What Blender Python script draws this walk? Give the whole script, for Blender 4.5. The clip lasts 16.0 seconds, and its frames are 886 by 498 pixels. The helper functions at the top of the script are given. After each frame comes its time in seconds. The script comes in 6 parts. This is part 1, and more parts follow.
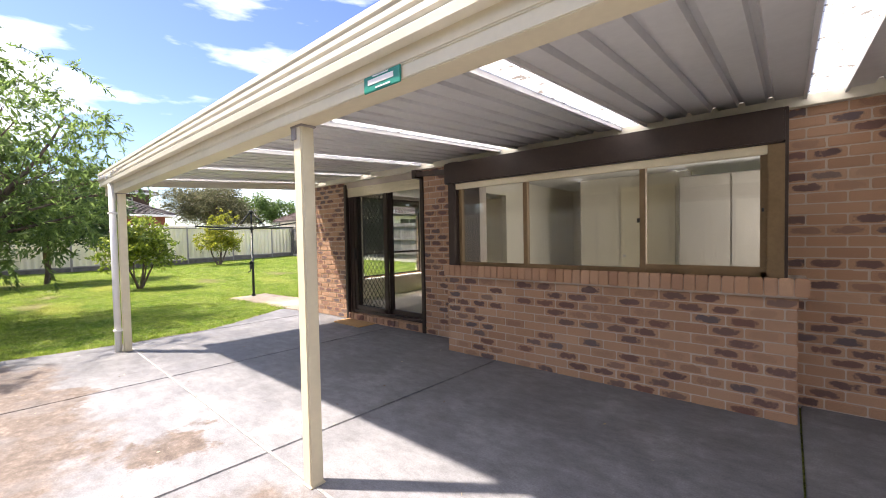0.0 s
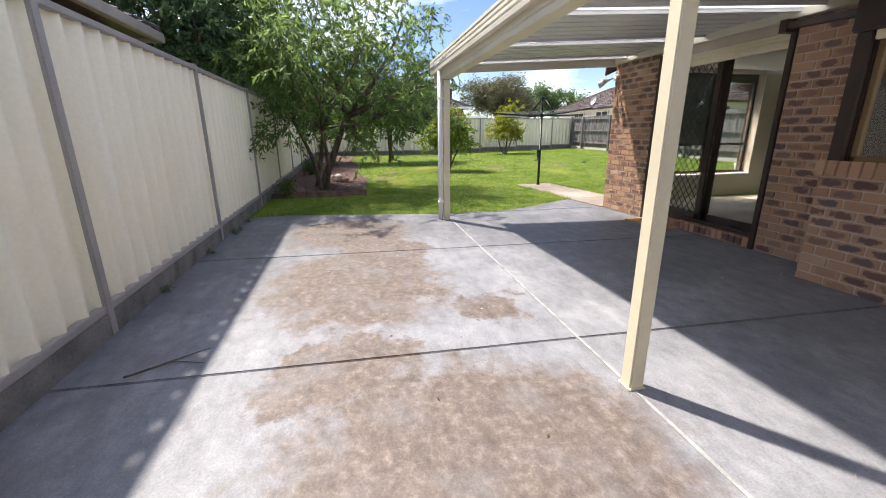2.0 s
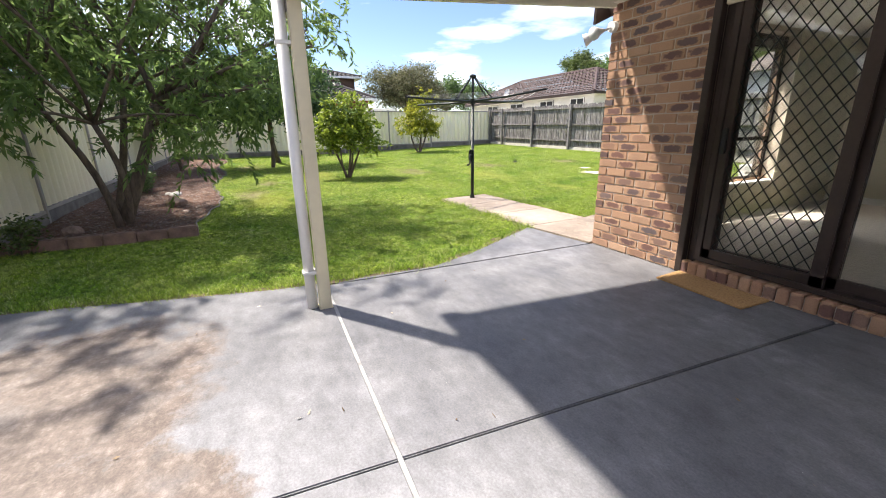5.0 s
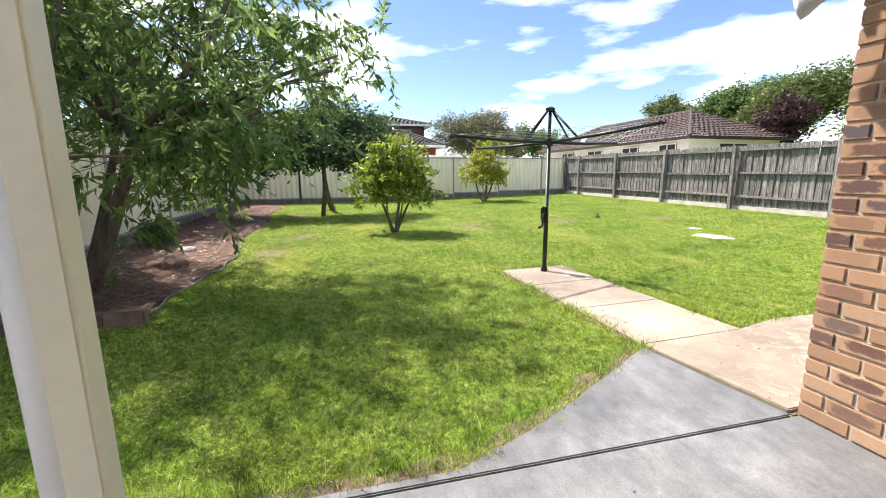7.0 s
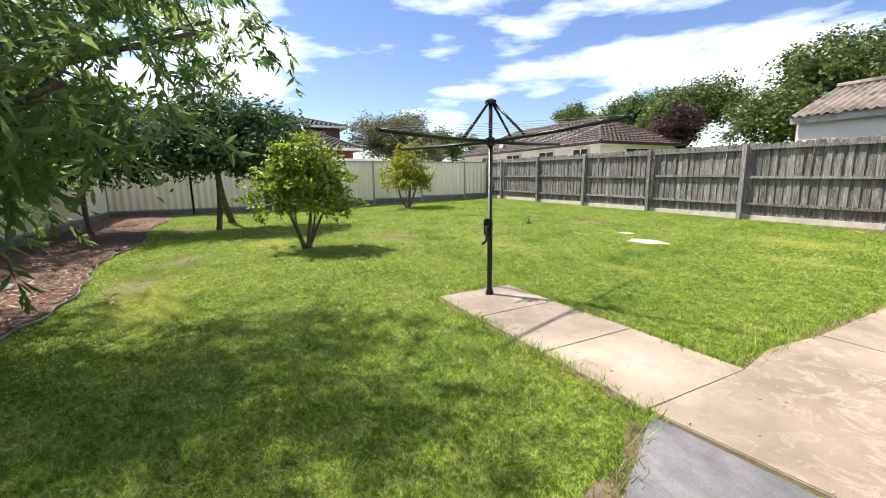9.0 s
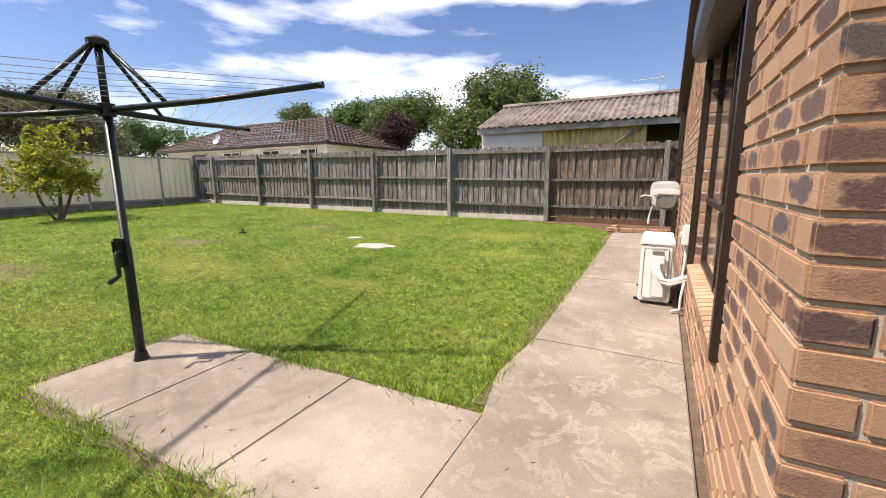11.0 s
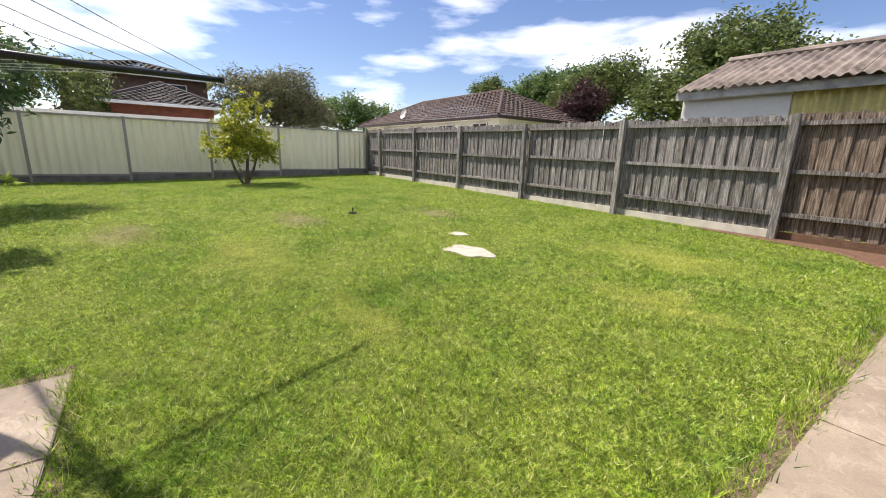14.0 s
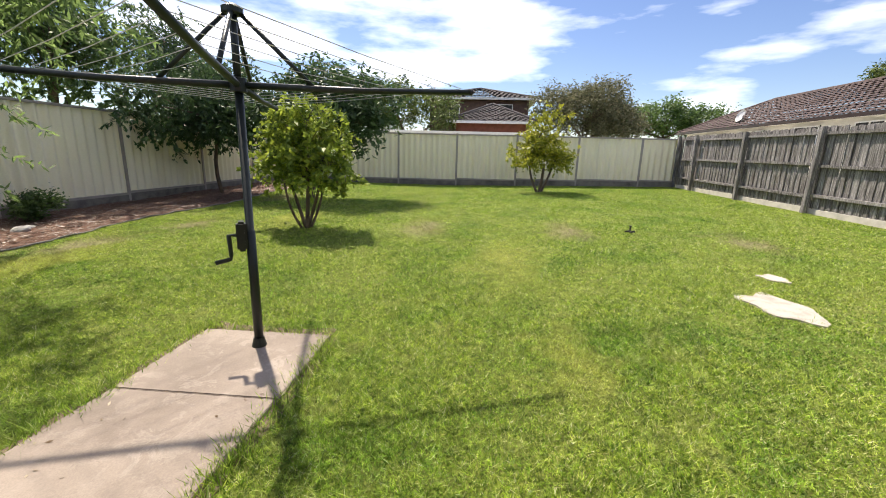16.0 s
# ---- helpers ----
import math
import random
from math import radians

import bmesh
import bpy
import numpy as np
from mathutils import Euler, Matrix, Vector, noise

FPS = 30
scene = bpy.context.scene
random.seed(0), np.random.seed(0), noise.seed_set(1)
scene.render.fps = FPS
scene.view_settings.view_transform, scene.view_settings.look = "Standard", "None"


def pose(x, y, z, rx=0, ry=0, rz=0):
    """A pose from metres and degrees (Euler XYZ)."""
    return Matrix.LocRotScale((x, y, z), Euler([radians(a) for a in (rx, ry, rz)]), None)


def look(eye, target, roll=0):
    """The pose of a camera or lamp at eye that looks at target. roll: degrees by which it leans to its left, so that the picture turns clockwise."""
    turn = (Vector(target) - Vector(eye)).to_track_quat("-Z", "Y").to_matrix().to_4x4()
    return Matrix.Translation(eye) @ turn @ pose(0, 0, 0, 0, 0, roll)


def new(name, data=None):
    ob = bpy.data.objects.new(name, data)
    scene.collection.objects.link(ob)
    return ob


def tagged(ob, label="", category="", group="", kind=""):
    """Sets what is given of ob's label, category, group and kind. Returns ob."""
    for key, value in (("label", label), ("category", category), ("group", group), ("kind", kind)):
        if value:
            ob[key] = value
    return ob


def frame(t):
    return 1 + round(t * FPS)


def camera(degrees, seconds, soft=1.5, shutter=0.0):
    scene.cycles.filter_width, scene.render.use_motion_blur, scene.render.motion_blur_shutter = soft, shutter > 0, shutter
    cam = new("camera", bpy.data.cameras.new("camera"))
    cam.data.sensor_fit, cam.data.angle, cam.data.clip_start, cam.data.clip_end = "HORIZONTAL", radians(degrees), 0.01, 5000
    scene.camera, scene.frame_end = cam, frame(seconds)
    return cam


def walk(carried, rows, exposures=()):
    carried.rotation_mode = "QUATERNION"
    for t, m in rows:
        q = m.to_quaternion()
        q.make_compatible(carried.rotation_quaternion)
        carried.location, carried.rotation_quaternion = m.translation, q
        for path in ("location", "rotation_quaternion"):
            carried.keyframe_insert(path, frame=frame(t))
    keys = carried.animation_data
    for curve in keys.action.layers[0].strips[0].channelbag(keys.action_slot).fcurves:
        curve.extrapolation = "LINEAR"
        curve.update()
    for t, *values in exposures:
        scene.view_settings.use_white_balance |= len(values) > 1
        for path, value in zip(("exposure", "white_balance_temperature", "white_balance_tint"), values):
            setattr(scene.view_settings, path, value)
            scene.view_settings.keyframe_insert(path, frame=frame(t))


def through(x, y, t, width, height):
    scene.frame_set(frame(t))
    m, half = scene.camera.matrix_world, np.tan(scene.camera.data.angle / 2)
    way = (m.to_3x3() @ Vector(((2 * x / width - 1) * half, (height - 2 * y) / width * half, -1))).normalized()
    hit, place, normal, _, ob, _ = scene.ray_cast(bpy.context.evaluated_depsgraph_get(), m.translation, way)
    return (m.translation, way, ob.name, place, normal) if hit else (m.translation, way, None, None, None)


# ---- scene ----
cam = camera(95.0, 16.0, soft=1.0)
PATH = [
    (0, (-0.764, 0.272, 1.432), (-2.062, 1.793, 1.369), -1.1),
    (0.5, (-0.756, 0.2, 1.423), (-2.397, 1.339, 1.314), -0.0),
    (1, (-0.758, 0.13, 1.409), (-2.58, 0.921, 1.175), 0.9),
    (1.5, (-0.845, 0.114, 1.379), (-2.721, 0.68, 0.981), 0.7),
    (2, (-1.235, 0.12, 1.324), (-3.11, 0.549, 0.774), -0.4),
    (2.5, (-1.715, 0.178, 1.3), (-3.573, 0.568, 0.668), -2.1),
    (3, (-2.205, 0.262, 1.318), (-4.073, 0.67, 0.733), -2.85),
    (3.5, (-2.806, 0.384, 1.335), (-4.634, 0.967, 0.774), -2.7),
    (4, (-3.39, 0.607, 1.346), (-5.152, 1.321, 0.728), -2.1),
    (4.2, (-3.626, 0.707, 1.336), (-5.36, 1.481, 0.715), -1.9),
    (6.3, (-5.612, 2.04, 1.254), (-7.391, 2.807, 0.757), -0.1),
    (6.5, (-5.795, 2.111, 1.275), (-7.605, 2.821, 0.81), -0.2),
    (7, (-6.32, 2.207, 1.316), (-8.218, 2.726, 0.958), -0.4),
    (7.5, (-6.732, 2.323, 1.329), (-8.68, 2.68, 1.05), -0.1),
    (8, (-7.026, 2.394, 1.331), (-8.972, 2.77, 1.069), 0.8),
    (8.5, (-7.265, 2.405, 1.338), (-9.142, 3.021, 1.025), 0.2),
    (9, (-7.391, 2.49, 1.336), (-9.156, 3.366, 0.994), -0.8),
    (9.5, (-7.539, 2.737, 1.344), (-9.136, 3.893, 1.008), -1.2),
    (10, (-7.666, 3.009, 1.329), (-9.068, 4.395, 0.99), -1.2),
    (10.2, (-7.742, 3.123, 1.319), (-9.052, 4.597, 0.982), -1.0),
    (12.3, (-8.331, 4.648, 1.236), (-8.92, 6.524, 0.869), 0.2),
    (12.5, (-8.345, 4.834, 1.26), (-9.05, 6.663, 0.866), 0.2),
    (13, (-8.395, 5.26, 1.27), (-9.37, 6.95, 0.83), 0.5),
    (13.5, (-8.442, 5.646, 1.301), (-9.702, 7.129, 0.839), 1.0),
    (14, (-8.489, 5.999, 1.336), (-10.066, 7.141, 0.877), 1.8),
    (14.5, (-8.596, 6.226, 1.313), (-10.369, 7.061, 0.911), 2.6),
    (15, (-8.74, 6.4, 1.358), (-10.615, 6.948, 0.929), 2.6),
    (15.5, (-8.788, 6.55, 1.347), (-10.729, 6.735, 0.901), 2.2),
    (16, (-8.777, 6.595, 1.352), (-10.716, 6.418, 0.897), 1.6),
]
walk(cam, [(t, look(eye, target, roll)) for t, eye, target, roll in PATH], exposures=((0.0, 2.42, 7150, 16), (1.0, 2.0, 6900, 12), (2.5, 1.95, 6750, 13), (4.2, 2.1, 6800, 13), (6.5, 2.3, 6900, 12), (7.5, 2.15, 6850, 10), (8.2, 2.1, 6850, 10), (9.0, 1.92, 6950, 10), (9.8, 1.75, 7100, 13), (12.5, 1.6, 7150, 15), (14.0, 1.66, 7150, 13), (16.0, 1.72, 7200, 13)))

# ---- light ----
SUN = Vector((-0.51, -0.37, 1.0)).normalized()
world = bpy.data.worlds.new("sky")
scene.world = world
world.use_nodes = True
wn, wl = world.node_tree.nodes, world.node_tree.links
wn.clear()
w_out, w_bg = wn.new("ShaderNodeOutputWorld"), wn.new("ShaderNodeBackground")
w_sky = wn.new("ShaderNodeTexSky")
w_sky.sky_type, w_sky.sun_disc = "NISHITA", False
w_sky.sun_elevation, w_sky.sun_rotation = math.asin(SUN.z), math.atan2(SUN.x, SUN.y)
w_sky.air_density, w_sky.dust_density, w_sky.ozone_density = 1.0, 0.3, 4.0
w_co, w_map, w_noise, w_ramp, w_mix = wn.new("ShaderNodeTexCoord"), wn.new("ShaderNodeMapping"), wn.new("ShaderNodeTexNoise"), wn.new("ShaderNodeValToRGB"), wn.new("ShaderNodeMix")
w_map.inputs["Scale"].default_value = (1.6, 1.6, 6.5)
w_map.inputs["Location"].default_value = (3.1, 0.7, 0.4)
w_noise.inputs["Scale"].default_value, w_noise.inputs["Detail"].default_value, w_noise.inputs["Roughness"].default_value = 1.5, 7.0, 0.52
w_ramp.color_ramp.elements[0].position, w_ramp.color_ramp.elements[1].position = 0.47, 0.84
w_mix.data_type = "RGBA"
w_mix.inputs["B"].default_value = (8.6, 8.8, 9.2, 1)
wl.new(w_co.outputs["Generated"], w_map.inputs["Vector"])
wl.new(w_map.outputs["Vector"], w_noise.inputs["Vector"])
wl.new(w_noise.outputs["Fac"], w_ramp.inputs["Fac"])
wl.new(w_ramp.outputs["Color"], w_mix.inputs["Factor"])
w_hue = wn.new("ShaderNodeHueSaturation")
w_hue.inputs["Hue"].default_value = 0.512
w_hue.inputs["Saturation"].default_value, w_hue.inputs["Value"].default_value = 1.1, 0.41
wl.new(w_sky.outputs["Color"], w_hue.inputs["Color"])
wl.new(w_hue.outputs["Color"], w_mix.inputs["A"])
wl.new(w_mix.outputs["Result"], w_bg.inputs["Color"])
w_bg.inputs["Strength"].default_value = 0.125
wl.new(w_bg.outputs["Background"], w_out.inputs["Surface"])
sun_data = bpy.data.lights.new("sun", "SUN")
sun_data.energy, sun_data.angle, sun_data.color = 2.4, radians(1.5), (1.0, 0.95, 0.87)
sun = new("sun", sun_data)
sun.matrix_world = look(SUN * 60, (0, 0, 0))


# ---- materials ----
class Mat:
    """A small wrapper that builds a Principled material node by node."""

    def __init__(self, name, rough=0.7, metal=0.0, spec=0.4):
        self.m = bpy.data.materials.new(name)
        self.m.use_nodes = True
        self.nt = self.m.node_tree
        self.b = self.nt.nodes["Principled BSDF"]
        self.b.inputs["Roughness"].default_value = rough
        self.b.inputs["Metallic"].default_value = metal
        self.b.inputs["Specular IOR Level"].default_value = spec
        self.co = None

    def node(self, kind, **inputs):
        n = self.nt.nodes.new(kind)
        for k, v in inputs.items():
            n.inputs[k.replace("_", " ")].default_value = v
        return n

    def link(self, a, b):
        self.nt.links.new(a, b)

    def coords(self, out="Object"):
        if self.co is None:
            self.co = self.node("ShaderNodeTexCoord")
        return self.co.outputs[out]

    def mapped(self, scale=(1, 1, 1), out="Object", src=None):
        n = self.node("ShaderNodeMapping", Scale=scale)
        self.link(src or self.coords(out), n.inputs["Vector"])
        return n.outputs["Vector"]

    def noise(self, scale, detail=4.0, rough=0.55, vec=None, distort=0.0):
        n = self.node("ShaderNodeTexNoise", Scale=scale, Detail=detail, Roughness=rough, Distortion=distort)
        self.link(vec or self.coords(), n.inputs["Vector"])
        return n.outputs["Fac"]

    def ramp(self, fac, *stops):
        n = self.node("ShaderNodeValToRGB")
        e = n.color_ramp.elements
        while len(e) < len(stops):
            e.new(0.5)
        for el, (p, c) in zip(e, stops):
            el.position = p
            el.color = (*c, 1) if isinstance(c, tuple) else (c, c, c, 1)
        self.link(fac, n.inputs["Fac"])
        return n.outputs["Color"]

    def mix(self, fac, a, b, blend="MIX"):
        n = self.node("ShaderNodeMix")
        n.data_type, n.blend_type = "RGBA", blend
        for key, v in (("Factor", fac), ("A", a), ("B", b)):
            if isinstance(v, tuple):
                n.inputs[key].default_value = (*v, 1)
            elif isinstance(v, (int, float)):
                n.inputs[key].default_value = v
            else:
                self.link(v, n.inputs[key])
        return n.outputs["Result"]

    def math(self, op, a, b=0.0):
        n = self.node("ShaderNodeMath")
        n.operation = op
        for i, v in enumerate((a, b)):
            if isinstance(v, (int, float)):
                n.inputs[i].default_value = v
            else:
                self.link(v, n.inputs[i])
        return n.outputs[0]

    def colour(self, c):
        if isinstance(c, tuple):
            self.b.inputs["Base Color"].default_value = (*c, 1)
        else:
            self.link(c, self.b.inputs["Base Color"])
        return self

    def rough(self, r):
        self.link(r, self.b.inputs["Roughness"])
        return self

    def bump(self, h, dist=0.002, strength=0.6):
        n = self.node("ShaderNodeBump", Strength=strength, Distance=dist)
        self.link(h, n.inputs["Height"])
        self.link(n.outputs["Normal"], self.b.inputs["Normal"])
        return self

    def random(self):
        return self.node("ShaderNodeObjectInfo").outputs["Random"]

    def island(self):
        return self.node("ShaderNodeNewGeometry").outputs["Random Per Island"]


def plain(name, c, rough=0.6, metal=0.0, var=0.12, scale=6.0, bump=0.0004, spec=0.4):
    """Paint or metal with faint dirt, streaks and fine relief."""
    m = Mat(name, rough, metal, spec)
    n1, n2 = m.noise(scale, 5), m.noise(scale * 14, 3)
    dark = tuple(v * (1 - 2 * var) for v in c)
    light = tuple(min(1, v * (1 + var)) for v in c)
    base = m.ramp(n1, (0.3, dark), (0.55, c), (0.8, light))
    m.colour(m.mix(0.25, base, m.ramp(n2, (0.35, dark), (0.65, light))))
    return m.bump(n2, bump, 0.5).m


def brick_material(name, source, flashed=0.95):
    m = Mat(name, 0.88, 0, 0.25)
    r = m.random() if source == "object" else m.island()
    uv = m.node("ShaderNodeUVMap").outputs["UV"]
    sep = m.node("ShaderNodeSeparateXYZ")
    m.link(uv, sep.inputs["Vector"])
    wander = m.node("ShaderNodeCombineXYZ")
    m.link(m.math("MULTIPLY", r, 91.0), wander.inputs["Z"])
    add = m.node("ShaderNodeVectorMath")
    m.link(m.mapped((2.6, 0.9, 1), src=uv), add.inputs[0])
    m.link(wander.outputs["Vector"], add.inputs[1])
    vec = add.outputs["Vector"]
    n1, n2 = m.noise(1.6, 4, vec=vec), m.noise(14, 5, 0.65, vec=vec)
    base = m.ramp(r, (0.0, (0.36, 0.215, 0.138)), (0.3, (0.44, 0.275, 0.18)), (0.62, (0.4, 0.24, 0.155)), (0.85, (0.47, 0.31, 0.21)), (1.0, (0.34, 0.195, 0.128)))
    u = m.math("POWER", m.math("MULTIPLY", m.math("ABSOLUTE", m.math("SUBTRACT", sep.outputs["X"], 0.5)), 2.3), 3.0)
    v = m.math("POWER", m.math("MULTIPLY", m.math("ABSOLUTE", m.math("SUBTRACT", sep.outputs["Y"], 0.5)), 2.2), 3.0)
    ring = m.math("ADD", m.math("ADD", u, v), m.math("MULTIPLY", m.math("SUBTRACT", n1, 0.5), 2.4))
    r2 = m.math("FRACT", m.math("MULTIPLY", r, 37.7))
    burnt = m.math("MULTIPLY", m.ramp(ring, (0.34, 1.0), (0.72, 0.0)), m.ramp(r2, (0.28, 0.0), (0.68, flashed)))
    dark = m.ramp(m.math("FRACT", m.math("MULTIPLY", r, 113.3)), (0.0, (0.105, 0.07, 0.072)), (0.6, (0.17, 0.09, 0.075)), (1.0, (0.1, 0.088, 0.098)))
    c = m.mix(burnt, base, dark)
    c = m.mix(0.45, c, m.ramp(n2, (0.3, 0.32), (0.7, 0.72)), "OVERLAY")
    m.colour(c)
    return m.bump(n2, 0.003, 0.7).m


BRICK = brick_material("brick", "object")
SILL_BRICK = brick_material("sill_brick", "object", 0.12)
BRICK_REST = brick_material("brick_rest", "island")


def mortar_material():
    m = Mat("mortar", 0.95, 0, 0.2)
    n, f = m.noise(3.0, 5), m.noise(160, 4)
    m.colour(m.mix(0.3, m.ramp(n, (0.3, (0.43, 0.335, 0.255)), (0.7, (0.58, 0.475, 0.37))), m.ramp(f, (0.3, 0.35), (0.7, 0.65))))
    return m.bump(f, 0.002, 0.8).m


MORTAR = mortar_material()


def patio_material():
    """Grey paint-coated concrete, worn through to brown in patches."""
    m = Mat("patio_concrete", 0.62, 0, 0.35)
    mid, fine = m.noise(2.3, 6, 0.62), m.noise(90, 4, 0.7)
    grit = m.noise(16, 6, 0.7)
    grey = m.ramp(mid, (0.3, (0.108, 0.11, 0.119)), (0.5, (0.145, 0.147, 0.157)), (0.72, (0.205, 0.207, 0.217)))
    brown = m.ramp(grit, (0.3, (0.09, 0.068, 0.056)), (0.52, (0.145, 0.113, 0.095)), (0.68, (0.23, 0.19, 0.165)), (0.82, (0.33, 0.29, 0.26)))
    # stains worn through the coating: x, y, half length, half width
    bend = m.node("ShaderNodeVectorMath")
    wob = m.node("ShaderNodeTexNoise", Scale=2.4, Detail=7.0, Roughness=0.7)
    m.link(m.coords(), wob.inputs["Vector"])
    push = m.node("ShaderNodeVectorMath")
    push.operation = "MULTIPLY_ADD"
    push.inputs[1].default_value, push.inputs[2].default_value = (1.3, 1.3, 0), (-0.65, -0.65, 0)
    m.link(wob.outputs["Color"], push.inputs[0])
    m.link(m.coords(), bend.inputs[0])
    m.link(push.outputs["Vector"], bend.inputs[1])
    # paler over the sunlit strip: worn coating, plus sun-and-shade contrast put into the colour
    lit_zone_at = m.node("ShaderNodeMapping", Location=(3.1 / 4.1, -0.75 / 2.3, 0), Scale=(1 / 4.1, 1 / 2.3, 0))
    m.link(bend.outputs["Vector"], lit_zone_at.inputs["Vector"])
    lit_zone_len = m.node("ShaderNodeVectorMath")
    lit_zone_len.operation = "LENGTH"
    m.link(lit_zone_at.outputs["Vector"], lit_zone_len.inputs[0])
    faded = m.ramp(lit_zone_len.outputs["Value"], (0.55, 0.85), (1.15, 0.0))
    grey = m.mix(faded, grey, m.ramp(mid, (0.3, (0.2, 0.203, 0.221)), (0.7, (0.285, 0.289, 0.311))))
    worn = None
    for sx, sy, rx, ry in ((-4.85, 0.15, 1.15, 0.9), (-4.05, 1.12, 0.32, 0.34), (-2.5, 0.65, 0.95, 1.0), (-6.9, 0.1, 0.95, 0.95), (-1.1, 0.4, 1.1, 0.8), (-3.4, 0.0, 0.45, 0.5), (-5.9, 0.5, 0.5, 0.6)):
        at = m.node("ShaderNodeMapping", Location=(-sx / rx, -sy / ry, 0), Scale=(1 / rx, 1 / ry, 0))
        m.link(bend.outputs["Vector"], at.inputs["Vector"])
        ln = m.node("ShaderNodeVectorMath")
        ln.operation = "LENGTH"
        m.link(at.outputs["Vector"], ln.inputs[0])
        spot = m.ramp(ln.outputs["Value"], (0.74, 0.95), (0.98, 0.0))
        worn = spot if worn is None else m.math("MAXIMUM", worn, spot)
    worn = m.math("MULTIPLY", worn, m.ramp(mid, (0.28, 0.45), (0.5, 1.0)))
    c = m.mix(worn, grey, brown)
    pale = m.ramp(m.noise(1.1, 7, 0.7), (0.56, 0.0), (0.72, 0.55))
    c = m.mix(m.math("MULTIPLY", m.math("MULTIPLY", pale, 0.55), m.math("SUBTRACT", 1.0, worn)), c, (0.42, 0.42, 0.44))
    smear = m.noise(5.5, 8, 0.74, vec=m.mapped((1.0, 1.6, 1)))
    c = m.mix(0.55, c, m.ramp(smear, (0.28, 0.22), (0.5, 0.5), (0.74, 0.8)), "OVERLAY")
    c = m.mix(m.ramp(m.noise(34, 3, 0.6), (0.73, 0.0), (0.76, 0.55)), c, (0.55, 0.54, 0.52))
    c = m.mix(0.4, c, m.ramp(fine, (0.3, 0.25), (0.7, 0.75)), "OVERLAY")
    m.colour(c).rough(m.ramp(mid, (0.3, 0.5), (0.7, 0.75)))
    return m.bump(fine, 0.0015, 0.5).m


PATIO = patio_material()


def path_material():
    m = Mat("path_concrete", 0.85, 0, 0.3)
    big, mid, fine = m.noise(0.9, 6, 0.62), m.noise(5.2, 8, 0.74, distort=0.6), m.noise(120, 4, 0.7)
    c = m.ramp(big, (0.3, (0.19, 0.155, 0.125)), (0.5, (0.275, 0.228, 0.185)), (0.7, (0.385, 0.325, 0.27)))
    flake = m.math("MULTIPLY", m.ramp(mid, (0.52, 0.0), (0.56, 0.8), (0.62, 0.15), (0.75, 0.5)), m.ramp(m.noise(0.55, 3), (0.42, 0.0), (0.58, 1.0)))
    c = m.mix(m.math("MULTIPLY", flake, 0.5), c, (0.5, 0.445, 0.375))
    c = m.mix(m.ramp(m.noise(2.1, 6, 0.7), (0.55, 0.0), (0.7, 0.6)), c, (0.17, 0.135, 0.108))
    c = m.mix(0.35, c, m.ramp(fine, (0.3, 0.3), (0.7, 0.7)), "OVERLAY")
    m.colour(c)
    return m.bump(fine, 0.002, 0.6).m


PATH_CONCRETE = path_material()


def soil_material(name, a, b, c3, scale=9.0):
    m = Mat(name, 0.95, 0, 0.15)
    n, f = m.noise(scale, 7, 0.7), m.noise(scale * 9, 5, 0.7)
    m.colour(m.mix(0.45, m.ramp(n, (0.3, a), (0.5, b), (0.72, c3)), m.ramp(f, (0.3, a), (0.7, c3))))
    return m.bump(f, 0.012, 0.9).m


SOIL = soil_material("soil", (0.08, 0.045, 0.03), (0.15, 0.085, 0.06), (0.24, 0.15, 0.11))
DRY_SOIL = soil_material("dry_soil", (0.085, 0.058, 0.042), (0.16, 0.115, 0.083), (0.27, 0.21, 0.155))
MULCH = soil_material("mulch", (0.06, 0.033, 0.024), (0.13, 0.07, 0.05), (0.25, 0.16, 0.12))


# thin, dry places in the lawn: x, y, half length, half width
DRY = ((-15.95, 5.6, 1.1, 0.5), (-15.8, 8.1, 1.1, 0.5), (-15.1, 10.6, 1.0, 0.5), (-15.4, 1.6, 0.9, 0.4), (-13.7, 1.15, 1.1, 0.45), (-19.7, 1.2, 1.5, 0.5))


YELLOWED = ((-10.9, 11.1, 1.3, 0.6), (-10.1, 9.5, 0.8, 0.4), (-11.4, 7.2, 0.7, 0.3), (-13.9, 7.0, 1.4, 0.5), (-12.9, 1.5, 1.3, 0.5), (-16.5, 3.0, 1.6, 0.5))


def lawn_spots(m, spots=DRY):
    wob = m.node("ShaderNodeTexNoise", Scale=2.3, Detail=6.0, Roughness=0.7)
    m.link(m.coords(), wob.inputs["Vector"])
    push, bend = m.node("ShaderNodeVectorMath"), m.node("ShaderNodeVectorMath")
    push.operation = "MULTIPLY_ADD"
    push.inputs[1].default_value, push.inputs[2].default_value = (1.6, 1.6, 0), (-0.8, -0.8, 0)
    m.link(wob.outputs["Color"], push.inputs[0])
    m.link(m.coords(), bend.inputs[0])
    m.link(push.outputs["Vector"], bend.inputs[1])
    total = None
    for sx, sy, rx, ry in spots:
        at, ln = m.node("ShaderNodeMapping", Location=(-sx / rx, -sy / ry, 0), Scale=(1 / rx, 1 / ry, 0)), m.node("ShaderNodeVectorMath")
        m.link(bend.outputs["Vector"], at.inputs["Vector"])
        ln.operation = "LENGTH"
        m.link(at.outputs["Vector"], ln.inputs[0])
        spot = m.ramp(ln.outputs["Value"], (0.1, 1.0), (1.25, 0.0))
        total = spot if total is None else m.math("MAXIMUM", total, spot)
    return total


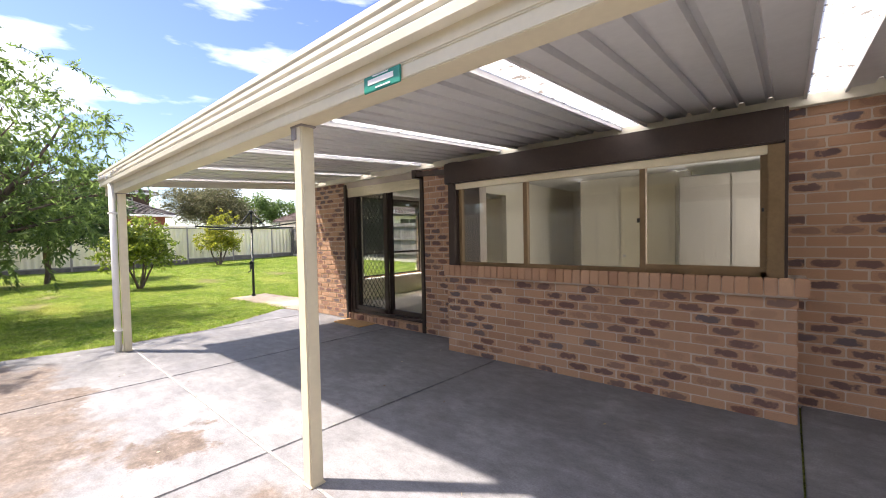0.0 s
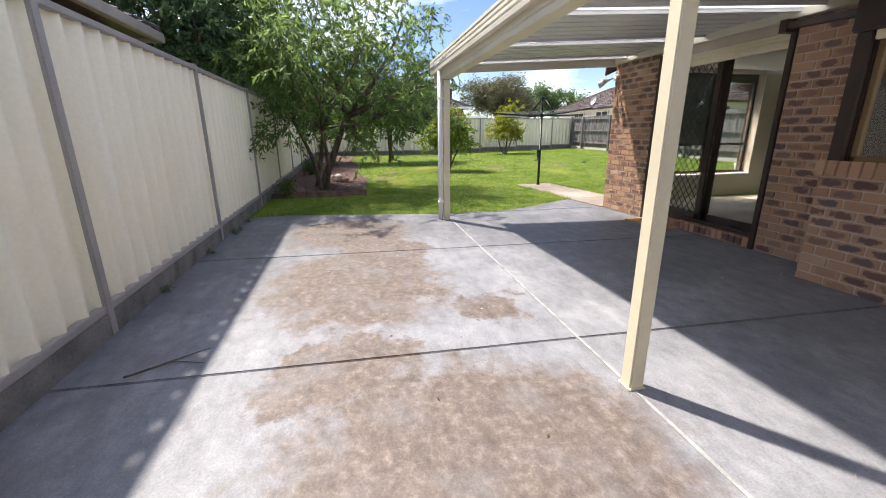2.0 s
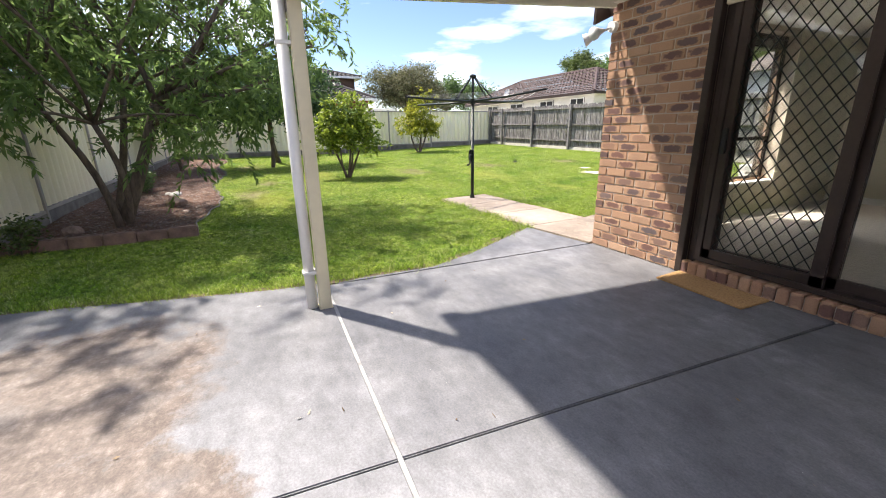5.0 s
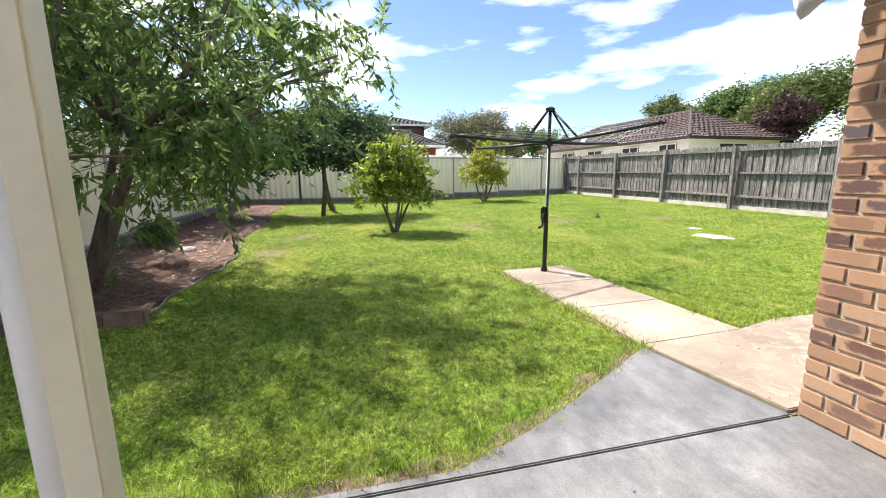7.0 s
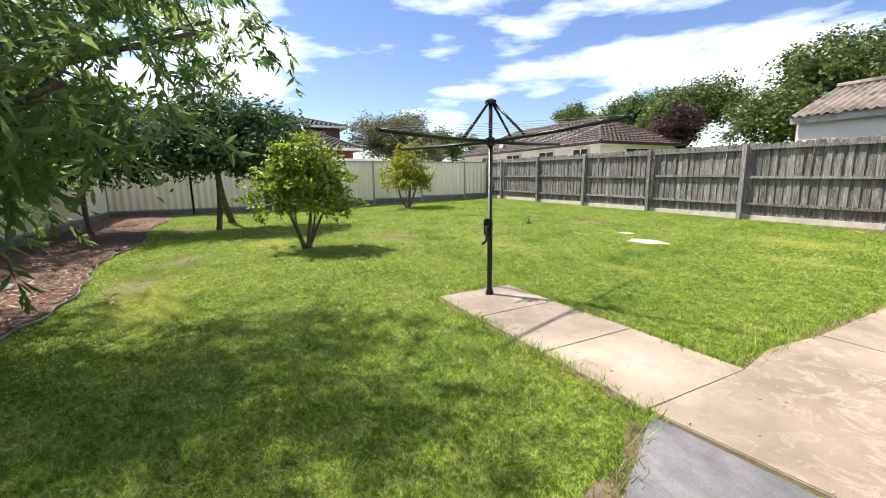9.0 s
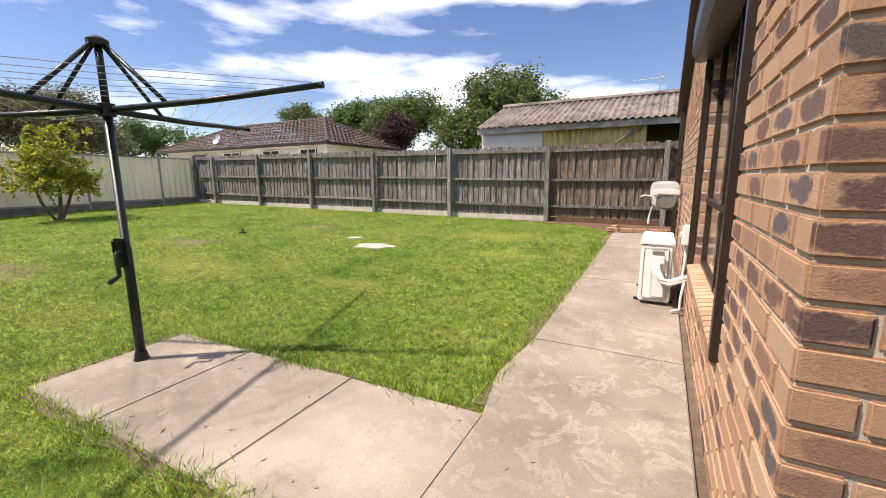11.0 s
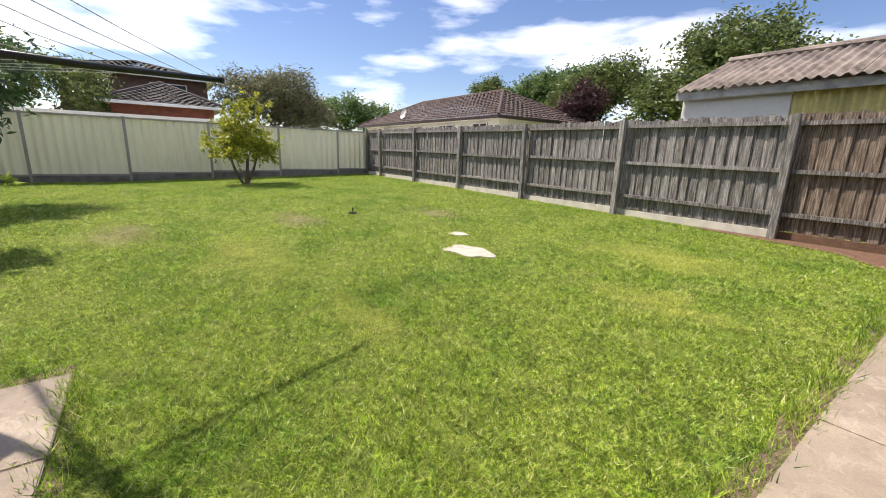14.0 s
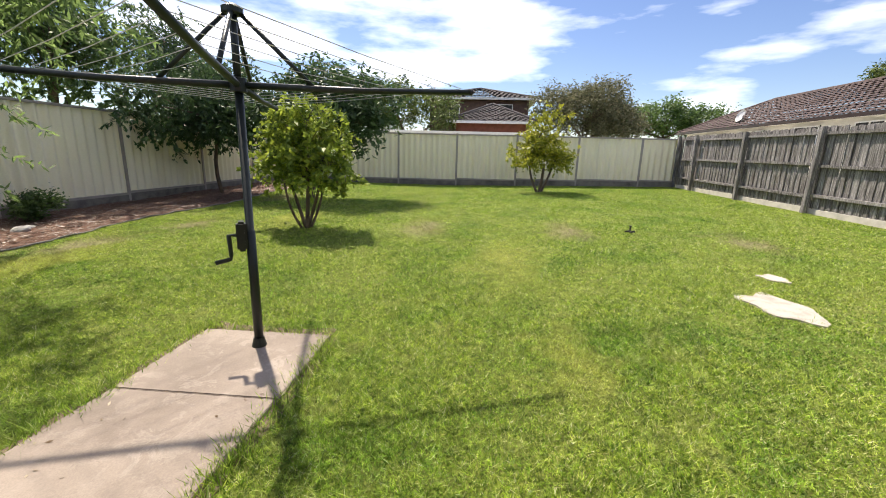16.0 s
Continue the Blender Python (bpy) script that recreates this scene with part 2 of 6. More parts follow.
def lawn_material():
    m = Mat("lawn_ground", 0.9, 0, 0.2)
    big, mid, fine = m.noise(0.35, 5, 0.6), m.noise(1.6, 6, 0.65), m.noise(60, 4, 0.7)
    c = m.ramp(mid, (0.28, (0.075, 0.09, 0.02)), (0.5, (0.13, 0.155, 0.028)), (0.75, (0.22, 0.235, 0.05)))
    c = m.mix(m.ramp(big, (0.52, 0.0), (0.68, 0.4)), c, (0.28, 0.26, 0.1))
    c = m.mix(0.5, c, m.ramp(fine, (0.32, (0.05, 0.07, 0.012)), (0.7, (0.26, 0.31, 0.06))))
    c = m.mix(m.math("MULTIPLY", lawn_spots(m), 0.6), c, m.ramp(m.noise(7, 6, 0.7), (0.3, (0.12, 0.09, 0.06)), (0.6, (0.22, 0.18, 0.11)), (0.8, (0.32, 0.27, 0.17))))
    c = m.mix(0.7, c, m.ramp(m.noise(21, 5, 0.7), (0.36, 0.18), (0.5, 0.5), (0.64, 0.82)), "OVERLAY")
    m.colour(c)
    return m.bump(fine, 0.02, 0.8).m


LAWN = lawn_material()


def leaf_material(name, dark, mid, light, through=0.35):
    m = Mat(name, 0.5, 0, 0.4)
    r, n = m.island(), m.noise(1.1, 3)
    c = m.ramp(m.math("ADD", m.math("MULTIPLY", r, 0.6), m.math("MULTIPLY", n, 0.4)), (0.2, dark), (0.5, mid), (0.8, light))
    m.colour(c)
    t, mixer = m.node("ShaderNodeBsdfTranslucent"), m.node("ShaderNodeMixShader", Fac=through)
    m.link(m.mix(0.5, c, light), t.inputs["Color"])
    m.link(m.b.outputs["BSDF"], mixer.inputs[1])
    m.link(t.outputs["BSDF"], mixer.inputs[2])
    m.link(mixer.outputs["Shader"], m.nt.nodes["Material Output"].inputs["Surface"])
    return m.m


LEAF_ALMOND = leaf_material("leaf_almond", (0.06, 0.11, 0.035), (0.115, 0.195, 0.052), (0.24, 0.34, 0.11), 0.68)
LEAF_CITRUS = leaf_material("leaf_citrus", (0.045, 0.095, 0.018), (0.15, 0.235, 0.034), (0.44, 0.52, 0.075), 0.4)
LEAF_DARK = leaf_material("leaf_dark", (0.045, 0.085, 0.026), (0.085, 0.15, 0.042), (0.16, 0.25, 0.08), 0.42)
LEAF_DEEP = leaf_material("leaf_deep", (0.03, 0.06, 0.024), (0.055, 0.105, 0.04), (0.1, 0.17, 0.065), 0.3)
LEAF_LEMON = leaf_material("leaf_lemon", (0.08, 0.12, 0.018), (0.23, 0.28, 0.03), (0.56, 0.54, 0.07), 0.4)
LEAF_GREEN = leaf_material("leaf_green", (0.042, 0.07, 0.02), (0.09, 0.135, 0.034), (0.18, 0.225, 0.07))
LEAF_OLIVE = leaf_material("leaf_olive", (0.06, 0.07, 0.035), (0.12, 0.13, 0.06), (0.22, 0.21, 0.12))
LEAF_PLUM = leaf_material("leaf_plum", (0.02, 0.01, 0.012), (0.05, 0.022, 0.028), (0.1, 0.045, 0.05))


def grass_material():
    m = Mat("grass_blade", 0.55, 0, 0.3)
    r, big, mid = m.island(), m.noise(0.32, 5, 0.65), m.noise(1.7, 5, 0.7)
    c = m.ramp(r, (0.0, (0.08, 0.15, 0.018)), (0.3, (0.205, 0.33, 0.034)), (0.58, (0.36, 0.5, 0.052)), (0.8, (0.49, 0.595, 0.1)), (0.92, (0.6, 0.62, 0.24)), (1.0, (0.8, 0.76, 0.45)))
    lush, dry = m.noise(0.9, 5, 0.65), m.noise(3.2, 5, 0.7)
    c = m.mix(m.ramp(lush, (0.36, 0.75), (0.54, 0.0)), c, (0.48, 0.7, 0.5), "MULTIPLY")
    c = m.mix(m.ramp(dry, (0.53, 0.0), (0.68, 0.4)), c, (0.56, 0.55, 0.22))
    c = m.mix(m.ramp(m.noise(13, 5, 0.7), (0.38, 0.75), (0.52, 0.0)), c, (0.42, 0.55, 0.45), "MULTIPLY")
    c = m.mix(0.5, c, m.ramp(m.noise(8.5, 5, 0.7), (0.36, 0.22), (0.5, 0.5), (0.64, 0.78)), "OVERLAY")
    c = m.mix(0.75, c, m.ramp(m.noise(34, 4, 0.65), (0.36, 0.2), (0.5, 0.5), (0.64, 0.8)), "OVERLAY")
    c = m.mix(m.ramp(mid, (0.54, 0.0), (0.7, 0.3)), c, (0.44, 0.53, 0.12))
    c = m.mix(m.ramp(big, (0.54, 0.0), (0.72, 0.3)), c, (0.52, 0.53, 0.15))
    c = m.mix(m.math("MULTIPLY", lawn_spots(m, YELLOWED), 0.5), c, (0.72, 0.68, 0.2))
    broken = m.ramp(m.noise(6.5, 5, 0.7), (0.4, 0.3), (0.54, 1.0))
    c = m.mix(m.math("MULTIPLY", m.math("MULTIPLY", lawn_spots(m), broken), 0.9), c, m.ramp(m.noise(17, 4, 0.7), (0.35, (0.15, 0.13, 0.075)), (0.6, (0.36, 0.33, 0.16))))
    m.colour(c)
    t, mixer = m.node("ShaderNodeBsdfTranslucent"), m.node("ShaderNodeMixShader", Fac=0.42)
    m.link(c, t.inputs["Color"])
    m.link(m.b.outputs["BSDF"], mixer.inputs[1])
    m.link(t.outputs["BSDF"], mixer.inputs[2])
    m.link(mixer.outputs["Shader"], m.nt.nodes["Material Output"].inputs["Surface"])
    return m.m


GRASS = grass_material()


def bark_material(name, a, b):
    m = Mat(name, 0.9, 0, 0.2)
    n = m.noise(14, 6, 0.7, vec=m.mapped((1, 1, 0.25)))
    m.colour(m.ramp(n, (0.3, a), (0.7, b)))
    return m.bump(n, 0.01, 0.9).m


BARK = bark_material("bark", (0.06, 0.045, 0.035), (0.2, 0.155, 0.12))


def timber_material(name, tint=(1.0, 1.0, 1.0)):
    m = Mat(name, 0.9, 0, 0.2)
    r = m.random()
    shift, add = m.node("ShaderNodeCombineXYZ"), m.node("ShaderNodeVectorMath")
    m.link(m.math("MULTIPLY", r, 57.0), shift.inputs["Y"])
    m.link(m.coords(), add.inputs[0])
    m.link(shift.outputs["Vector"], add.inputs[1])
    grain = m.noise(5, 6, 0.7, vec=m.mapped((12, 12, 0.7), src=add.outputs["Vector"]))
    big = m.noise(1.3, 4, vec=add.outputs["Vector"])
    base = m.ramp(r, (0.0, (0.06, 0.054, 0.05)), (0.3, (0.19, 0.178, 0.17)), (0.5, (0.085, 0.077, 0.072)), (0.75, (0.33, 0.315, 0.305)), (1.0, (0.13, 0.108, 0.094)))
    c = m.mix(0.6, base, m.ramp(grain, (0.37, (0.03, 0.027, 0.025)), (0.5, (0.17, 0.16, 0.15)), (0.63, (0.5, 0.48, 0.46))))
    c = m.mix(m.ramp(big, (0.52, 0.0), (0.7, 0.45)), c, (0.09, 0.078, 0.068))
    m.colour(m.mix(1.0, c, tint, "MULTIPLY"))
    return m.bump(grain, 0.004, 0.8).m


TIMBER = timber_material("weathered_timber")
TIMBER_BROWN = timber_material("browner_timber", (0.92, 0.76, 0.64))


def cream_panel_material():
    m = Mat("cream_steel", 0.5, 0, 0.35)
    n = m.noise(2.0, 5, vec=m.mapped((1.5, 1.5, 0.5)))
    f = m.noise(40, 4)
    c = m.ramp(n, (0.3, (0.86, 0.79, 0.6)), (0.55, (0.9, 0.84, 0.66)), (0.8, (0.92, 0.87, 0.71)))
    m.colour(m.mix(0.12, c, m.ramp(f, (0.35, (0.4, 0.34, 0.24)), (0.65, (0.75, 0.69, 0.54)))))
    return m.m


CREAM_STEEL = cream_panel_material()
GREY_STEEL = plain("grey_steel", (0.33, 0.3, 0.28), 0.5, 0.0, 0.1, 3)
PLINTH = plain("plinth_concrete", (0.2, 0.185, 0.165), 0.95, 0, 0.28, 4, 0.003)
CREAM_PAINT = plain("cream_paint", (0.72, 0.65, 0.47), 0.45, 0, 0.05, 2)
GUTTER_PAINT = plain("gutter_paint", (0.76, 0.72, 0.6), 0.4, 0, 0.05, 2)
WHITE_PAINT = plain("white_paint", (0.78, 0.78, 0.76), 0.45, 0, 0.05, 3)
WHITE_PLASTIC = plain("white_plastic", (0.8, 0.79, 0.76), 0.4, 0, 0.04, 4)
ROOF_SHEET = plain("roof_sheet_paint", (0.66, 0.66, 0.655), 0.42, 0, 0.06, 1.4)
BROWN_METAL = plain("brown_aluminium", (0.052, 0.036, 0.03), 0.38, 0.2, 0.15, 3)
PANTRY = plain("pantry_laminate", (0.3, 0.27, 0.23), 0.5, 0, 0.08, 2)
FRAME_BROWN = plain("frame_brown", (0.04, 0.028, 0.022), 0.4, 0.2, 0.15, 3)
SEALANT = plain("sealant", (0.38, 0.375, 0.37), 0.9, 0, 0.25, 9)
PATCH = plain("bare_concrete", (0.43, 0.4, 0.34), 0.92, 0, 0.2, 8, 0.003)
EDGING = plain("edging_block", (0.24, 0.15, 0.115), 0.92, 0, 0.25, 7, 0.004)
BRONZE_METAL = plain("bronze_aluminium", (0.2, 0.135, 0.07), 0.42, 0.3, 0.15, 3)
BLACK_METAL = plain("dark_green_metal", (0.013, 0.02, 0.018), 0.4, 0.1, 0.2, 5)
WIRE = plain("white_wire", (0.62, 0.62, 0.6), 0.5)
CREAM_WALL = plain("cream_plaster", (0.7, 0.65, 0.53), 0.8, 0, 0.04, 1.5)
CEILING_WHITE = plain("ceiling_white", (0.78, 0.77, 0.74), 0.85, 0, 0.03, 1.5)
CARPET = plain("carpet", (0.55, 0.5, 0.43), 0.95, 0, 0.15, 40, 0.003)
RENDER_WHITE = plain("white_render", (0.66, 0.64, 0.58), 0.85, 0, 0.08, 1.5)
RED_BRICK_FAR = plain("red_brick_far", (0.25, 0.09, 0.06), 0.9, 0, 0.2, 3)
DARK_BRICK_FAR = plain("dark_brick_far", (0.13, 0.08, 0.065), 0.9, 0, 0.2, 3)
CONCRETE_PALE = plain("pale_concrete", (0.55, 0.52, 0.46), 0.9, 0, 0.15, 5, 0.003)
# near-black colour that stands in for the shade inside the shed
INSIDE_SHADE = plain("painted_inside_shade", (0.05, 0.035, 0.03), 0.8)
YELLOW_SHEET = plain("yellow_fibreglass", (0.6, 0.52, 0.2), 0.5, 0, 0.2, 3)
OLD_TIN = plain("rusty_roof_sheet", (0.24, 0.195, 0.17), 0.75, 0.05, 0.42, 2.6)
OLD_BOARD = plain("old_painted_board", (0.42, 0.4, 0.37), 0.85, 0, 0.3, 5, 0.003)
COIR = plain("coir_mat", (0.42, 0.25, 0.11), 0.98, 0, 0.2, 60, 0.004)
STONE = plain("garden_rock", (0.26, 0.18, 0.14), 0.9, 0, 0.25, 8, 0.01)
PALE_STONE = plain("pale_rock", (0.6, 0.57, 0.52), 0.9, 0, 0.1, 8, 0.01)
SIGN_GREEN = plain("sign_green", (0.01, 0.24, 0.17), 0.4, 0, 0.05)
GREY_PLASTIC = plain("grey_plastic", (0.62, 0.62, 0.62), 0.5, 0, 0.06, 6)
BLACK_PLASTIC = plain("black_plastic", (0.02, 0.02, 0.02), 0.5)
CHROME = plain("worn_metal", (0.5, 0.5, 0.5), 0.35, 0.9)


def tile_roof_material(name, a, b):
    m = Mat(name, 0.8, 0, 0.3)
    r, n = m.island(), m.noise(2.2, 5)
    m.colour(m.mix(0.4, m.ramp(r, (0.0, a), (1.0, b)), m.ramp(n, (0.3, a), (0.7, b))))
    return m.m


TILE_BROWN = tile_roof_material("roof_tile_brown", (0.05, 0.034, 0.032), (0.115, 0.08, 0.072))
TILE_DARK = tile_roof_material("roof_tile_dark", (0.035, 0.032, 0.034), (0.09, 0.082, 0.082))


def glass_material(name, tint=(0.9, 0.93, 0.92)):
    m = Mat(name, 0.02, 0, 0.5)
    m.b.inputs["Base Color"].default_value = (*tint, 1)
    m.b.inputs["Transmission Weight"].default_value = 1.0
    m.b.inputs["IOR"].default_value = 1.5
    return m.m


GLASS = glass_material("window_glass")


def skylight_material():
    """Milky fibreglass sheet that lets daylight through, with leaf litter lying on it."""
    m = Mat("fibreglass_sheet", 0.5, 0, 0.3)
    litter = m.ramp(m.noise(13, 3, 0.6), (0.6, 0.0), (0.64, 0.92))
    c = m.mix(litter, (0.86, 0.87, 0.87), (0.12, 0.1, 0.08))
    m.colour(c)
    t, mixer = m.node("ShaderNodeBsdfTranslucent"), m.node("ShaderNodeMixShader", Fac=0.72)
    m.link(c, t.inputs["Color"])
    m.link(m.b.outputs["BSDF"], mixer.inputs[1])
    m.link(t.outputs["BSDF"], mixer.inputs[2])
    m.link(mixer.outputs["Shader"], m.nt.nodes["Material Output"].inputs["Surface"])
    return m.m


SKYLIGHT = skylight_material()


# ---- mesh helpers ----
class Geo:
    """Vertices and faces gathered for one mesh."""

    def __init__(self):
        self.v, self.f = [], []

    def box(self, x0, x1, y0, y1, z0, z1, m=None):
        n = len(self.v)
        pts = [(x, y, z) for z in (z0, z1) for y in (y0, y1) for x in (x0, x1)]
        self.v += [tuple(m @ Vector(p)) for p in pts] if m else pts
        self.f += [tuple(n + i for i in q) for q in ((0, 2, 3, 1), (4, 5, 7, 6), (0, 1, 5, 4), (2, 6, 7, 3), (0, 4, 6, 2), (1, 3, 7, 5))]
        return self

    def prism(self, outline, a, b, m):
        """An outline in the local xy plane, drawn out from z = a to z = b, set by the matrix m."""
        n, k = len(self.v), len(outline)
        self.v += [tuple(m @ Vector((x, y, z))) for z in (a, b) for x, y in outline]
        self.f += [tuple(n + i for i in reversed(range(k))), tuple(n + k + i for i in range(k))]
        self.f += [(n + i, n + (i + 1) % k, n + k + (i + 1) % k, n + k + i) for i in range(k)]
        return self

    def slab(self, outline, z0, z1):
        return self.prism(outline, z0, z1, Matrix())

    def tube(self, pts, radii, sides=8, cap=True):
        pts = [Vector(p) for p in pts]
        if isinstance(radii, (int, float)):
            radii = [radii] * len(pts)
        n0, up = len(self.v), None
        for i, p in enumerate(pts):
            d = (pts[min(i + 1, len(pts) - 1)] - pts[max(i - 1, 0)]).normalized()
            if up is None:
                up = d.orthogonal().normalized()
            up = (up - d * up.dot(d)).normalized()
            side = d.cross(up)
            for k in range(sides):
                a = 2 * math.pi * k / sides
                self.v.append(tuple(p + (up * math.cos(a) + side * math.sin(a)) * radii[i]))
        for i in range(len(pts) - 1):
            for k in range(sides):
                a, b = n0 + i * sides + k, n0 + i * sides + (k + 1) % sides
                self.f.append((a, b, b + sides, a + sides))
        if cap:
            self.f.append(tuple(n0 + k for k in reversed(range(sides))))
            self.f.append(tuple(n0 + (len(pts) - 1) * sides + k for k in range(sides)))
        return self

    def sheet(self, profile, line0, line1):
        """A profile of (offset along, offset up) pairs swept between two straight lines (start, direction along, up) as an open sheet."""
        n = len(self.v)
        for o, d, u in (line0, line1):
            self.v += [tuple(Vector(o) + Vector(d) * s + Vector(u) * h) for s, h in profile]
        k = len(profile)
        self.f += [(n + i, n + i + 1, n + k + i + 1, n + k + i) for i in range(k - 1)]
        return self

    def mesh(self, name, bevel=0.0, smooth=False, thick=0.0):
        me = bpy.data.meshes.new(name)
        me.from_pydata(self.v, [], self.f)
        if bevel or thick:
            bm = bmesh.new()
            bm.from_mesh(me)
            if thick:
                bmesh.ops.solidify(bm, geom=bm.faces[:], thickness=thick)
            if bevel:
                bmesh.ops.bevel(bm, geom=[e for e in bm.edges if len(e.link_faces) == 2 and e.calc_face_angle() > 0.6], offset=bevel, segments=2, affect="EDGES", clamp_overlap=True)
            bm.to_mesh(me)
            bm.free()
        if smooth:
            me.polygons.foreach_set("use_smooth", [True] * len(me.polygons))
        return me


def thing(name, x, y, z, label, category, group="", kind=""):
    ob = new(name)
    ob.matrix_basis = Matrix.Translation((x, y, z))
    ob.empty_display_size = 0.1
    return tagged(ob, label, category, group, kind)


def child(name, data, material, parent, label="", at=None):
    ob = new(name, data)
    if material and not data.materials:
        data.materials.append(material)
    ob.parent = parent
    if parent.data is None:
        ob.matrix_parent_inverse = parent.matrix_basis.inverted()
    if at is not None:
        ob.matrix_basis = at
    return tagged(ob, label)


def part(name, geo, material, parent, label="", bevel=0.0, smooth=False, thick=0.0):
    return child(name, geo.mesh(name, bevel, smooth, thick), material, parent, label)


def structure(name, geo, material, label, category, bevel=0.0, smooth=False, thick=0.0, kind="structure"):
    me = geo.mesh(name, bevel, smooth, thick)
    me.materials.append(material)
    return tagged(new(name, me), label, category, "", kind)


def numpy_mesh(name, verts, faces, material):
    me = bpy.data.meshes.new(name)
    n, k = len(faces), faces.shape[1]
    me.vertices.add(len(verts))
    me.vertices.foreach_set("co", np.ascontiguousarray(verts, dtype=np.float32).ravel())
    me.loops.add(n * k)
    me.loops.foreach_set("vertex_index", np.ascontiguousarray(faces, dtype=np.int32).ravel())
    me.polygons.add(n)
    me.polygons.foreach_set("loop_start", np.arange(0, n * k, k, dtype=np.int32))
    me.polygons.foreach_set("loop_total", np.full(n, k, dtype=np.int32))
    me.update(calc_edges=True)
    me.materials.append(material)
    return me


# ---- ground ----
def rise(x, y):
    """Height of the lawn: it climbs gently to the back and to the paling fence."""
    return 0.012 * min(max(-x - 11, 0), 16) + 0.026 * min(max(y - 5, 0), 9) - 0.045 * math.exp(-((x + 11.6) / 1.6) ** 2 - ((y - 4.8) / 2.2) ** 2)


def ground_sheet():
    xs = np.concatenate([np.linspace(-300, -32, 12), np.linspace(-30, 6, 91), np.linspace(10, 120, 8)])
    ys = np.concatenate([np.linspace(-160, -8, 8), np.linspace(-6, 18, 61), np.linspace(22, 260, 10)])
    g = Geo()
    g.v = [(x, y, rise(x, y) - 0.025) for y in ys for x in xs]
    w = len(xs)
    g.f = [(j * w + i, j * w + i + 1, (j + 1) * w + i + 1, (j + 1) * w + i) for j in range(len(ys) - 1) for i in range(w - 1)]
    return structure("ground", g, LAWN, "sunlit green lawn with drier yellow patches", "lawn", smooth=True)


ground = ground_sheet()

# edge of the grey patio against the lawn, from the fence round to the path
EDGE = [(-8.35, -1.62), (-8.42, -0.9), (-8.3, -0.2), (-8.1, 0.6), (-7.95, 1.3), (-7.9, 2.0), (-7.88, 2.7), (-8.1, 3.25), (-8.42, 3.85), (-8.76, 4.47)]


def edge_x(y):
    for (xa, ya), (xb, yb) in zip(EDGE, EDGE[1:]):
        if ya <= y <= yb:
            return xa + (xb - xa) * (y - ya) / (yb - ya)
    return -8.78


def joint(k, y):
    """x of the patio's cross joints, which run slightly askew."""
    x0, slope = ((-0.69, 0.0), (-3.49, 0.043), (-5.84, 0.057))[k]
    return x0 + slope * y


def patio():
    base = Geo().slab([(9, -1.62), (9, 4.6), (-7.7, 4.6)] + EDGE[::-1][2:], -0.2, -0.03)
    ob = structure("patio", base, PLINTH, "grey coated concrete patio with worn brown patches", "patio")
    g = 0.006
    seam = lambda x: 1.545 - 0.03 * (x + 3.4)    # long joint past the posts
    for k in range(3):
        right = (lambda y: 9.0) if k == 0 else (lambda y, k=k: joint(k - 1, y) - g)
        left = lambda y, k=k: joint(k, y) + g
        xl, xr = left(1.55), right(1.55)
        part("slab", Geo().slab([(left(-1.61), -1.61), (right(-1.61), -1.61), (xr, seam(xr) - g), (xl, seam(xl) - g)], -0.12, 0.0), PATIO, ob, bevel=0.006)
        part("slab", Geo().slab([(xl, seam(xl) + g), (xr, seam(xr) + g), (right(4.63), 4.634), (left(4.63), 4.634)], -0.12, 0.0), PATIO, ob, bevel=0.006)
    edge = [(x, min(y, 4.6)) for x, y in EDGE]
    low = [p for p in edge if p[1] < 1.5]
    part("slab", Geo().slab([(joint(2, -1.6) - g, -1.61), (joint(2, 1.6) - g, seam(-5.75) - g)] + [(-7.92, seam(-7.92) - g)] + low[::-1], -0.12, 0.0), PATIO, ob, bevel=0.006)
    part("slab", Geo().slab([(joint(2, 1.6) - g, seam(-5.75) + g), (joint(2, 4.63) - g, 4.634), (-7.77, 4.634), (-7.845, seam(-7.84) + g)], -0.12, 0.0), PATIO, ob, bevel=0.006)
    high = [p for p in edge if p[1] > 1.7]
    part("slab", Geo().slab([(-7.858, seam(-7.86) + g), (-7.785, 4.6)] + [(-8.1, 4.55)] + high[::-1], -0.12, 0.0), PATIO, ob, bevel=0.006)
    part("joint_filler", Geo().slab([(9, seam(9) - 0.01), (9, seam(9) + 0.01), (-7.85, seam(-7.85) + 0.01), (-7.85, seam(-7.85) - 0.01)], -0.03, 0.002), SEALANT, ob, "pale sealant in the long joint")
    return ob


patio()


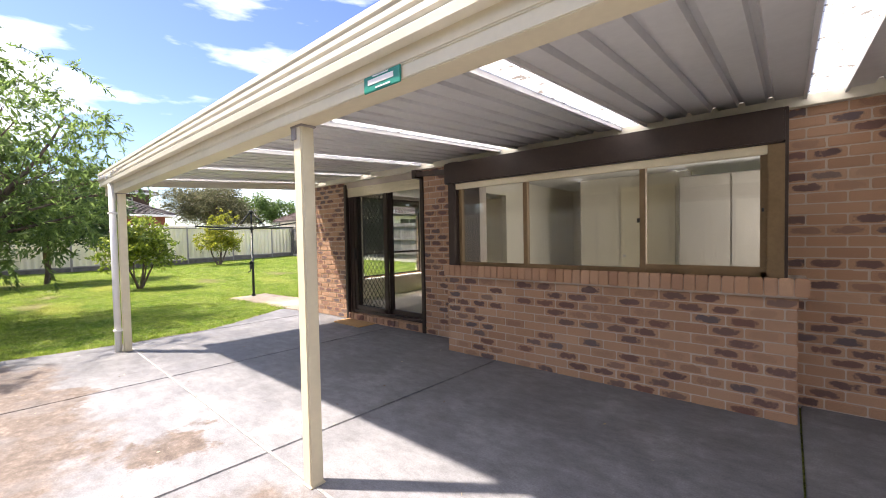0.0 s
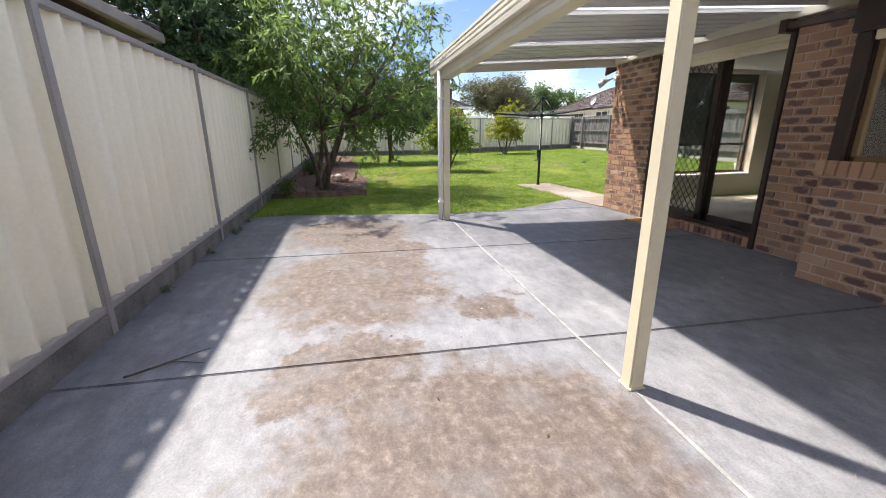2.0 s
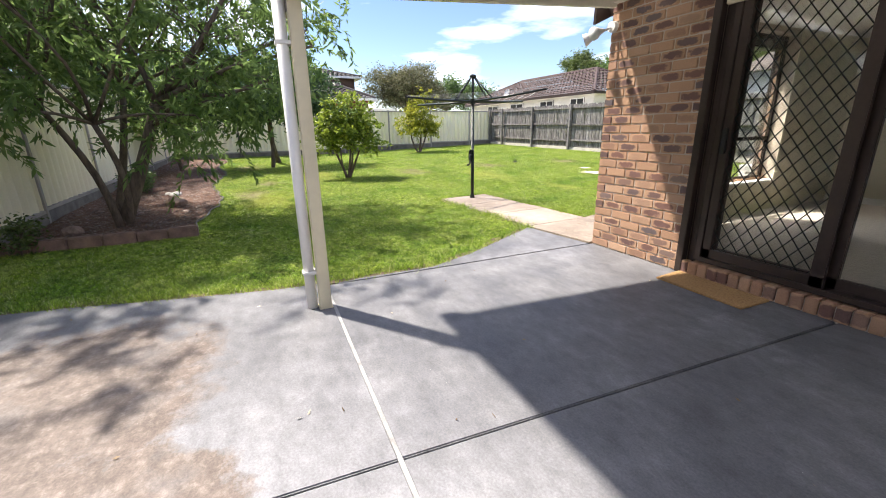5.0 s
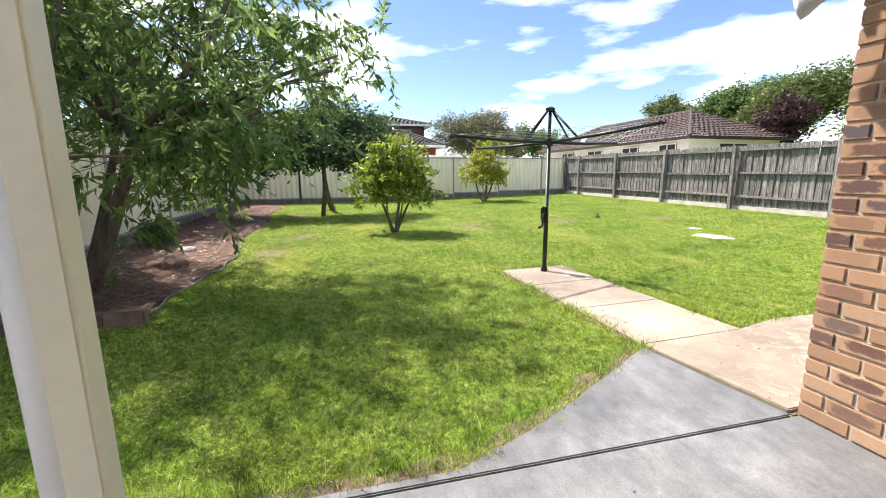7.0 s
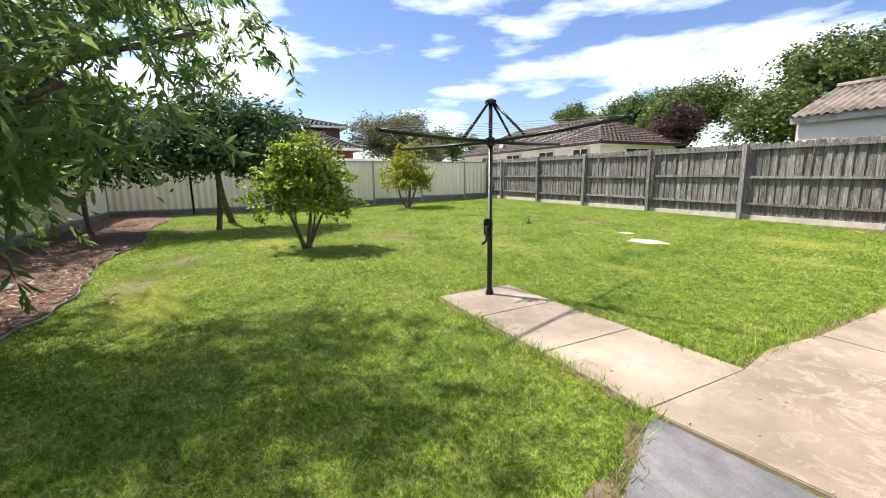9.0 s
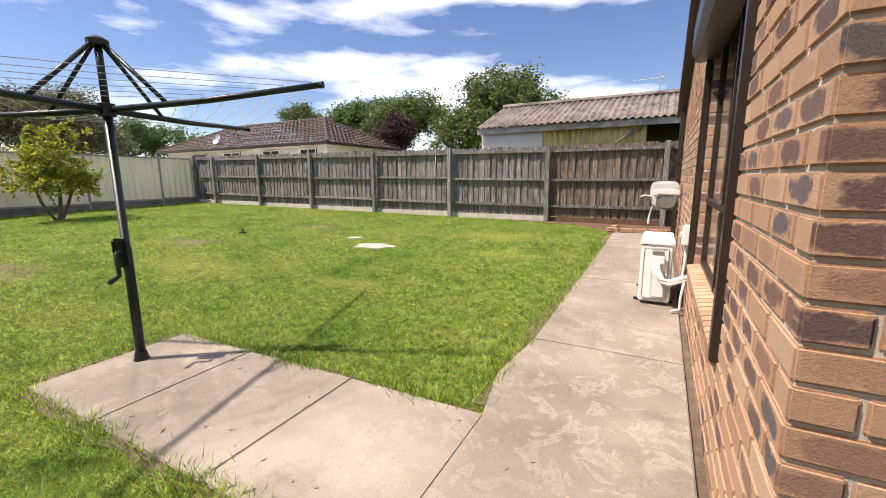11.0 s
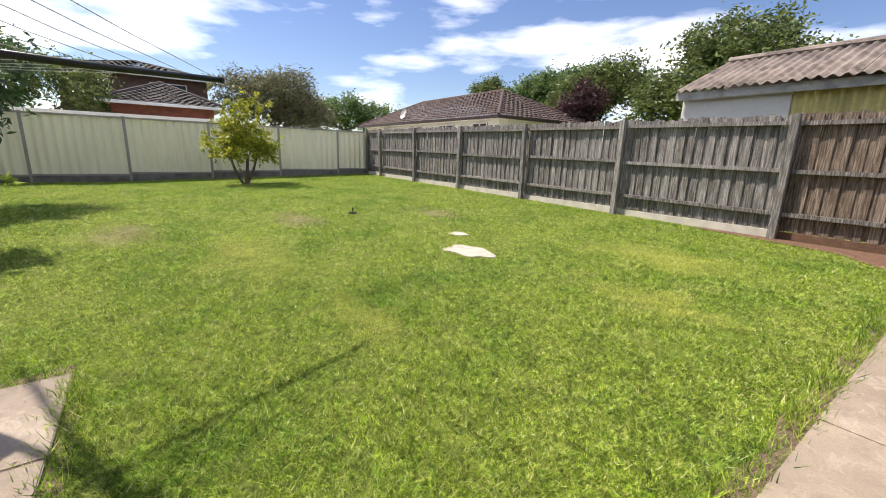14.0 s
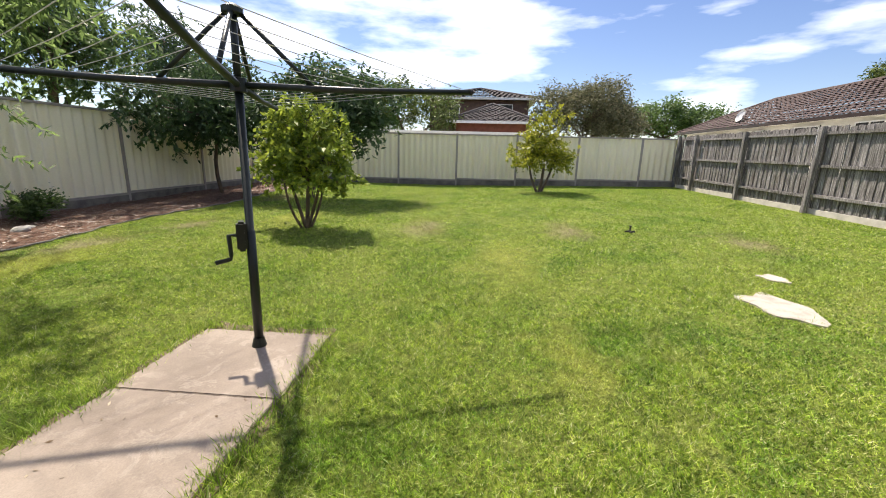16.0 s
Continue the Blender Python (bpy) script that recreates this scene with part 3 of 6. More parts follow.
def path():
    base = Geo().slab([(-8.86, 4.5), (-7.8, 4.64), (-7.8, 11.48), (-8.86, 11.48)], -0.2, -0.02)
    ob = structure("path", base, PLINTH, "weathered beige concrete path beside the brick wall", "path")
    g = 0.0035

    def sloped(pts):
        geo = Geo()
        n = len(pts)
        geo.v = [(x, y, rise(x, y) - 0.12) for x, y in pts] + [(x, y, rise(x, y) + 0.004) for x, y in pts]
        geo.f = [tuple(reversed(range(n))), tuple(range(n, 2 * n))] + [(i, (i + 1) % n, n + (i + 1) % n, n + i) for i in range(n)]
        return geo

    cuts = [4.5, 6.6, 8.6, 11.5, 12.45]
    for a, b in zip(cuts, cuts[1:]):
        pts = [(-8.83, a + g), (-7.822, a + g), (-7.822, b - g), (-8.83, b - g)]
        if a == 4.5:
            pts = [(-8.8, a + g), (-7.822, 4.63), (-7.822, b - g), (-8.83, b - g), (-8.9, 6.0), (-8.81, 5.5)]
        if a == 11.5:
            pts = [(-8.83, a + g), (-7.5, a + g), (-7.5, b + 0.1), (-8.83, b - 0.1)]
        part("slab", sloped(pts), PATH_CONCRETE, ob, bevel=0.006)
    strip = Geo()
    ys = [4.66 + 0.1 * k for k in range(69)]
    strip.v = [(x, y, rise(x, y) - 0.016 + 0.01 * noise.noise(Vector((x * 9, y * 6, 0)))) for y in ys for x in (-7.84, -7.8, -7.765)]
    strip.f = [(3 * k + i, 3 * k + i + 1, 3 * k + i + 4, 3 * k + i + 3) for k in range(68) for i in (0, 1)]
    part("soil_gap", strip, DRY_SOIL, ob, "thin line of dry soil along the wall")
    xcuts = [-8.8, -9.72, -10.71, -11.56]
    for a, b in zip(xcuts, xcuts[1:]):
        part("slab", sloped([(b + g, 4.5), (a - g, 4.5), (a - g, 5.505), (b + g, 5.5)]), PATH_CONCRETE, ob, bevel=0.005)


path()


# ---- brick walls ----
BRICK_MESHES = {}
COURSE = 0.086


def brick_mesh(length, height=0.076, depth=0.05, mat_=None):
    key = (round(length, 2) if length > 0.1 else length, height, depth)
    if key not in BRICK_MESHES:
        l, h, d = key[0] / 2, height / 2, depth / 2
        me = Geo().box(-l, l, -d, d, -h, h).mesh("brick", bevel=0.006)
        uv = me.uv_layers.new(name="UVMap")
        for lp in me.loops:
            c = me.vertices[lp.vertex_index].co
            uv.data[lp.index].uv = (0.5 + c.x / 0.23, 0.5 + c.z / height)
        me.materials.append(mat_ or BRICK)
        BRICK_MESHES[key] = me
    return BRICK_MESHES[key]


def spans(a, b, row):
    """Bricks of one course between a and b."""
    s = a + (0.0 if row % 2 == 0 else -0.12)
    while s < b - 0.02:
        lo, hi = max(s, a), min(s + 0.23, b)
        if hi - lo > 0.035:
            yield lo, hi
        s += 0.24


def lay_bricks(parent, place, a, b, rows, z0=0.0, keep=None, near=None):
    """Courses of bricks on a wall; place(s, z) gives a brick's pose. Bricks outside 'near' are joined into one part."""
    rest = []
    for row in range(rows):
        z = z0 + COURSE * row + COURSE / 2
        for lo, hi in spans(a, b, row):
            for l2, h2 in (keep(lo, hi, z) if keep else [(lo, hi)]):
                if h2 - l2 < 0.035:
                    continue
                m = place((l2 + h2) / 2, z) @ Matrix.Translation((0, random.uniform(-0.002, 0.002), 0)) @ pose(0, 0, 0, random.uniform(-0.5, 0.5), 0, random.uniform(-0.4, 0.4))
                if near is None or near((l2 + h2) / 2, z):
                    child("brick", brick_mesh(h2 - l2), BRICK, parent, at=m)
                else:
                    rest.append((m, h2 - l2))
    if rest:
        vs, fs, uvs = [], [], []
        for m, ln in rest:
            me = brick_mesh(ln)
            n = len(vs)
            vs += [tuple(m @ v.co) for v in me.vertices]
            fs += [tuple(n + i for i in p.vertices) for p in me.polygons]
            uvs += [tuple(d.uv) for d in me.uv_layers[0].data]
        me = bpy.data.meshes.new("bricks_beyond")
        me.from_pydata(vs, [], fs)
        layer = me.uv_layers.new(name="UVMap")
        layer.data.foreach_set("uv", np.array(uvs, dtype=np.float32).ravel())
        me.materials.append(BRICK_REST)
        tagged(child("bricks_beyond", me, None, parent), kind="stuff")


def cut(x0, x1, z0, z1):
    """Keeps bricks clear of an opening."""
    def keep(lo, hi, z):
        if not z0 < z < z1 or hi <= x0 or lo >= x1:
            return [(lo, hi)]
        return [(lo, min(hi, x0))] * (lo < x0) + [(max(lo, x1), hi)] * (hi > x1)
    return keep


WY, EX = 4.63, -7.78          # faces of the brick: towards the patio, and the end wall
DOOR = (-6.72, -4.87, 0.13, 2.3)
TOP = 2.42
FACE = 0.008                  # brick stands proud of the mortar by this

g = Geo()
g.box(EX + FACE, DOOR[0], WY + FACE, WY + 0.24, -0.1, TOP)
g.box(DOOR[1], -3.9, WY + FACE, WY + 0.24, -0.1, TOP)
g.box(-3.9, -0.85, WY + FACE, WY + 0.24, -0.1, 0.95)
g.box(-3.9, -0.85, WY + FACE, WY + 0.24, 2.2, TOP)
g.box(-0.85, 8.9, WY + FACE, WY + 0.24, -0.1, TOP)
g.box(DOOR[0], DOOR[1], WY + FACE, WY + 0.24, -0.1, 0.1)
g.box(DOOR[0], DOOR[1], WY + FACE, WY + 0.24, DOOR[3], TOP)
wall_south = structure("wall_south", g, MORTAR, "brown clinker brick house wall under the patio roof", "wall")
on_south = lambda s, z: Matrix.Translation((s, WY + 0.025, z))
lay_bricks(wall_south, on_south, EX, DOOR[0] - 0.03, 28)
lay_bricks(wall_south, on_south, DOOR[1] + 0.03, -4.03, 28)
lay_bricks(wall_south, on_south, -0.78, 3.2, 28, near=lambda s, z: s < -0.05)
for k in range(21):
    child("step_brick", brick_mesh(0.076, 0.115, 0.12), BRICK, wall_south, at=Matrix.Translation((DOOR[0] + 0.04 + 0.0865 * k, WY + 0.045, 0.06)))

# bay under the kitchen window
BAY_L, BAY_R, BAY_Y = -4.02, -0.71, 4.16
g = Geo()
g.box(BAY_L + FACE, BAY_R - FACE, BAY_Y + FACE, WY + 0.02, -0.1, 0.93)
bay_wall = structure("wall_bay", g, MORTAR, "low projecting brown brick wall below the kitchen window", "wall")
lay_bricks(bay_wall, lambda s, z: Matrix.Translation((s, BAY_Y + 0.025, z)), BAY_L, BAY_R, 11, z0=-0.016)
for x, turn in ((BAY_L + 0.025, -90), (BAY_R - 0.025, 90)):
    lay_bricks(bay_wall, lambda s, z, x=x, turn=turn: pose(x, s, z, 0, 0, turn), BAY_Y + 0.052, WY, 11, z0=-0.016)
sill = Geo().box(BAY_L, BAY_R + 0.05, BAY_Y - 0.035, WY, 0.935, 1.06)
bay_sill = part("sill_bed", sill, MORTAR, bay_wall)
for k in range(39):
    x = BAY_L + 0.03 + 0.0868 * k
    child("sill_brick", brick_mesh(0.083, 0.13, 0.24, SILL_BRICK), SILL_BRICK, bay_wall, at=pose(x, BAY_Y + 0.07, 1.005 + random.uniform(-0.001, 0.001), -4, 0, 0))

# end wall with the big window
WIN = (5.64, 7.5, 0.56, 2.3)   # y from, y to, sill, head
END_Y = 11.5
RIDGE_Y = (WY + END_Y) / 2
g = Geo()
g.box(EX + FACE, EX + 0.24, WY + 0.24, WIN[0], -0.1, TOP)
g.box(EX + FACE, EX + 0.24, WIN[1], END_Y, -0.1, TOP)
g.box(EX + FACE, EX + 0.24, WIN[0], WIN[1], -0.1, WIN[2] - 0.1)
g.box(EX + FACE, EX + 0.24, WIN[0], WIN[1], WIN[3], TOP)
g.prism([(WY + FACE, TOP), (END_Y, TOP), (RIDGE_Y, TOP + 0.44 * (END_Y - RIDGE_Y))], EX + FACE, EX + 0.24, Matrix(((0, 0, 1, 0), (1, 0, 0, 0), (0, 1, 0, 0), (0, 0, 0, 1))))
wall_end = structure("wall_end", g, MORTAR, "brown brick gable end wall with large window", "wall")


def end_keep(lo, hi, z):
    out = cut(WIN[0] - 0.02, WIN[1] + 0.02, WIN[2] - 0.11, WIN[3])(lo, hi, z)
    if z > TOP:
        reach = (END_Y - RIDGE_Y) - (z - TOP) / 0.44
        out = [(max(a, RIDGE_Y - reach), min(b, RIDGE_Y + reach)) for a, b in out]
    return out


lay_bricks(wall_end, lambda s, z: pose(EX + 0.025, s, z, 0, 0, -90), WY + 0.004, END_Y, 45, keep=end_keep, near=lambda s, z: z < 2.3 and s < 8.5)
for k in range(22):
    y = WIN[0] + 0.035 + 0.0852 * k
    child("sill_brick", brick_mesh(0.082, 0.1, 0.2, SILL_BRICK), SILL_BRICK, wall_end, at=pose(EX + 0.075, y, 0.525, 0, 0, -90) @ pose(0, 0, 0, 9, 0, 0))
# rear wall; its opening is unseen and added to let daylight into the kitchen
g = Geo()
g.box(EX + 0.3, 8.9, END_Y - 0.24, END_Y, -0.1, 0.7).box(EX + 0.3, 8.9, END_Y - 0.24, END_Y, 2.2, TOP).box(EX + 0.3, -4.0, END_Y - 0.24, END_Y, 0.7, 2.2).box(-0.9, 8.9, END_Y - 0.24, END_Y, 0.7, 2.2)
structure("wall_north", g, MORTAR, "rear brick wall of the house with an added daylight opening", "wall")
structure("wall_east", Geo().box(8.66, 8.9, WY + 0.24, END_Y - 0.24, -0.1, TOP), MORTAR, "plain far brick wall of the house", "wall")


# ---- house roof ----
def tiled_plane(corner, along, up, n_along, n_up, nudge=0.012):
    """Overlapping roof tiles as separate islands on one slope; 'along' and 'up' are the steps of one tile."""
    g = Geo()
    along, up, corner = Vector(along), Vector(up), Vector(corner)
    nrm = along.cross(up).normalized()
    for j in range(n_up):
        for i in range(n_along):
            o = corner + along * i + up * j
            p = [o + nrm * 0.045, o + along * 0.94 + nrm * 0.045, o + along * 0.94 + up * 1.08 + nrm * 0.012, o + up * 1.08 + nrm * 0.012]
            mid = [(p[0] + p[1]) / 2 + nrm * nudge * 2, (p[2] + p[3]) / 2 + nrm * nudge * 2]
            n = len(g.v)
            g.v += [tuple(q) for q in (p[0], mid[0], p[1], p[2], mid[1], p[3], o, o + along * 0.94)]
            g.f += [(n, n + 1, n + 4, n + 5), (n + 1, n + 2, n + 3, n + 4), (n, n + 6, n + 7, n + 2, n + 1)]
    return g


half = END_Y - RIDGE_Y + 0.12
g = Geo()
for s in (-1, 1):
    reach = half if s > 0 else END_Y - RIDGE_Y - 0.03
    y0, z0 = RIDGE_Y + s * reach, TOP - 0.05 + 0.44 * (half - reach)
    g.v += [(EX - 0.1, y0, z0), (9.0, y0, z0), (9.0, RIDGE_Y, z0 + 0.44 * reach), (EX - 0.1, RIDGE_Y, z0 + 0.44 * reach)]
    n = len(g.v) - 4
    g.f.append((n, n + 1, n + 2, n + 3) if s < 0 else (n + 3, n + 2, n + 1, n))
structure("roof", g, TILE_BROWN, "low tiled house roof", "roof", thick=0.12)
for s, nm in ((-1, "trim_south"), (1, "trim_north")):
    g = Geo()
    n = 0
    y0, y1 = RIDGE_Y + s * half, RIDGE_Y
    z0, z1 = TOP - 0.08, TOP - 0.08 + 0.44 * half
    g.v = [(x, y, z + dz) for x in (EX - 0.13, EX - 0.09) for y, z in ((y0, z0), (y1, z1)) for dz in (-0.1, 0.13)]
    g.f = [(0, 1, 3, 2), (4, 6, 7, 5), (0, 4, 5, 1), (2, 3, 7, 6), (0, 2, 6, 4), (1, 5, 7, 3)]
    structure(nm, g, BROWN_METAL, "dark brown barge board along the gable", "barge board", bevel=0.004)


# ---- rooms seen through the glass ----
FL = 0.16
structure("floor", Geo().box(EX + 0.24, -0.2, WY + 0.24, END_Y - 0.24, 0.0, FL), CARPET, "beige carpeted floor inside the house", "floor")
structure("ceiling", Geo().box(EX + 0.24, -0.2, WY + 0.2, END_Y - 0.24, 2.36, 2.42), CEILING_WHITE, "white plaster ceiling inside the house", "ceiling")
# the gap here is added so light from the rear opening gets through
structure("wall_room_back", Geo().box(EX + 0.24, -2.95, 9.0, 9.1, 0.0, 2.4).box(-1.2, -0.2, 9.0, 9.1, 0.0, 2.4).box(-2.95, -1.2, 9.0, 9.1, 2.1, 2.4), CREAM_WALL, "cream painted room wall with an added gap for daylight", "wall")
g = Geo().box(-4.5, -4.4, 6.2, 9.0, FL, 2.36).box(-4.5, -4.4, WY + 0.24, 5.3, FL, 2.36).box(-4.5, -4.4, 5.3, 6.2, 2.1, 2.36)
structure("wall_room_side", g, CREAM_WALL, "cream painted dividing wall with doorway", "wall")
# the gap in this wall is invented and unseen, made for the fill lamp
structure("wall_kitchen_side", Geo().box(-0.3, -0.2, WY + 0.24, 5.2, 0.0, 2.4).box(-0.3, -0.2, 6.8, 9.0, 0.0, 2.4).box(-0.3, -0.2, 5.2, 6.8, 0.0, 0.9).box(-0.3, -0.2, 5.2, 6.8, 2.1, 2.4), CREAM_WALL, "cream painted kitchen wall", "wall")
structure("wall_kitchen_back", Geo().box(-3.6, -1.9, 7.4, 7.5, FL, 2.36), CREAM_WALL, "cream painted kitchen wall", "wall")
g = Geo().box(EX + 0.24, EX + 0.25, WY + 0.24, WIN[0], FL, 2.36).box(EX + 0.24, EX + 0.25, WIN[1], 9.0, FL, 2.36).box(EX + 0.24, EX + 0.25, WIN[0], WIN[1], FL, WIN[2])
structure("wall_room_lining", g, CREAM_WALL, "cream plaster lining round the window", "wall")
structure("trim_inner_sill", Geo().box(EX + 0.13, EX + 0.29, WIN[0], WIN[1], WIN[2] - 0.02, WIN[2] + 0.005), WHITE_PAINT, "white painted inner window sill", "sill", bevel=0.004)
structure("baseboard", Geo().box(EX + 0.25, -4.5, 8.985, 9.0, FL, FL + 0.09), WHITE_PAINT, "white skirting board", "baseboard", bevel=0.003)

inner_door = thing("interior_door", -2.5, 7.4, FL, "cream panelled interior door, closed", "door")
part("leaf", Geo().box(-2.9, -2.1, 7.36, 7.396, FL, 2.18), CREAM_PAINT, inner_door, bevel=0.003)
for px in (-2.83, -2.46):
    for z0, z1 in ((FL + 0.15, 0.95), (1.1, 2.05)):
        part("panel", Geo().box(px, px + 0.29, 7.348, 7.36, z0, z1), CREAM_PAINT, inner_door, bevel=0.004)
part("knob", Geo().tube([(-2.84, 7.36, 1.05), (-2.84, 7.31, 1.05)], 0.022, 10), CHROME, inner_door)
pantry = thing("tall_cabinet", -1.4, 7.1, FL, "tall grey-brown kitchen cabinet", "cabinet")
part("body", Geo().box(-1.95, -0.75, 6.82, 7.39, FL, 2.2), PANTRY, pantry, bevel=0.004)
for x0 in (-1.94, -1.34):
    part("door", Geo().box(x0, x0 + 0.58, 6.8, 6.82, FL + 0.1, 2.19), PANTRY, pantry, bevel=0.004)
bench = thing("kitchen_bench", -2.4, 5.0, FL, "low white kitchen bench behind the window", "bench")
part("body", Geo().box(-3.9, -0.8, 4.88, 5.4, FL, 0.98), WHITE_PAINT, bench)
part("worktop", Geo().box(-3.95, -0.75, 4.6, 5.43, 0.98, 1.02), CONCRETE_PALE, bench, bevel=0.005)


# added fill lamp that brightens the kitchen, set in an invented, unseen side opening
fill_light = bpy.data.lights.new("kitchen_fill_lamp", "AREA")
fill_light.shape, fill_light.size, fill_light.size_y, fill_light.energy, fill_light.color = "RECTANGLE", 1.5, 1.1, 8.5, (0.95, 0.97, 1.0)
new("kitchen_fill_lamp", fill_light).matrix_world = look((-0.25, 6.0, 1.5), (-3.0, 6.0, 1.2))

# ---- windows and the sliding door ----
def frame_bars(parent, bars, material, bevel=0.004):
    for name, (x0, x1, y0, y1, z0, z1) in bars:
        part(name, Geo().box(x0, x1, y0, y1, z0, z1), material, parent, bevel=bevel)


def pane(parent, x0, x1, y0, y1, z0, z1):
    ob = part("pane", Geo().box(x0, x1, y0, y1, z0, z1), GLASS, parent)
    ob.visible_shadow = False
    return ob


KY = 4.2
kitchen = tagged(new("window_1"), "bronze aluminium sliding kitchen window in three panes", "window", "", "structure")
L, R, B, T = -3.85, -0.89, 1.07, 2.06
frame_bars(kitchen, [("rail", (L, R, KY, KY + 0.06, B, B + 0.045)), ("rail", (L, R, KY, KY + 0.06, T - 0.04, T)), ("stile", (L, L + 0.045, KY, KY + 0.06, B, T)), ("stile", (R - 0.045, R, KY, KY + 0.06, B, T)),
                     ("stile", (-2.96, -2.91, KY - 0.01, KY + 0.05, B + 0.02, T)), ("stile", (-1.787, -1.737, KY - 0.01, KY + 0.05, B + 0.02, T)), ("rail", (-1.79, R, KY - 0.012, KY + 0.02, B + 0.045, B + 0.08))], BRONZE_METAL)
pane(kitchen, L, -2.935, KY + 0.03, KY + 0.034, B, T)
pane(kitchen, -2.935, -1.762, KY + 0.022, KY + 0.026, B, T)
pane(kitchen, -1.762, R, KY + 0.03, KY + 0.034, B, T)
part("latch", Geo().box(-1.805, -1.78, KY - 0.025, KY - 0.01, 1.52, 1.56), BLACK_PLASTIC, kitchen, bevel=0.003)
part("latch", Geo().box(-0.925, -0.91, KY - 0.02, KY, 1.57, 1.6), BLACK_PLASTIC, kitchen, bevel=0.003)
# boxed surround that closes the bay above the sill
g = Geo().box(BAY_L + 0.02, L, KY - 0.02, WY + 0.02, 1.06, 2.34).box(R, BAY_R - 0.06, KY + 0.02, WY + 0.02, 1.06, 2.34).box(L, R, KY + 0.06, WY + 0.02, 2.06, 2.34)
structure("trim_bay", g, BROWN_METAL, "dark brown panels boxing in the window bay", "panel", bevel=0.004)
shutter = thing("roller_shutter", -2.4, 4.15, 2.1, "rolled-up window shutter in a dark brown box with cream bottom bar", "roller shutter")
part("box", Geo().box(-4.0, -0.79, KY - 0.1, KY + 0.05, 2.065, 2.315), BROWN_METAL, shutter, bevel=0.012)
part("bottom_bar", Geo().box(L, R, KY - 0.06, KY - 0.02, 1.995, 2.063), CREAM_PAINT, shutter, "cream bottom bar of the shutter", bevel=0.005)
for x0, mat in ((-3.97, BROWN_METAL), (-0.89, BRONZE_METAL)):
    part("guide", Geo().box(x0, x0 + 0.1, KY - 0.06, KY + 0.02, 1.075, 2.065), mat, shutter, bevel=0.005)

g = Geo().box(-4.92, -4.84, 4.47, WY - 0.005, 2.27, 2.39)
g.tube([(-4.88, 4.52, 2.33), (-3.98, 4.26, 2.24)], 0.045, 4)
structure("trim_eave", g, BROWN_METAL, "dark brown fascia return above the door", "trim", bevel=0.003)

# sliding door
DY = 4.74
door = tagged(new("door_1"), "brown aluminium sliding door with diamond security mesh, closed", "door", "", "structure")
L, R, B, T = DOOR[0] + 0.14, DOOR[1] - 0.02, 0.13, 2.3
M = -5.72
frame_bars(door, [("frame_jamb", (L - 0.05, L, DY - 0.06, DY + 0.08, B, T)), ("frame_jamb", (R - 0.04, R, DY - 0.06, DY + 0.08, B, T)), ("threshold", (L, R, DY - 0.07, DY + 0.08, B, B + 0.045)), ("frame_head", (L, R, DY - 0.06, DY + 0.08, T - 0.05, T)),
                  ("stile", (M - 0.04, M + 0.045, DY + 0.02, DY + 0.06, B, T)), ("stile", (L, L + 0.07, DY + 0.02, DY + 0.06, B, T)), ("stile", (R - 0.1, R - 0.03, DY + 0.02, DY + 0.06, B, T)), ("rail", (L, R, DY + 0.02, DY + 0.06, B + 0.04, B + 0.12))], BROWN_METAL)
pane(door, L + 0.06, M, DY + 0.045, DY + 0.05, B + 0.1, T)
pane(door, M, R - 0.08, DY + 0.03, DY + 0.035, B + 0.1, T)
screen = part("security_screen", Geo().box(L, L + 0.07, DY - 0.045, DY - 0.01, B + 0.04, T - 0.03).box(M - 0.09, M - 0.005, DY - 0.045, DY - 0.01, B + 0.04, T - 0.03).box(L, M, DY - 0.045, DY - 0.01, B + 0.04, B + 0.12).box(L, M, DY - 0.045, DY - 0.01, T - 0.1, T - 0.03), BROWN_METAL, door, bevel=0.004)
part("handle", Geo().box(L + 0.015, L + 0.055, DY - 0.075, DY - 0.045, 1.05, 1.25), BLACK_PLASTIC, screen, bevel=0.006)


def lattice(x0, x1, z0, z1, y, dx=0.1, dz=0.13, r=0.0045):
    """Diamond grille of thin bars, clipped to the frame."""
    g = Geo()
    k = dz / dx
    for sgn in (1, -1):
        c = -4.0
        while c < 4.0:
            pts = []
            for x in (x0, x1):
                z = c + sgn * k * (x - x0) + z0
                pts.append((x, z))
            (xa, za), (xb, zb) = pts
            lo, hi = 0.0, 1.0
            d = zb - za
            for bound, s in ((z0, 1), (z1, -1)):
                fa, fb = s * (za - bound), s * (zb - bound)
                if fa < 0 and fb < 0:
                    hi = -1
                elif fa < 0:
                    lo = max(lo, fa / (fa - fb))
                elif fb < 0:
                    hi = min(hi, fa / (fa - fb))
            if hi > lo:
                g.tube([(xa + (xb - xa) * t, y + 0.003 * sgn, za + d * t) for t in (lo, hi)], r, 4, False)
            c += dz
    return g


part("mesh_grille", lattice(L + 0.07, M - 0.09, B + 0.12, T - 0.1, DY - 0.03), BLACK_METAL, screen)
pelmet = thing("door_shutter", -5.8, 4.62, 2.14, "rolled-up door shutter with cream slats above the sliding door", "roller shutter")
for k in range(4):
    part("slat", Geo().box(DOOR[0] + 0.03, DOOR[1] - 0.02, WY + 0.02, WY + 0.06, 2.145 + 0.04 * k, 2.182 + 0.04 * k), CREAM_PAINT, pelmet, bevel=0.006)
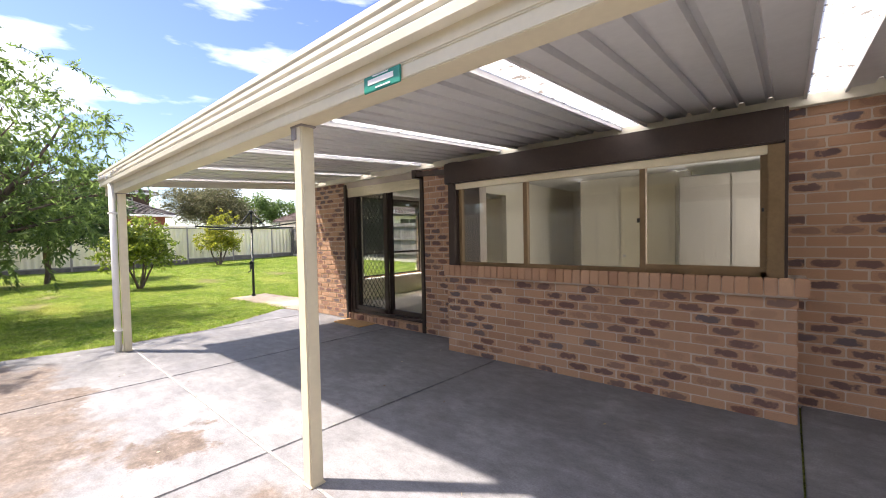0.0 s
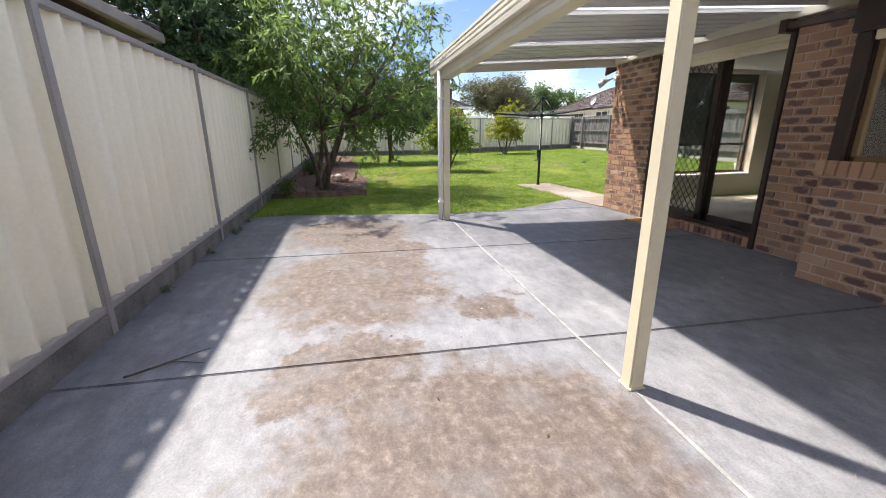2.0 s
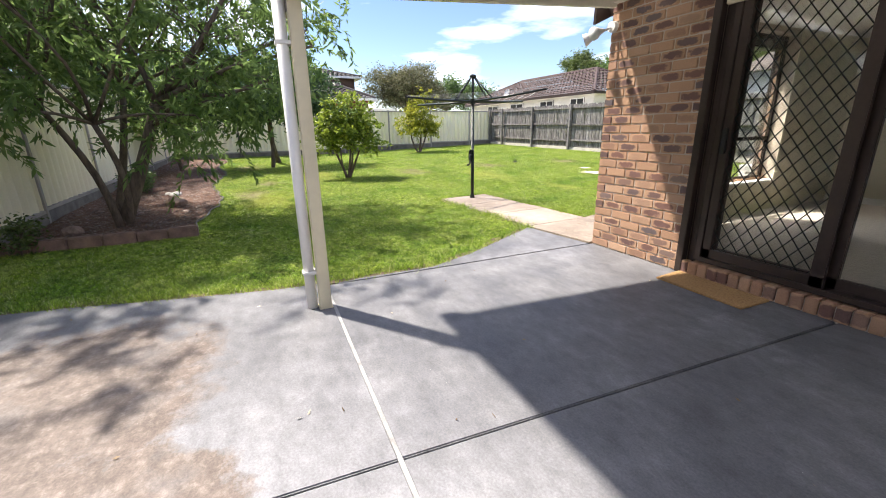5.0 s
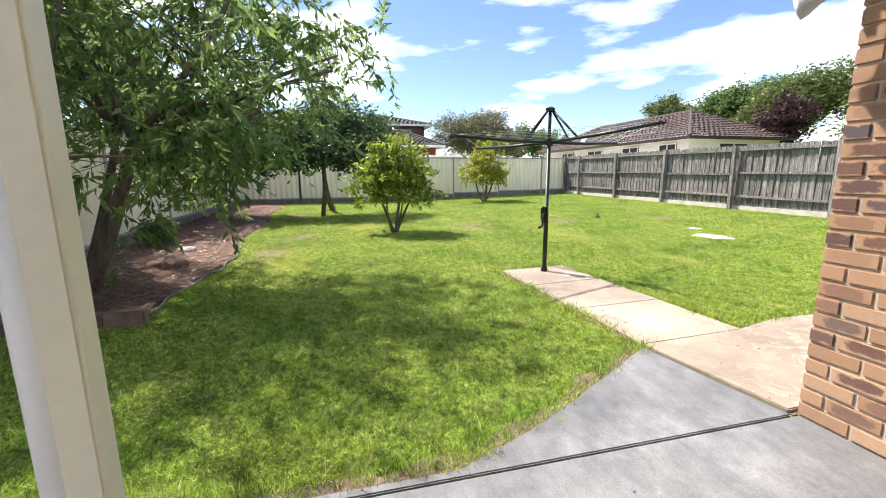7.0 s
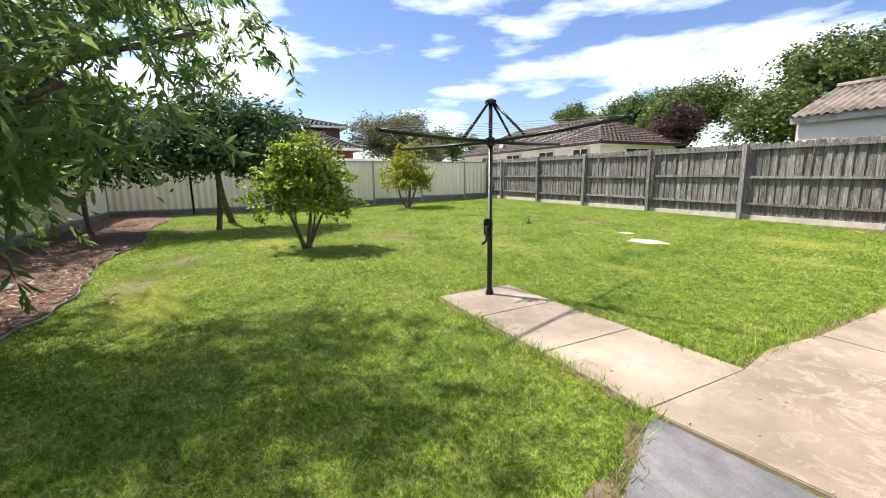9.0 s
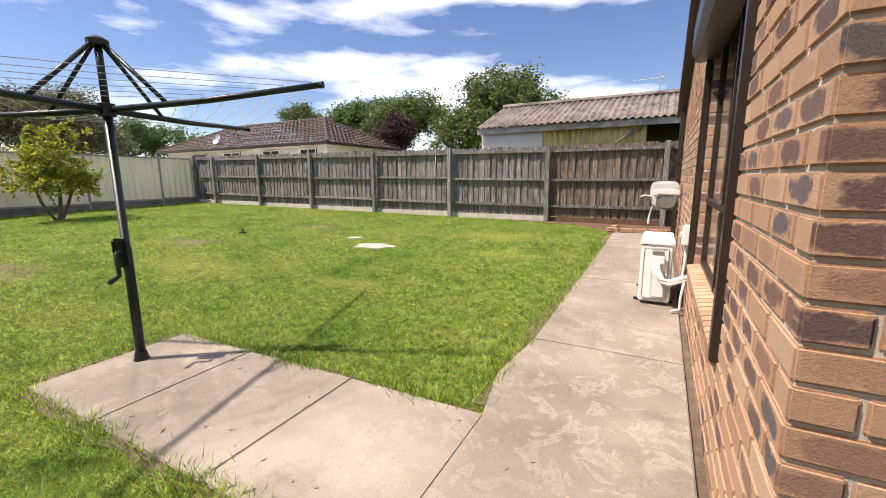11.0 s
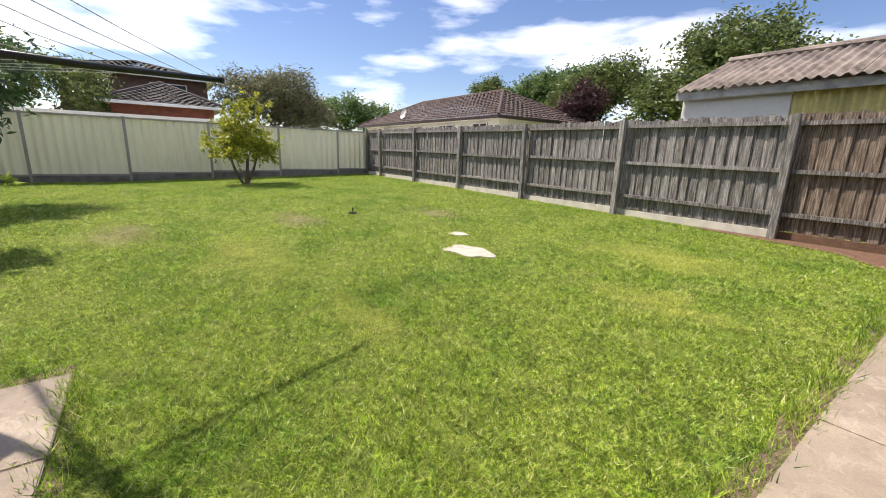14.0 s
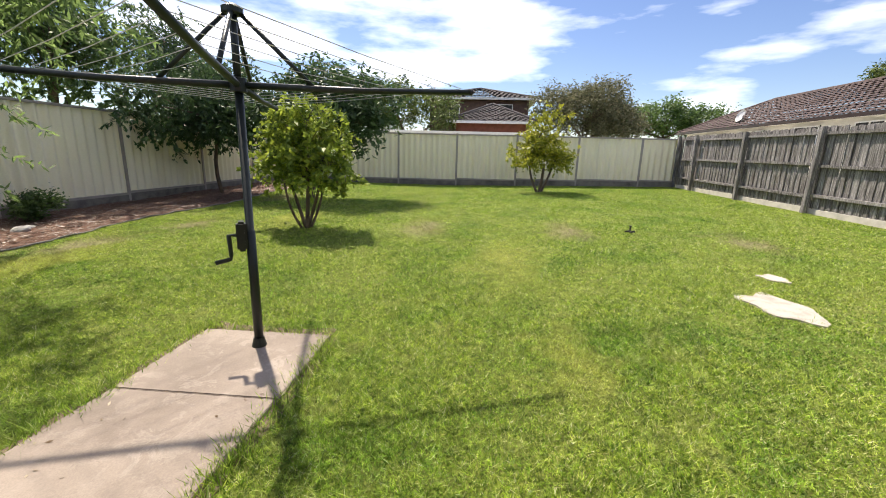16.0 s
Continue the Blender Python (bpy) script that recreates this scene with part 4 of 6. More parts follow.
for x0 in (DOOR[0] - 0.03, DOOR[1] - 0.03):
    part("guide", Geo().box(x0, x0 + 0.06, WY - 0.02, WY + 0.05, 0.0, 2.36), BROWN_METAL, pelmet, "dark brown shutter guide", bevel=0.004)
structure("trim_door_reveal", Geo().box(DOOR[0] + 0.03, DOOR[0] + 0.09, WY + 0.052, DY + 0.08, 0.1, 2.3), BROWN_METAL, "dark brown door reveal", "trim", bevel=0.003)

# window in the end wall
end_win = tagged(new("window_2"), "dark brown aluminium window with four panes and flyscreen", "window", "", "structure")
X, (Y0, Y1, B, T) = EX + 0.065, WIN
MY, TZ = 6.56, 1.09
frame_bars(end_win, [("frame_rail", (X, X + 0.04, Y0, Y1, B - 0.01, B + 0.05)), ("frame_rail", (X, X + 0.04, Y0, Y1, T - 0.05, T)), ("frame_stile", (X, X + 0.04, Y0, Y0 + 0.035, B, T)), ("frame_stile", (X, X + 0.04, Y1 - 0.035, Y1, B, T)),
                     ("mullion", (X - 0.005, X + 0.036, MY - 0.02, MY + 0.02, B, T)), ("transom", (X - 0.008, X + 0.036, Y0, Y1, TZ - 0.022, TZ + 0.022))], FRAME_BROWN)
for a, b in ((Y0 + 0.04, MY), (MY, Y1 - 0.04)):
    for z0, z1 in ((B + 0.04, TZ), (TZ, T - 0.04)):
        pane(end_win, X + 0.02, X + 0.024, a, b, z0, z1)
fly = Mat("flyscreen", 0.8)
fly.b.inputs["Base Color"].default_value = (0.06, 0.06, 0.062, 1)
clear, blend = fly.node("ShaderNodeBsdfTransparent"), fly.node("ShaderNodeMixShader", Fac=0.82)
fly.link(clear.outputs["BSDF"], blend.inputs[1])
fly.link(fly.b.outputs["BSDF"], blend.inputs[2])
fly.link(blend.outputs["Shader"], fly.nt.nodes["Material Output"].inputs["Surface"])
part("flyscreen", Geo().box(X + 0.012, X + 0.014, Y0 + 0.05, MY - 0.02, TZ + 0.03, T - 0.05), fly.m, end_win, "grey insect mesh")
win_shut = thing("window_shutter_guides", EX, 6.6, 0.56, "dark brown shutter box and side guides round the window", "roller shutter")
part("guide", Geo().box(EX - 0.03, EX + 0.025, Y0 - 0.06, Y0 + 0.004, 0.5, 2.16), FRAME_BROWN, win_shut, bevel=0.005)
part("guide", Geo().box(EX - 0.03, EX + 0.025, Y1 - 0.004, Y1 + 0.06, 0.5, 2.16), FRAME_BROWN, win_shut, bevel=0.005)
part("box", Geo().prism([(EX - 0.13, 2.42), (EX - 0.13, 2.23), (EX - 0.09, 2.16), (EX + 0.05, 2.16), (EX + 0.05, 2.42)], Y0 - 0.07, Y1 + 0.07, Matrix(((1, 0, 0, 0), (0, 0, 1, 0), (0, 1, 0, 0), (0, 0, 0, 1)))), BROWN_METAL, win_shut, bevel=0.006)
for k in range(19):
    child("brick", brick_mesh(0.085, 0.076, 0.05), BRICK, wall_end, at=pose(EX + 0.046, Y1 + 0.021, 0.6 + 0.086 * k, 0, 0, 0))


# ---- patio roof ----
RX0, RX1 = -7.97, 6.0
FRONT, BACK = (1.45, 2.28), (4.56, 2.475)
roof = thing("patio_cover", -4.0, 3.0, 0.0, "flat steel patio cover with clear strips, cream beam and gutter", "patio cover")


def rib_profile(x0, x1, pitch=0.19):
    out, x = [(0.0, 0.0)], 0.0
    while x + pitch <= x1 - x0 + 1e-6:
        out += [(x + pitch - 0.058, 0.0), (x + pitch - 0.046, 0.036), (x + pitch - 0.014, 0.036), (x + pitch, 0.0)]
        x += pitch
    if out[-1][0] < x1 - x0:
        out.append((x1 - x0, 0.0))
    return out


def roof_sheet(name, x0, x1, mat, lift=0.0, pitch=0.19):
    g = Geo().sheet(rib_profile(x0, x1, pitch), ((x0, FRONT[0], FRONT[1] + lift), (1, 0, 0), (0, 0, 1)), ((x0, BACK[0], BACK[1] + lift), (1, 0, 0), (0, 0, 1)))
    return part(name, g, mat, roof, thick=0.002)


strips = [2.2, 0.82, -0.56, -1.93, -3.34, -4.68, -6.03, -7.3]
edge_r = RX1
for s in strips:
    roof_sheet("roof_sheet", s + 0.125, edge_r, ROOF_SHEET)
    g = Geo()
    for a, b in (((s - 0.11), (s + 0.11)),):
        g.v = [(a, FRONT[0], FRONT[1] + 0.004), (b, FRONT[0], FRONT[1] + 0.004), (b, BACK[0], BACK[1] + 0.004), (a, BACK[0], BACK[1] + 0.004)]
        g.f = [(0, 1, 2, 3)]
    part("clear_strip", g, SKYLIGHT, roof, "milky clear fibreglass strip with leaf litter")
    for x in (s - 0.125, s + 0.105):
        g = Geo()
        g.v = [(x + dx, y, z + dz) for y, z in (FRONT, BACK) for dx, dz in ((0, -0.03), (0.02, -0.03), (0.02, 0.03), (0, 0.03))]
        g.f = [(0, 1, 5, 4), (1, 2, 6, 5), (2, 3, 7, 6), (3, 0, 4, 7), (0, 3, 2, 1), (4, 5, 6, 7)]
        part("strip_edge", g, ROOF_SHEET, roof)
    edge_r = s - 0.125
SKEW = 0.22                   # the open end is cut askew: the back stops short of the front
end_sheet = roof_sheet("roof_sheet", RX0 + 0.02, edge_r, ROOF_SHEET)
for v in end_sheet.data.vertices:
    v.co.x = max(v.co.x, RX0 + 0.02 + SKEW * (v.co.y - FRONT[0]) / (BACK[0] - FRONT[0]))
along_x = Matrix(((0, 0, 1, 0), (1, 0, -0.016, -0.046), (0, 1, 0, 0), (0, 0, 0, 1)))  # the front runs slightly askew
gutter = [(1.4, 2.195), (1.395, 2.23), (1.407, 2.243), (1.392, 2.256), (1.392, 2.282), (1.405, 2.293), (1.39, 2.304), (1.39, 2.327), (1.402, 2.336), (1.385, 2.344), (1.385, 2.372), (1.408, 2.372), (1.412, 2.23), (1.5, 2.215), (1.5, 2.195)]
part("gutter", Geo().prism(gutter, RX0, RX1, along_x), GUTTER_PAINT, roof, "ribbed cream gutter")
beam = [(1.455, 2.07), (1.455, 2.125), (1.462, 2.13), (1.455, 2.135), (1.455, 2.21), (1.585, 2.21), (1.585, 2.07)]
part("beam", Geo().prism(beam, RX0 + 0.02, RX1, along_x), CREAM_PAINT, roof, "cream steel beam", bevel=0.006)
part("back_channel", Geo().box(RX0 + SKEW, RX1, 4.54, WY - 0.004, 2.395, 2.5), GUTTER_PAINT, roof, bevel=0.004)
g = Geo()
g.v = [(x + k, y, z + dz) for x in (RX0, RX0 + 0.05) for y, z, k in ((1.5, 2.28, 0.0), (4.6, 2.43, SKEW)) for dz in (-0.07, 0.08)]
g.f = [(0, 1, 3, 2), (4, 6, 7, 5), (0, 4, 5, 1), (2, 3, 7, 6), (0, 2, 6, 4), (1, 5, 7, 3)]
part("end_channel", g, GUTTER_PAINT, roof, bevel=0.004)
for x, y in ((-2.875, 1.54), (-7.41, 1.602), (2.0, 1.46)):
    post = part("post", Geo().box(x - 0.042, x + 0.042, y - 0.042, y + 0.042, 0.0, 2.07), CREAM_PAINT, roof, "square cream steel post", bevel=0.008)
    part("bracket", Geo().box(x - 0.06, x + 0.06, y - 0.05, y + 0.046, 2.06, 2.072).box(x - 0.052, x + 0.0, y - 0.05, y - 0.042, 1.99, 2.06), GREY_STEEL, post, bevel=0.003)
    part("foot", Geo().box(x - 0.05, x + 0.05, y - 0.05, y + 0.05, 0.0, 0.012), CREAM_PAINT, post, bevel=0.004)
dp = thing("downpipe", -7.44, 1.51, 0.0, "round white plastic downpipe strapped to the corner post", "downpipe")
part("pipe", Geo().tube([(-7.44, 1.512, 0.0), (-7.44, 1.512, 2.2)], 0.038, 16), WHITE_PLASTIC, dp, smooth=True)
for z in (0.27, 1.8):
    part("strap", Geo().box(-7.485, -7.395, 1.467, 1.562, z, z + 0.025), WHITE_PLASTIC, dp, bevel=0.004)
sign = thing("maker_plate", -2.07, 1.44, 2.08, "small green maker's plate with white markings on the beam", "sign")
part("plate", Geo().box(-2.19, -1.96, 1.428, 1.437, 2.06, 2.13), SIGN_GREEN, sign, bevel=0.003)
part("mount", Geo().box(-2.1, -2.05, 1.436, 1.45, 2.085, 2.12), GREY_STEEL, sign)
part("marking", Geo().box(-2.16, -2.0, 1.4255, 1.4285, 2.09, 2.112), WHITE_PAINT, sign)
part("marking", Geo().box(-2.13, -2.03, 1.4255, 1.4285, 2.12, 2.125), WHITE_PAINT, sign)
part("marking", Geo().box(-2.11, -2.02, 1.4255, 1.4285, 2.069, 2.075), WHITE_PAINT, sign)


# ---- fences ----
def wave(x0, x1, pitch=0.22, depth=0.068):
    """Softly rounded ribs with narrow flats between them."""
    out, n = [], 9
    for k in range(int((x1 - x0) / pitch * n) + 1):
        h = 0.5 - 0.5 * math.cos(2 * math.pi * (k % n) / n)
        out.append((k * pitch / n, depth * h ** 0.8))
    return out + [(x1 - x0, 0.0)]


def steel_fence(name, label, line, top, base, group):
    """Ribbed steel fence; line: post places in order; base(x, y): ground height."""
    x, y = line[0]
    ob = thing(name, x, y, base(x, y), label, "fence", group)
    for (xa, ya), (xb, yb) in zip(line, line[1:]):
        d = Vector((xb - xa, yb - ya, 0))
        ln = d.length
        d.normalize()
        nrm = Vector((-d.y, d.x, 0))
        m = Matrix(((d.x, nrm.x, 0, xa), (d.y, nrm.y, 0, ya), (0, 0, 1, 0), (0, 0, 0, 1)))
        zb = max(base(xa, ya), base(xb, yb)) - 0.01
        prof = [(0.04 + s, h) for s, h in wave(0.04, ln - 0.04)]
        lo, hi = m @ Vector((0, -0.014, zb + 0.2)), m @ Vector((0, -0.014, top - 0.03))
        part("panel", Geo().sheet(prof, (lo, d, nrm), (hi, d, nrm)), CREAM_STEEL, ob, smooth=True)
        part("top_rail", Geo().box(0.0, ln, -0.03, 0.03, top - 0.05, top, m), GREY_STEEL, ob, "grey steel rail", bevel=0.006)
        part("bottom_rail", Geo().box(0.0, ln, -0.03, 0.03, zb + 0.17, zb + 0.22, m), GREY_STEEL, ob, "grey steel rail", bevel=0.006)
        part("plinth", Geo().box(0.0, ln, -0.035, 0.035, zb - 0.3, zb + 0.17, m), PLINTH, ob, "stained concrete plinth", bevel=0.006)
    for px, py in line:
        zb = base(px, py)
        part("post", Geo().box(px - 0.038, px + 0.038, py - 0.038, py + 0.038, zb - 0.1, top + 0.02), GREY_STEEL, ob, "grey steel post", bevel=0.006)
    return ob


FY, FX, PY = -1.57, -25.0, 13.74
left_line = [(4.0 - 2.65 * 0 + 2.35, FY)] + [(-4.25 + 2.65 * k, FY) for k in (3, 2, 1, 0)] + [(-4.25 - 2.65 * k, FY) for k in range(1, 8)] + [(FX, FY)]
steel_fence("steel_fence", "cream ribbed steel fence with grey posts along the patio", left_line, 2.1, rise, "boundary fences")
back_line = [(FX, FY)] + [(FX, 0.95 + 2.3 * k) for k in range(6)] + [(FX, PY)]
steel_fence("steel_fence", "cream ribbed steel fence with grey posts behind the lawn", back_line[1:], 2.13, rise, "boundary fences")
steel_fence("steel_fence", "cream ribbed steel fence in the garden corner", back_line[:2], 2.11, rise, "boundary fences")
steel_fence("steel_fence", "cream ribbed steel fence closing the side of the yard", [(6.35, FY), (6.35, 1.0), (6.35, 4.6)], 2.1, rise, "boundary fences")

paling = thing("paling_fence", -15.8, PY, rise(-15, PY), "weathered grey timber paling fence with posts and rails", "fence", "boundary fences")
PALING = []
for k in range(6):
    h = 1.72 + random.uniform(-0.03, 0.03)
    w = (0.095, 0.1, 0.1, 0.105, 0.11, 0.095)[k] / 2
    g = Geo().prism([(-w, 0), (w, 0), (w, h - 0.02), (w - 0.015, h), (-w + 0.01, h - 0.004), (-w, h - 0.015)], -0.007, 0.007, pose(0, 0, 0, 90, 0, 0))
    PALING.append((g.mesh("paling", bevel=0.002), g.mesh("paling", bevel=0.002)))
x, k = -24.9, 0
while x < -7.0:
    z = rise(x, PY) + 0.1 + random.uniform(-0.015, 0.015)
    child("paling", PALING[random.randrange(6)][x > -10.5], TIMBER_BROWN if x > -10.5 else TIMBER, paling, at=pose(x, PY + 0.05 + 0.016 * (k % 2), z, random.uniform(-0.5, 0.5), random.uniform(-0.3, 0.3), random.uniform(-2, 2)))
    x += 0.083 + random.uniform(-0.005, 0.005)
    k += 1
posts = [-24.85, -23.6, -21.0, -18.45, -15.8, -13.2, -10.52, -7.98]
for px in posts:
    z = rise(px, PY)
    part("post", Geo().box(-0.055, 0.055, -0.1, -0.005, -0.3, 1.82, Matrix.Translation((px, PY, z)) @ pose(0, 0, 0, random.uniform(-1, 1), random.uniform(-1.2, 1.2), 0)), TIMBER, paling, "rough grey hardwood post", bevel=0.008)
for a, b in zip(posts, posts[1:] + [-6.4]):
    za, zb = rise(a, PY), rise(b, PY)
    for h in (0.36, 1.02, 1.68):
        sag = random.uniform(-0.02, 0.02)
        g = Geo()
        g.v = [(xx, PY + dy, zz + h + dz) for xx, zz in ((a + 0.05, za + sag), (b - 0.05, zb + sag)) for dy in (-0.025, 0.04) for dz in (-0.032, 0.032)]
        g.f = [(0, 1, 3, 2), (4, 6, 7, 5), (0, 4, 5, 1), (2, 3, 7, 6), (0, 2, 6, 4), (1, 5, 7, 3)]
        part("rail", g, TIMBER, paling, bevel=0.005)
    g = Geo().box(a, b, PY + 0.03, PY + 0.075, (za + zb) / 2 - 0.25, (za + zb) / 2 + 0.1)
    part("kerb", g, CONCRETE_PALE if a < -12 else SOIL, paling, "pale concrete strip below the palings", bevel=0.006)


# ---- clothes hoist ----
HX, HY = -11.33, 5.055
hz = rise(HX, HY)
hoist = thing("clothes_hoist", HX, HY, hz, "dark green rotary clothes hoist standing on a concrete pad", "clothes hoist")
part("foot", Geo().tube([(HX, HY, hz), (HX, HY, hz + 0.02), (HX, HY, hz + 0.05), (HX, HY, hz + 0.08)], [0.05, 0.05, 0.042, 0.036], 16), BLACK_METAL, hoist)
part("pole", Geo().tube([(HX, HY, hz), (HX, HY, hz + 0.85), (HX, HY, hz + 0.852), (HX, HY, 1.72)], [0.031, 0.031, 0.026, 0.026], 16), BLACK_METAL, hoist, smooth=True)
part("mast", Geo().tube([(HX, HY, 1.7), (HX, HY, 2.17)], 0.022, 14), BLACK_METAL, hoist, smooth=True)
part("collar", Geo().tube([(HX, HY, 1.69), (HX, HY, 1.695), (HX, HY, 1.775), (HX, HY, 1.78)], [0.03, 0.05, 0.05, 0.03], 16), BLACK_METAL, hoist)
part("cap", Geo().tube([(HX, HY, 2.13), (HX, HY, 2.14), (HX, HY, 2.17), (HX, HY, 2.19)], [0.05, 0.062, 0.062, 0.03], 16), BLACK_METAL, hoist)
turned = Matrix.Translation((HX, HY, hz)) @ pose(0, 0, 0, 0, 0, 31)
gear = part("gear_box", Geo().box(-0.045, 0.05, -0.085, -0.02, 0.72, 0.92, turned), BLACK_METAL, hoist, bevel=0.015)
crank = [turned @ Vector(p) for p in ((0.02, -0.08, 0.83), (0.02, -0.13, 0.83), (0.02, -0.125, 0.7), (0.02, -0.13, 0.67), (0.02, -0.22, 0.65))]
part("crank_handle", Geo().tube(crank, [0.014, 0.016, 0.014, 0.014, 0.016], 10), BLACK_METAL, gear, smooth=True)
arms = [(1.5 * math.cos(radians(a)), 1.5 * math.sin(radians(a)), z) for a, z in ((20, 1.84), (109, 1.78), (199, 1.74), (287, 1.76))]
tips = []
for dx, dy, z in arms:
    tip = Vector((HX + dx, HY + dy, z))
    root = Vector((HX, HY, 1.735))
    tips.append((root, tip))
    arm = part("arm", Geo().tube([root, root.lerp(tip, 0.5) + Vector((0, 0, -0.012)), tip], [0.022, 0.02, 0.018], 10), BLACK_METAL, hoist, smooth=True)
    part("end_cap", Geo().tube([tip, tip + (tip - root).normalized() * 0.02], 0.021, 10), BLACK_PLASTIC, arm)
    part("strut", Geo().tube([(HX + dx * 0.03, HY + dy * 0.03, 2.14), root.lerp(tip, 0.3)], 0.014, 8), BLACK_METAL, hoist, smooth=True)
for f in (0.36, 0.48, 0.6, 0.72, 0.84, 0.96):
    for i in range(4):
        a, b = tips[i][0].lerp(tips[i][1], f), tips[(i + 1) % 4][0].lerp(tips[(i + 1) % 4][1], f)
        up = Vector((0, 0, 0.022))
        part("drying_line", Geo().tube([a + up, a.lerp(b, 0.5) + up * 0.4, b + up], 0.0022, 4, False), WIRE, hoist, "thin pale drying line")


# ---- things on the end wall ----
ac = thing("air_conditioner", -8.03, 8.2, rise(-8, 8.2), "white outdoor air conditioner unit on the concrete path", "air conditioner")
AX0, AX1, AY0, AY1, AZ0, AZ1 = -8.17, -7.9, 7.85, 8.62, rise(-8, 8) + 0.03, 0.68
part("body", Geo().box(AX0, AX1, AY0, AY1, AZ0, AZ1), WHITE_PLASTIC, ac, bevel=0.012)
part("lid", Geo().box(AX0 - 0.008, AX1 + 0.008, AY0 - 0.008, AY1 + 0.008, AZ1 - 0.03, AZ1 + 0.008), WHITE_PLASTIC, ac, bevel=0.008)
part("side_panel", Geo().box(AX0 + 0.03, AX1 - 0.03, AY0 - 0.012, AY0, AZ0 + 0.03, AZ1 - 0.06), WHITE_PLASTIC, ac, bevel=0.008)
part("valve_cover", Geo().box(AX0 + 0.1, AX1 - 0.05, AY0 - 0.03, AY0 - 0.01, AZ0 + 0.05, AZ0 + 0.3), WHITE_PLASTIC, ac, bevel=0.01)
part("terminal_cover", Geo().box(AX0 + 0.09, AX1 - 0.06, AY0 - 0.045, AY0 - 0.01, AZ0 + 0.37, AZ0 + 0.45), WHITE_PLASTIC, ac, bevel=0.012)
# raised block; its dark colour imitates the shade in a handle recess
part("handle_recess", Geo().box(AX0 + 0.1, AX1 - 0.07, AY0 - 0.02, AY0 - 0.008, AZ0 + 0.455, AZ0 + 0.49), PLINTH, ac, "dark block painted as the shade of a handle recess", bevel=0.006)
part("vent", Geo().box(AX0 + 0.09, AX1 - 0.07, AY0 - 0.016, AY0 - 0.01, AZ0 + 0.51, AZ0 + 0.525), GREY_PLASTIC, ac)
for y in (AY0 + 0.12, AY1 - 0.12):
    part("foot", Geo().box(AX0 - 0.04, AX1 + 0.03, y - 0.02, y + 0.02, AZ0 - 0.03, AZ0), BLACK_PLASTIC, ac, bevel=0.004)
for dx, dz in ((0.0, 0.0), (0.03, -0.008), (0.015, -0.03)):
    part("pipe", Geo().tube([(AX0 + 0.12 + dx, AY0 - 0.04, AZ0 + 0.38), (AX0 + 0.125 + dx, AY0 - 0.09, AZ0 + 0.34), (AX0 + 0.17 + dx, AY0 - 0.1, AZ0 + 0.25 + dz), (AX1 - 0.02, AY0 - 0.12, AZ0 + 0.24 + dz), (EX, AY0 - 0.13, AZ0 + 0.3 + dz)], 0.017, 10), WHITE_PLASTIC, ac, "white lagged pipe", smooth=True)
part("conduit", Geo().tube([(AX1, AY0 - 0.11, AZ0 + 0.24), (EX - 0.04, AY0 - 0.12, AZ0 + 0.3), (EX - 0.03, AY0 - 0.08, AZ0 + 0.42), (EX - 0.03, AY0 - 0.06, 0.7)], 0.012, 8), GREY_PLASTIC, ac, smooth=True)
part("drain_hose", Geo().tube([(EX - 0.02, AY0 - 0.13, AZ0 + 0.28), (EX - 0.04, AY0 - 0.15, AZ0 + 0.1), (EX - 0.04, AY0 - 0.17, AZ0 + 0.0), (EX - 0.11, AY0 - 0.2, AZ0 - 0.015)], 0.011, 8), GREY_PLASTIC, ac, smooth=True)
iso = thing("isolator_switch", EX, 7.78, 0.7, "white weatherproof isolator switch box on the brick wall", "switch box")
part("box", Geo().box(EX - 0.07, EX, 7.72, 7.82, 0.68, 0.86), WHITE_PLASTIC, iso, bevel=0.012)
part("switch_knob", Geo().box(EX - 0.09, EX - 0.07, 7.755, 7.785, 0.75, 0.8), GREY_PLASTIC, iso, bevel=0.006)
reel = thing("hose_reel", -7.97, 10.5, 1.0, "pale grey plastic hose reel mounted on the brick wall", "hose reel")
ACROSS = Matrix(((1, 0, 0, 0), (0, 0, 1, 0), (0, 1, 0, 0), (0, 0, 0, 1)))


def rounded(w, h, k, x, z, n=28):
    """Soft-cornered outline, fuller at the top than below."""
    pts = []
    for i in range(n):
        a = 2 * math.pi * i / n
        c, s = math.cos(a), math.sin(a)
        e = k if s > 0 else 0.85
        pts.append((x + w * math.copysign(abs(c) ** e, c), z + h * math.copysign(abs(s) ** e, s)))
    return pts


part("housing", Geo().prism(rounded(0.185, 0.19, 0.42, -8.0, 1.03), 10.28, 10.6, ACROSS), GREY_PLASTIC, reel, bevel=0.03)
part("drum", Geo().prism(rounded(0.13, 0.1, 0.7, -7.97, 0.92), 10.255, 10.6, ACROSS), PLINTH, reel, "grey hose drum", bevel=0.02)
part("band", Geo().prism([(-8.12, 1.04), (-7.81, 1.03), (-7.81, 1.1), (-8.1, 1.11)], 10.262, 10.285, ACROSS), WHITE_PLASTIC, reel, "white band", bevel=0.006)
part("hub", Geo().tube([(-8.11, 10.25, 1.06), (-8.11, 10.28, 1.06)], 0.036, 14), WHITE_PLASTIC, reel)
part("bracket", Geo().box(-8.0, EX, 10.3, 10.33, 0.98, 1.0).box(-8.0, EX, 10.55, 10.58, 0.98, 1.0).box(EX - 0.012, EX, 10.28, 10.6, 0.88, 1.14), CHROME, reel, bevel=0.003)
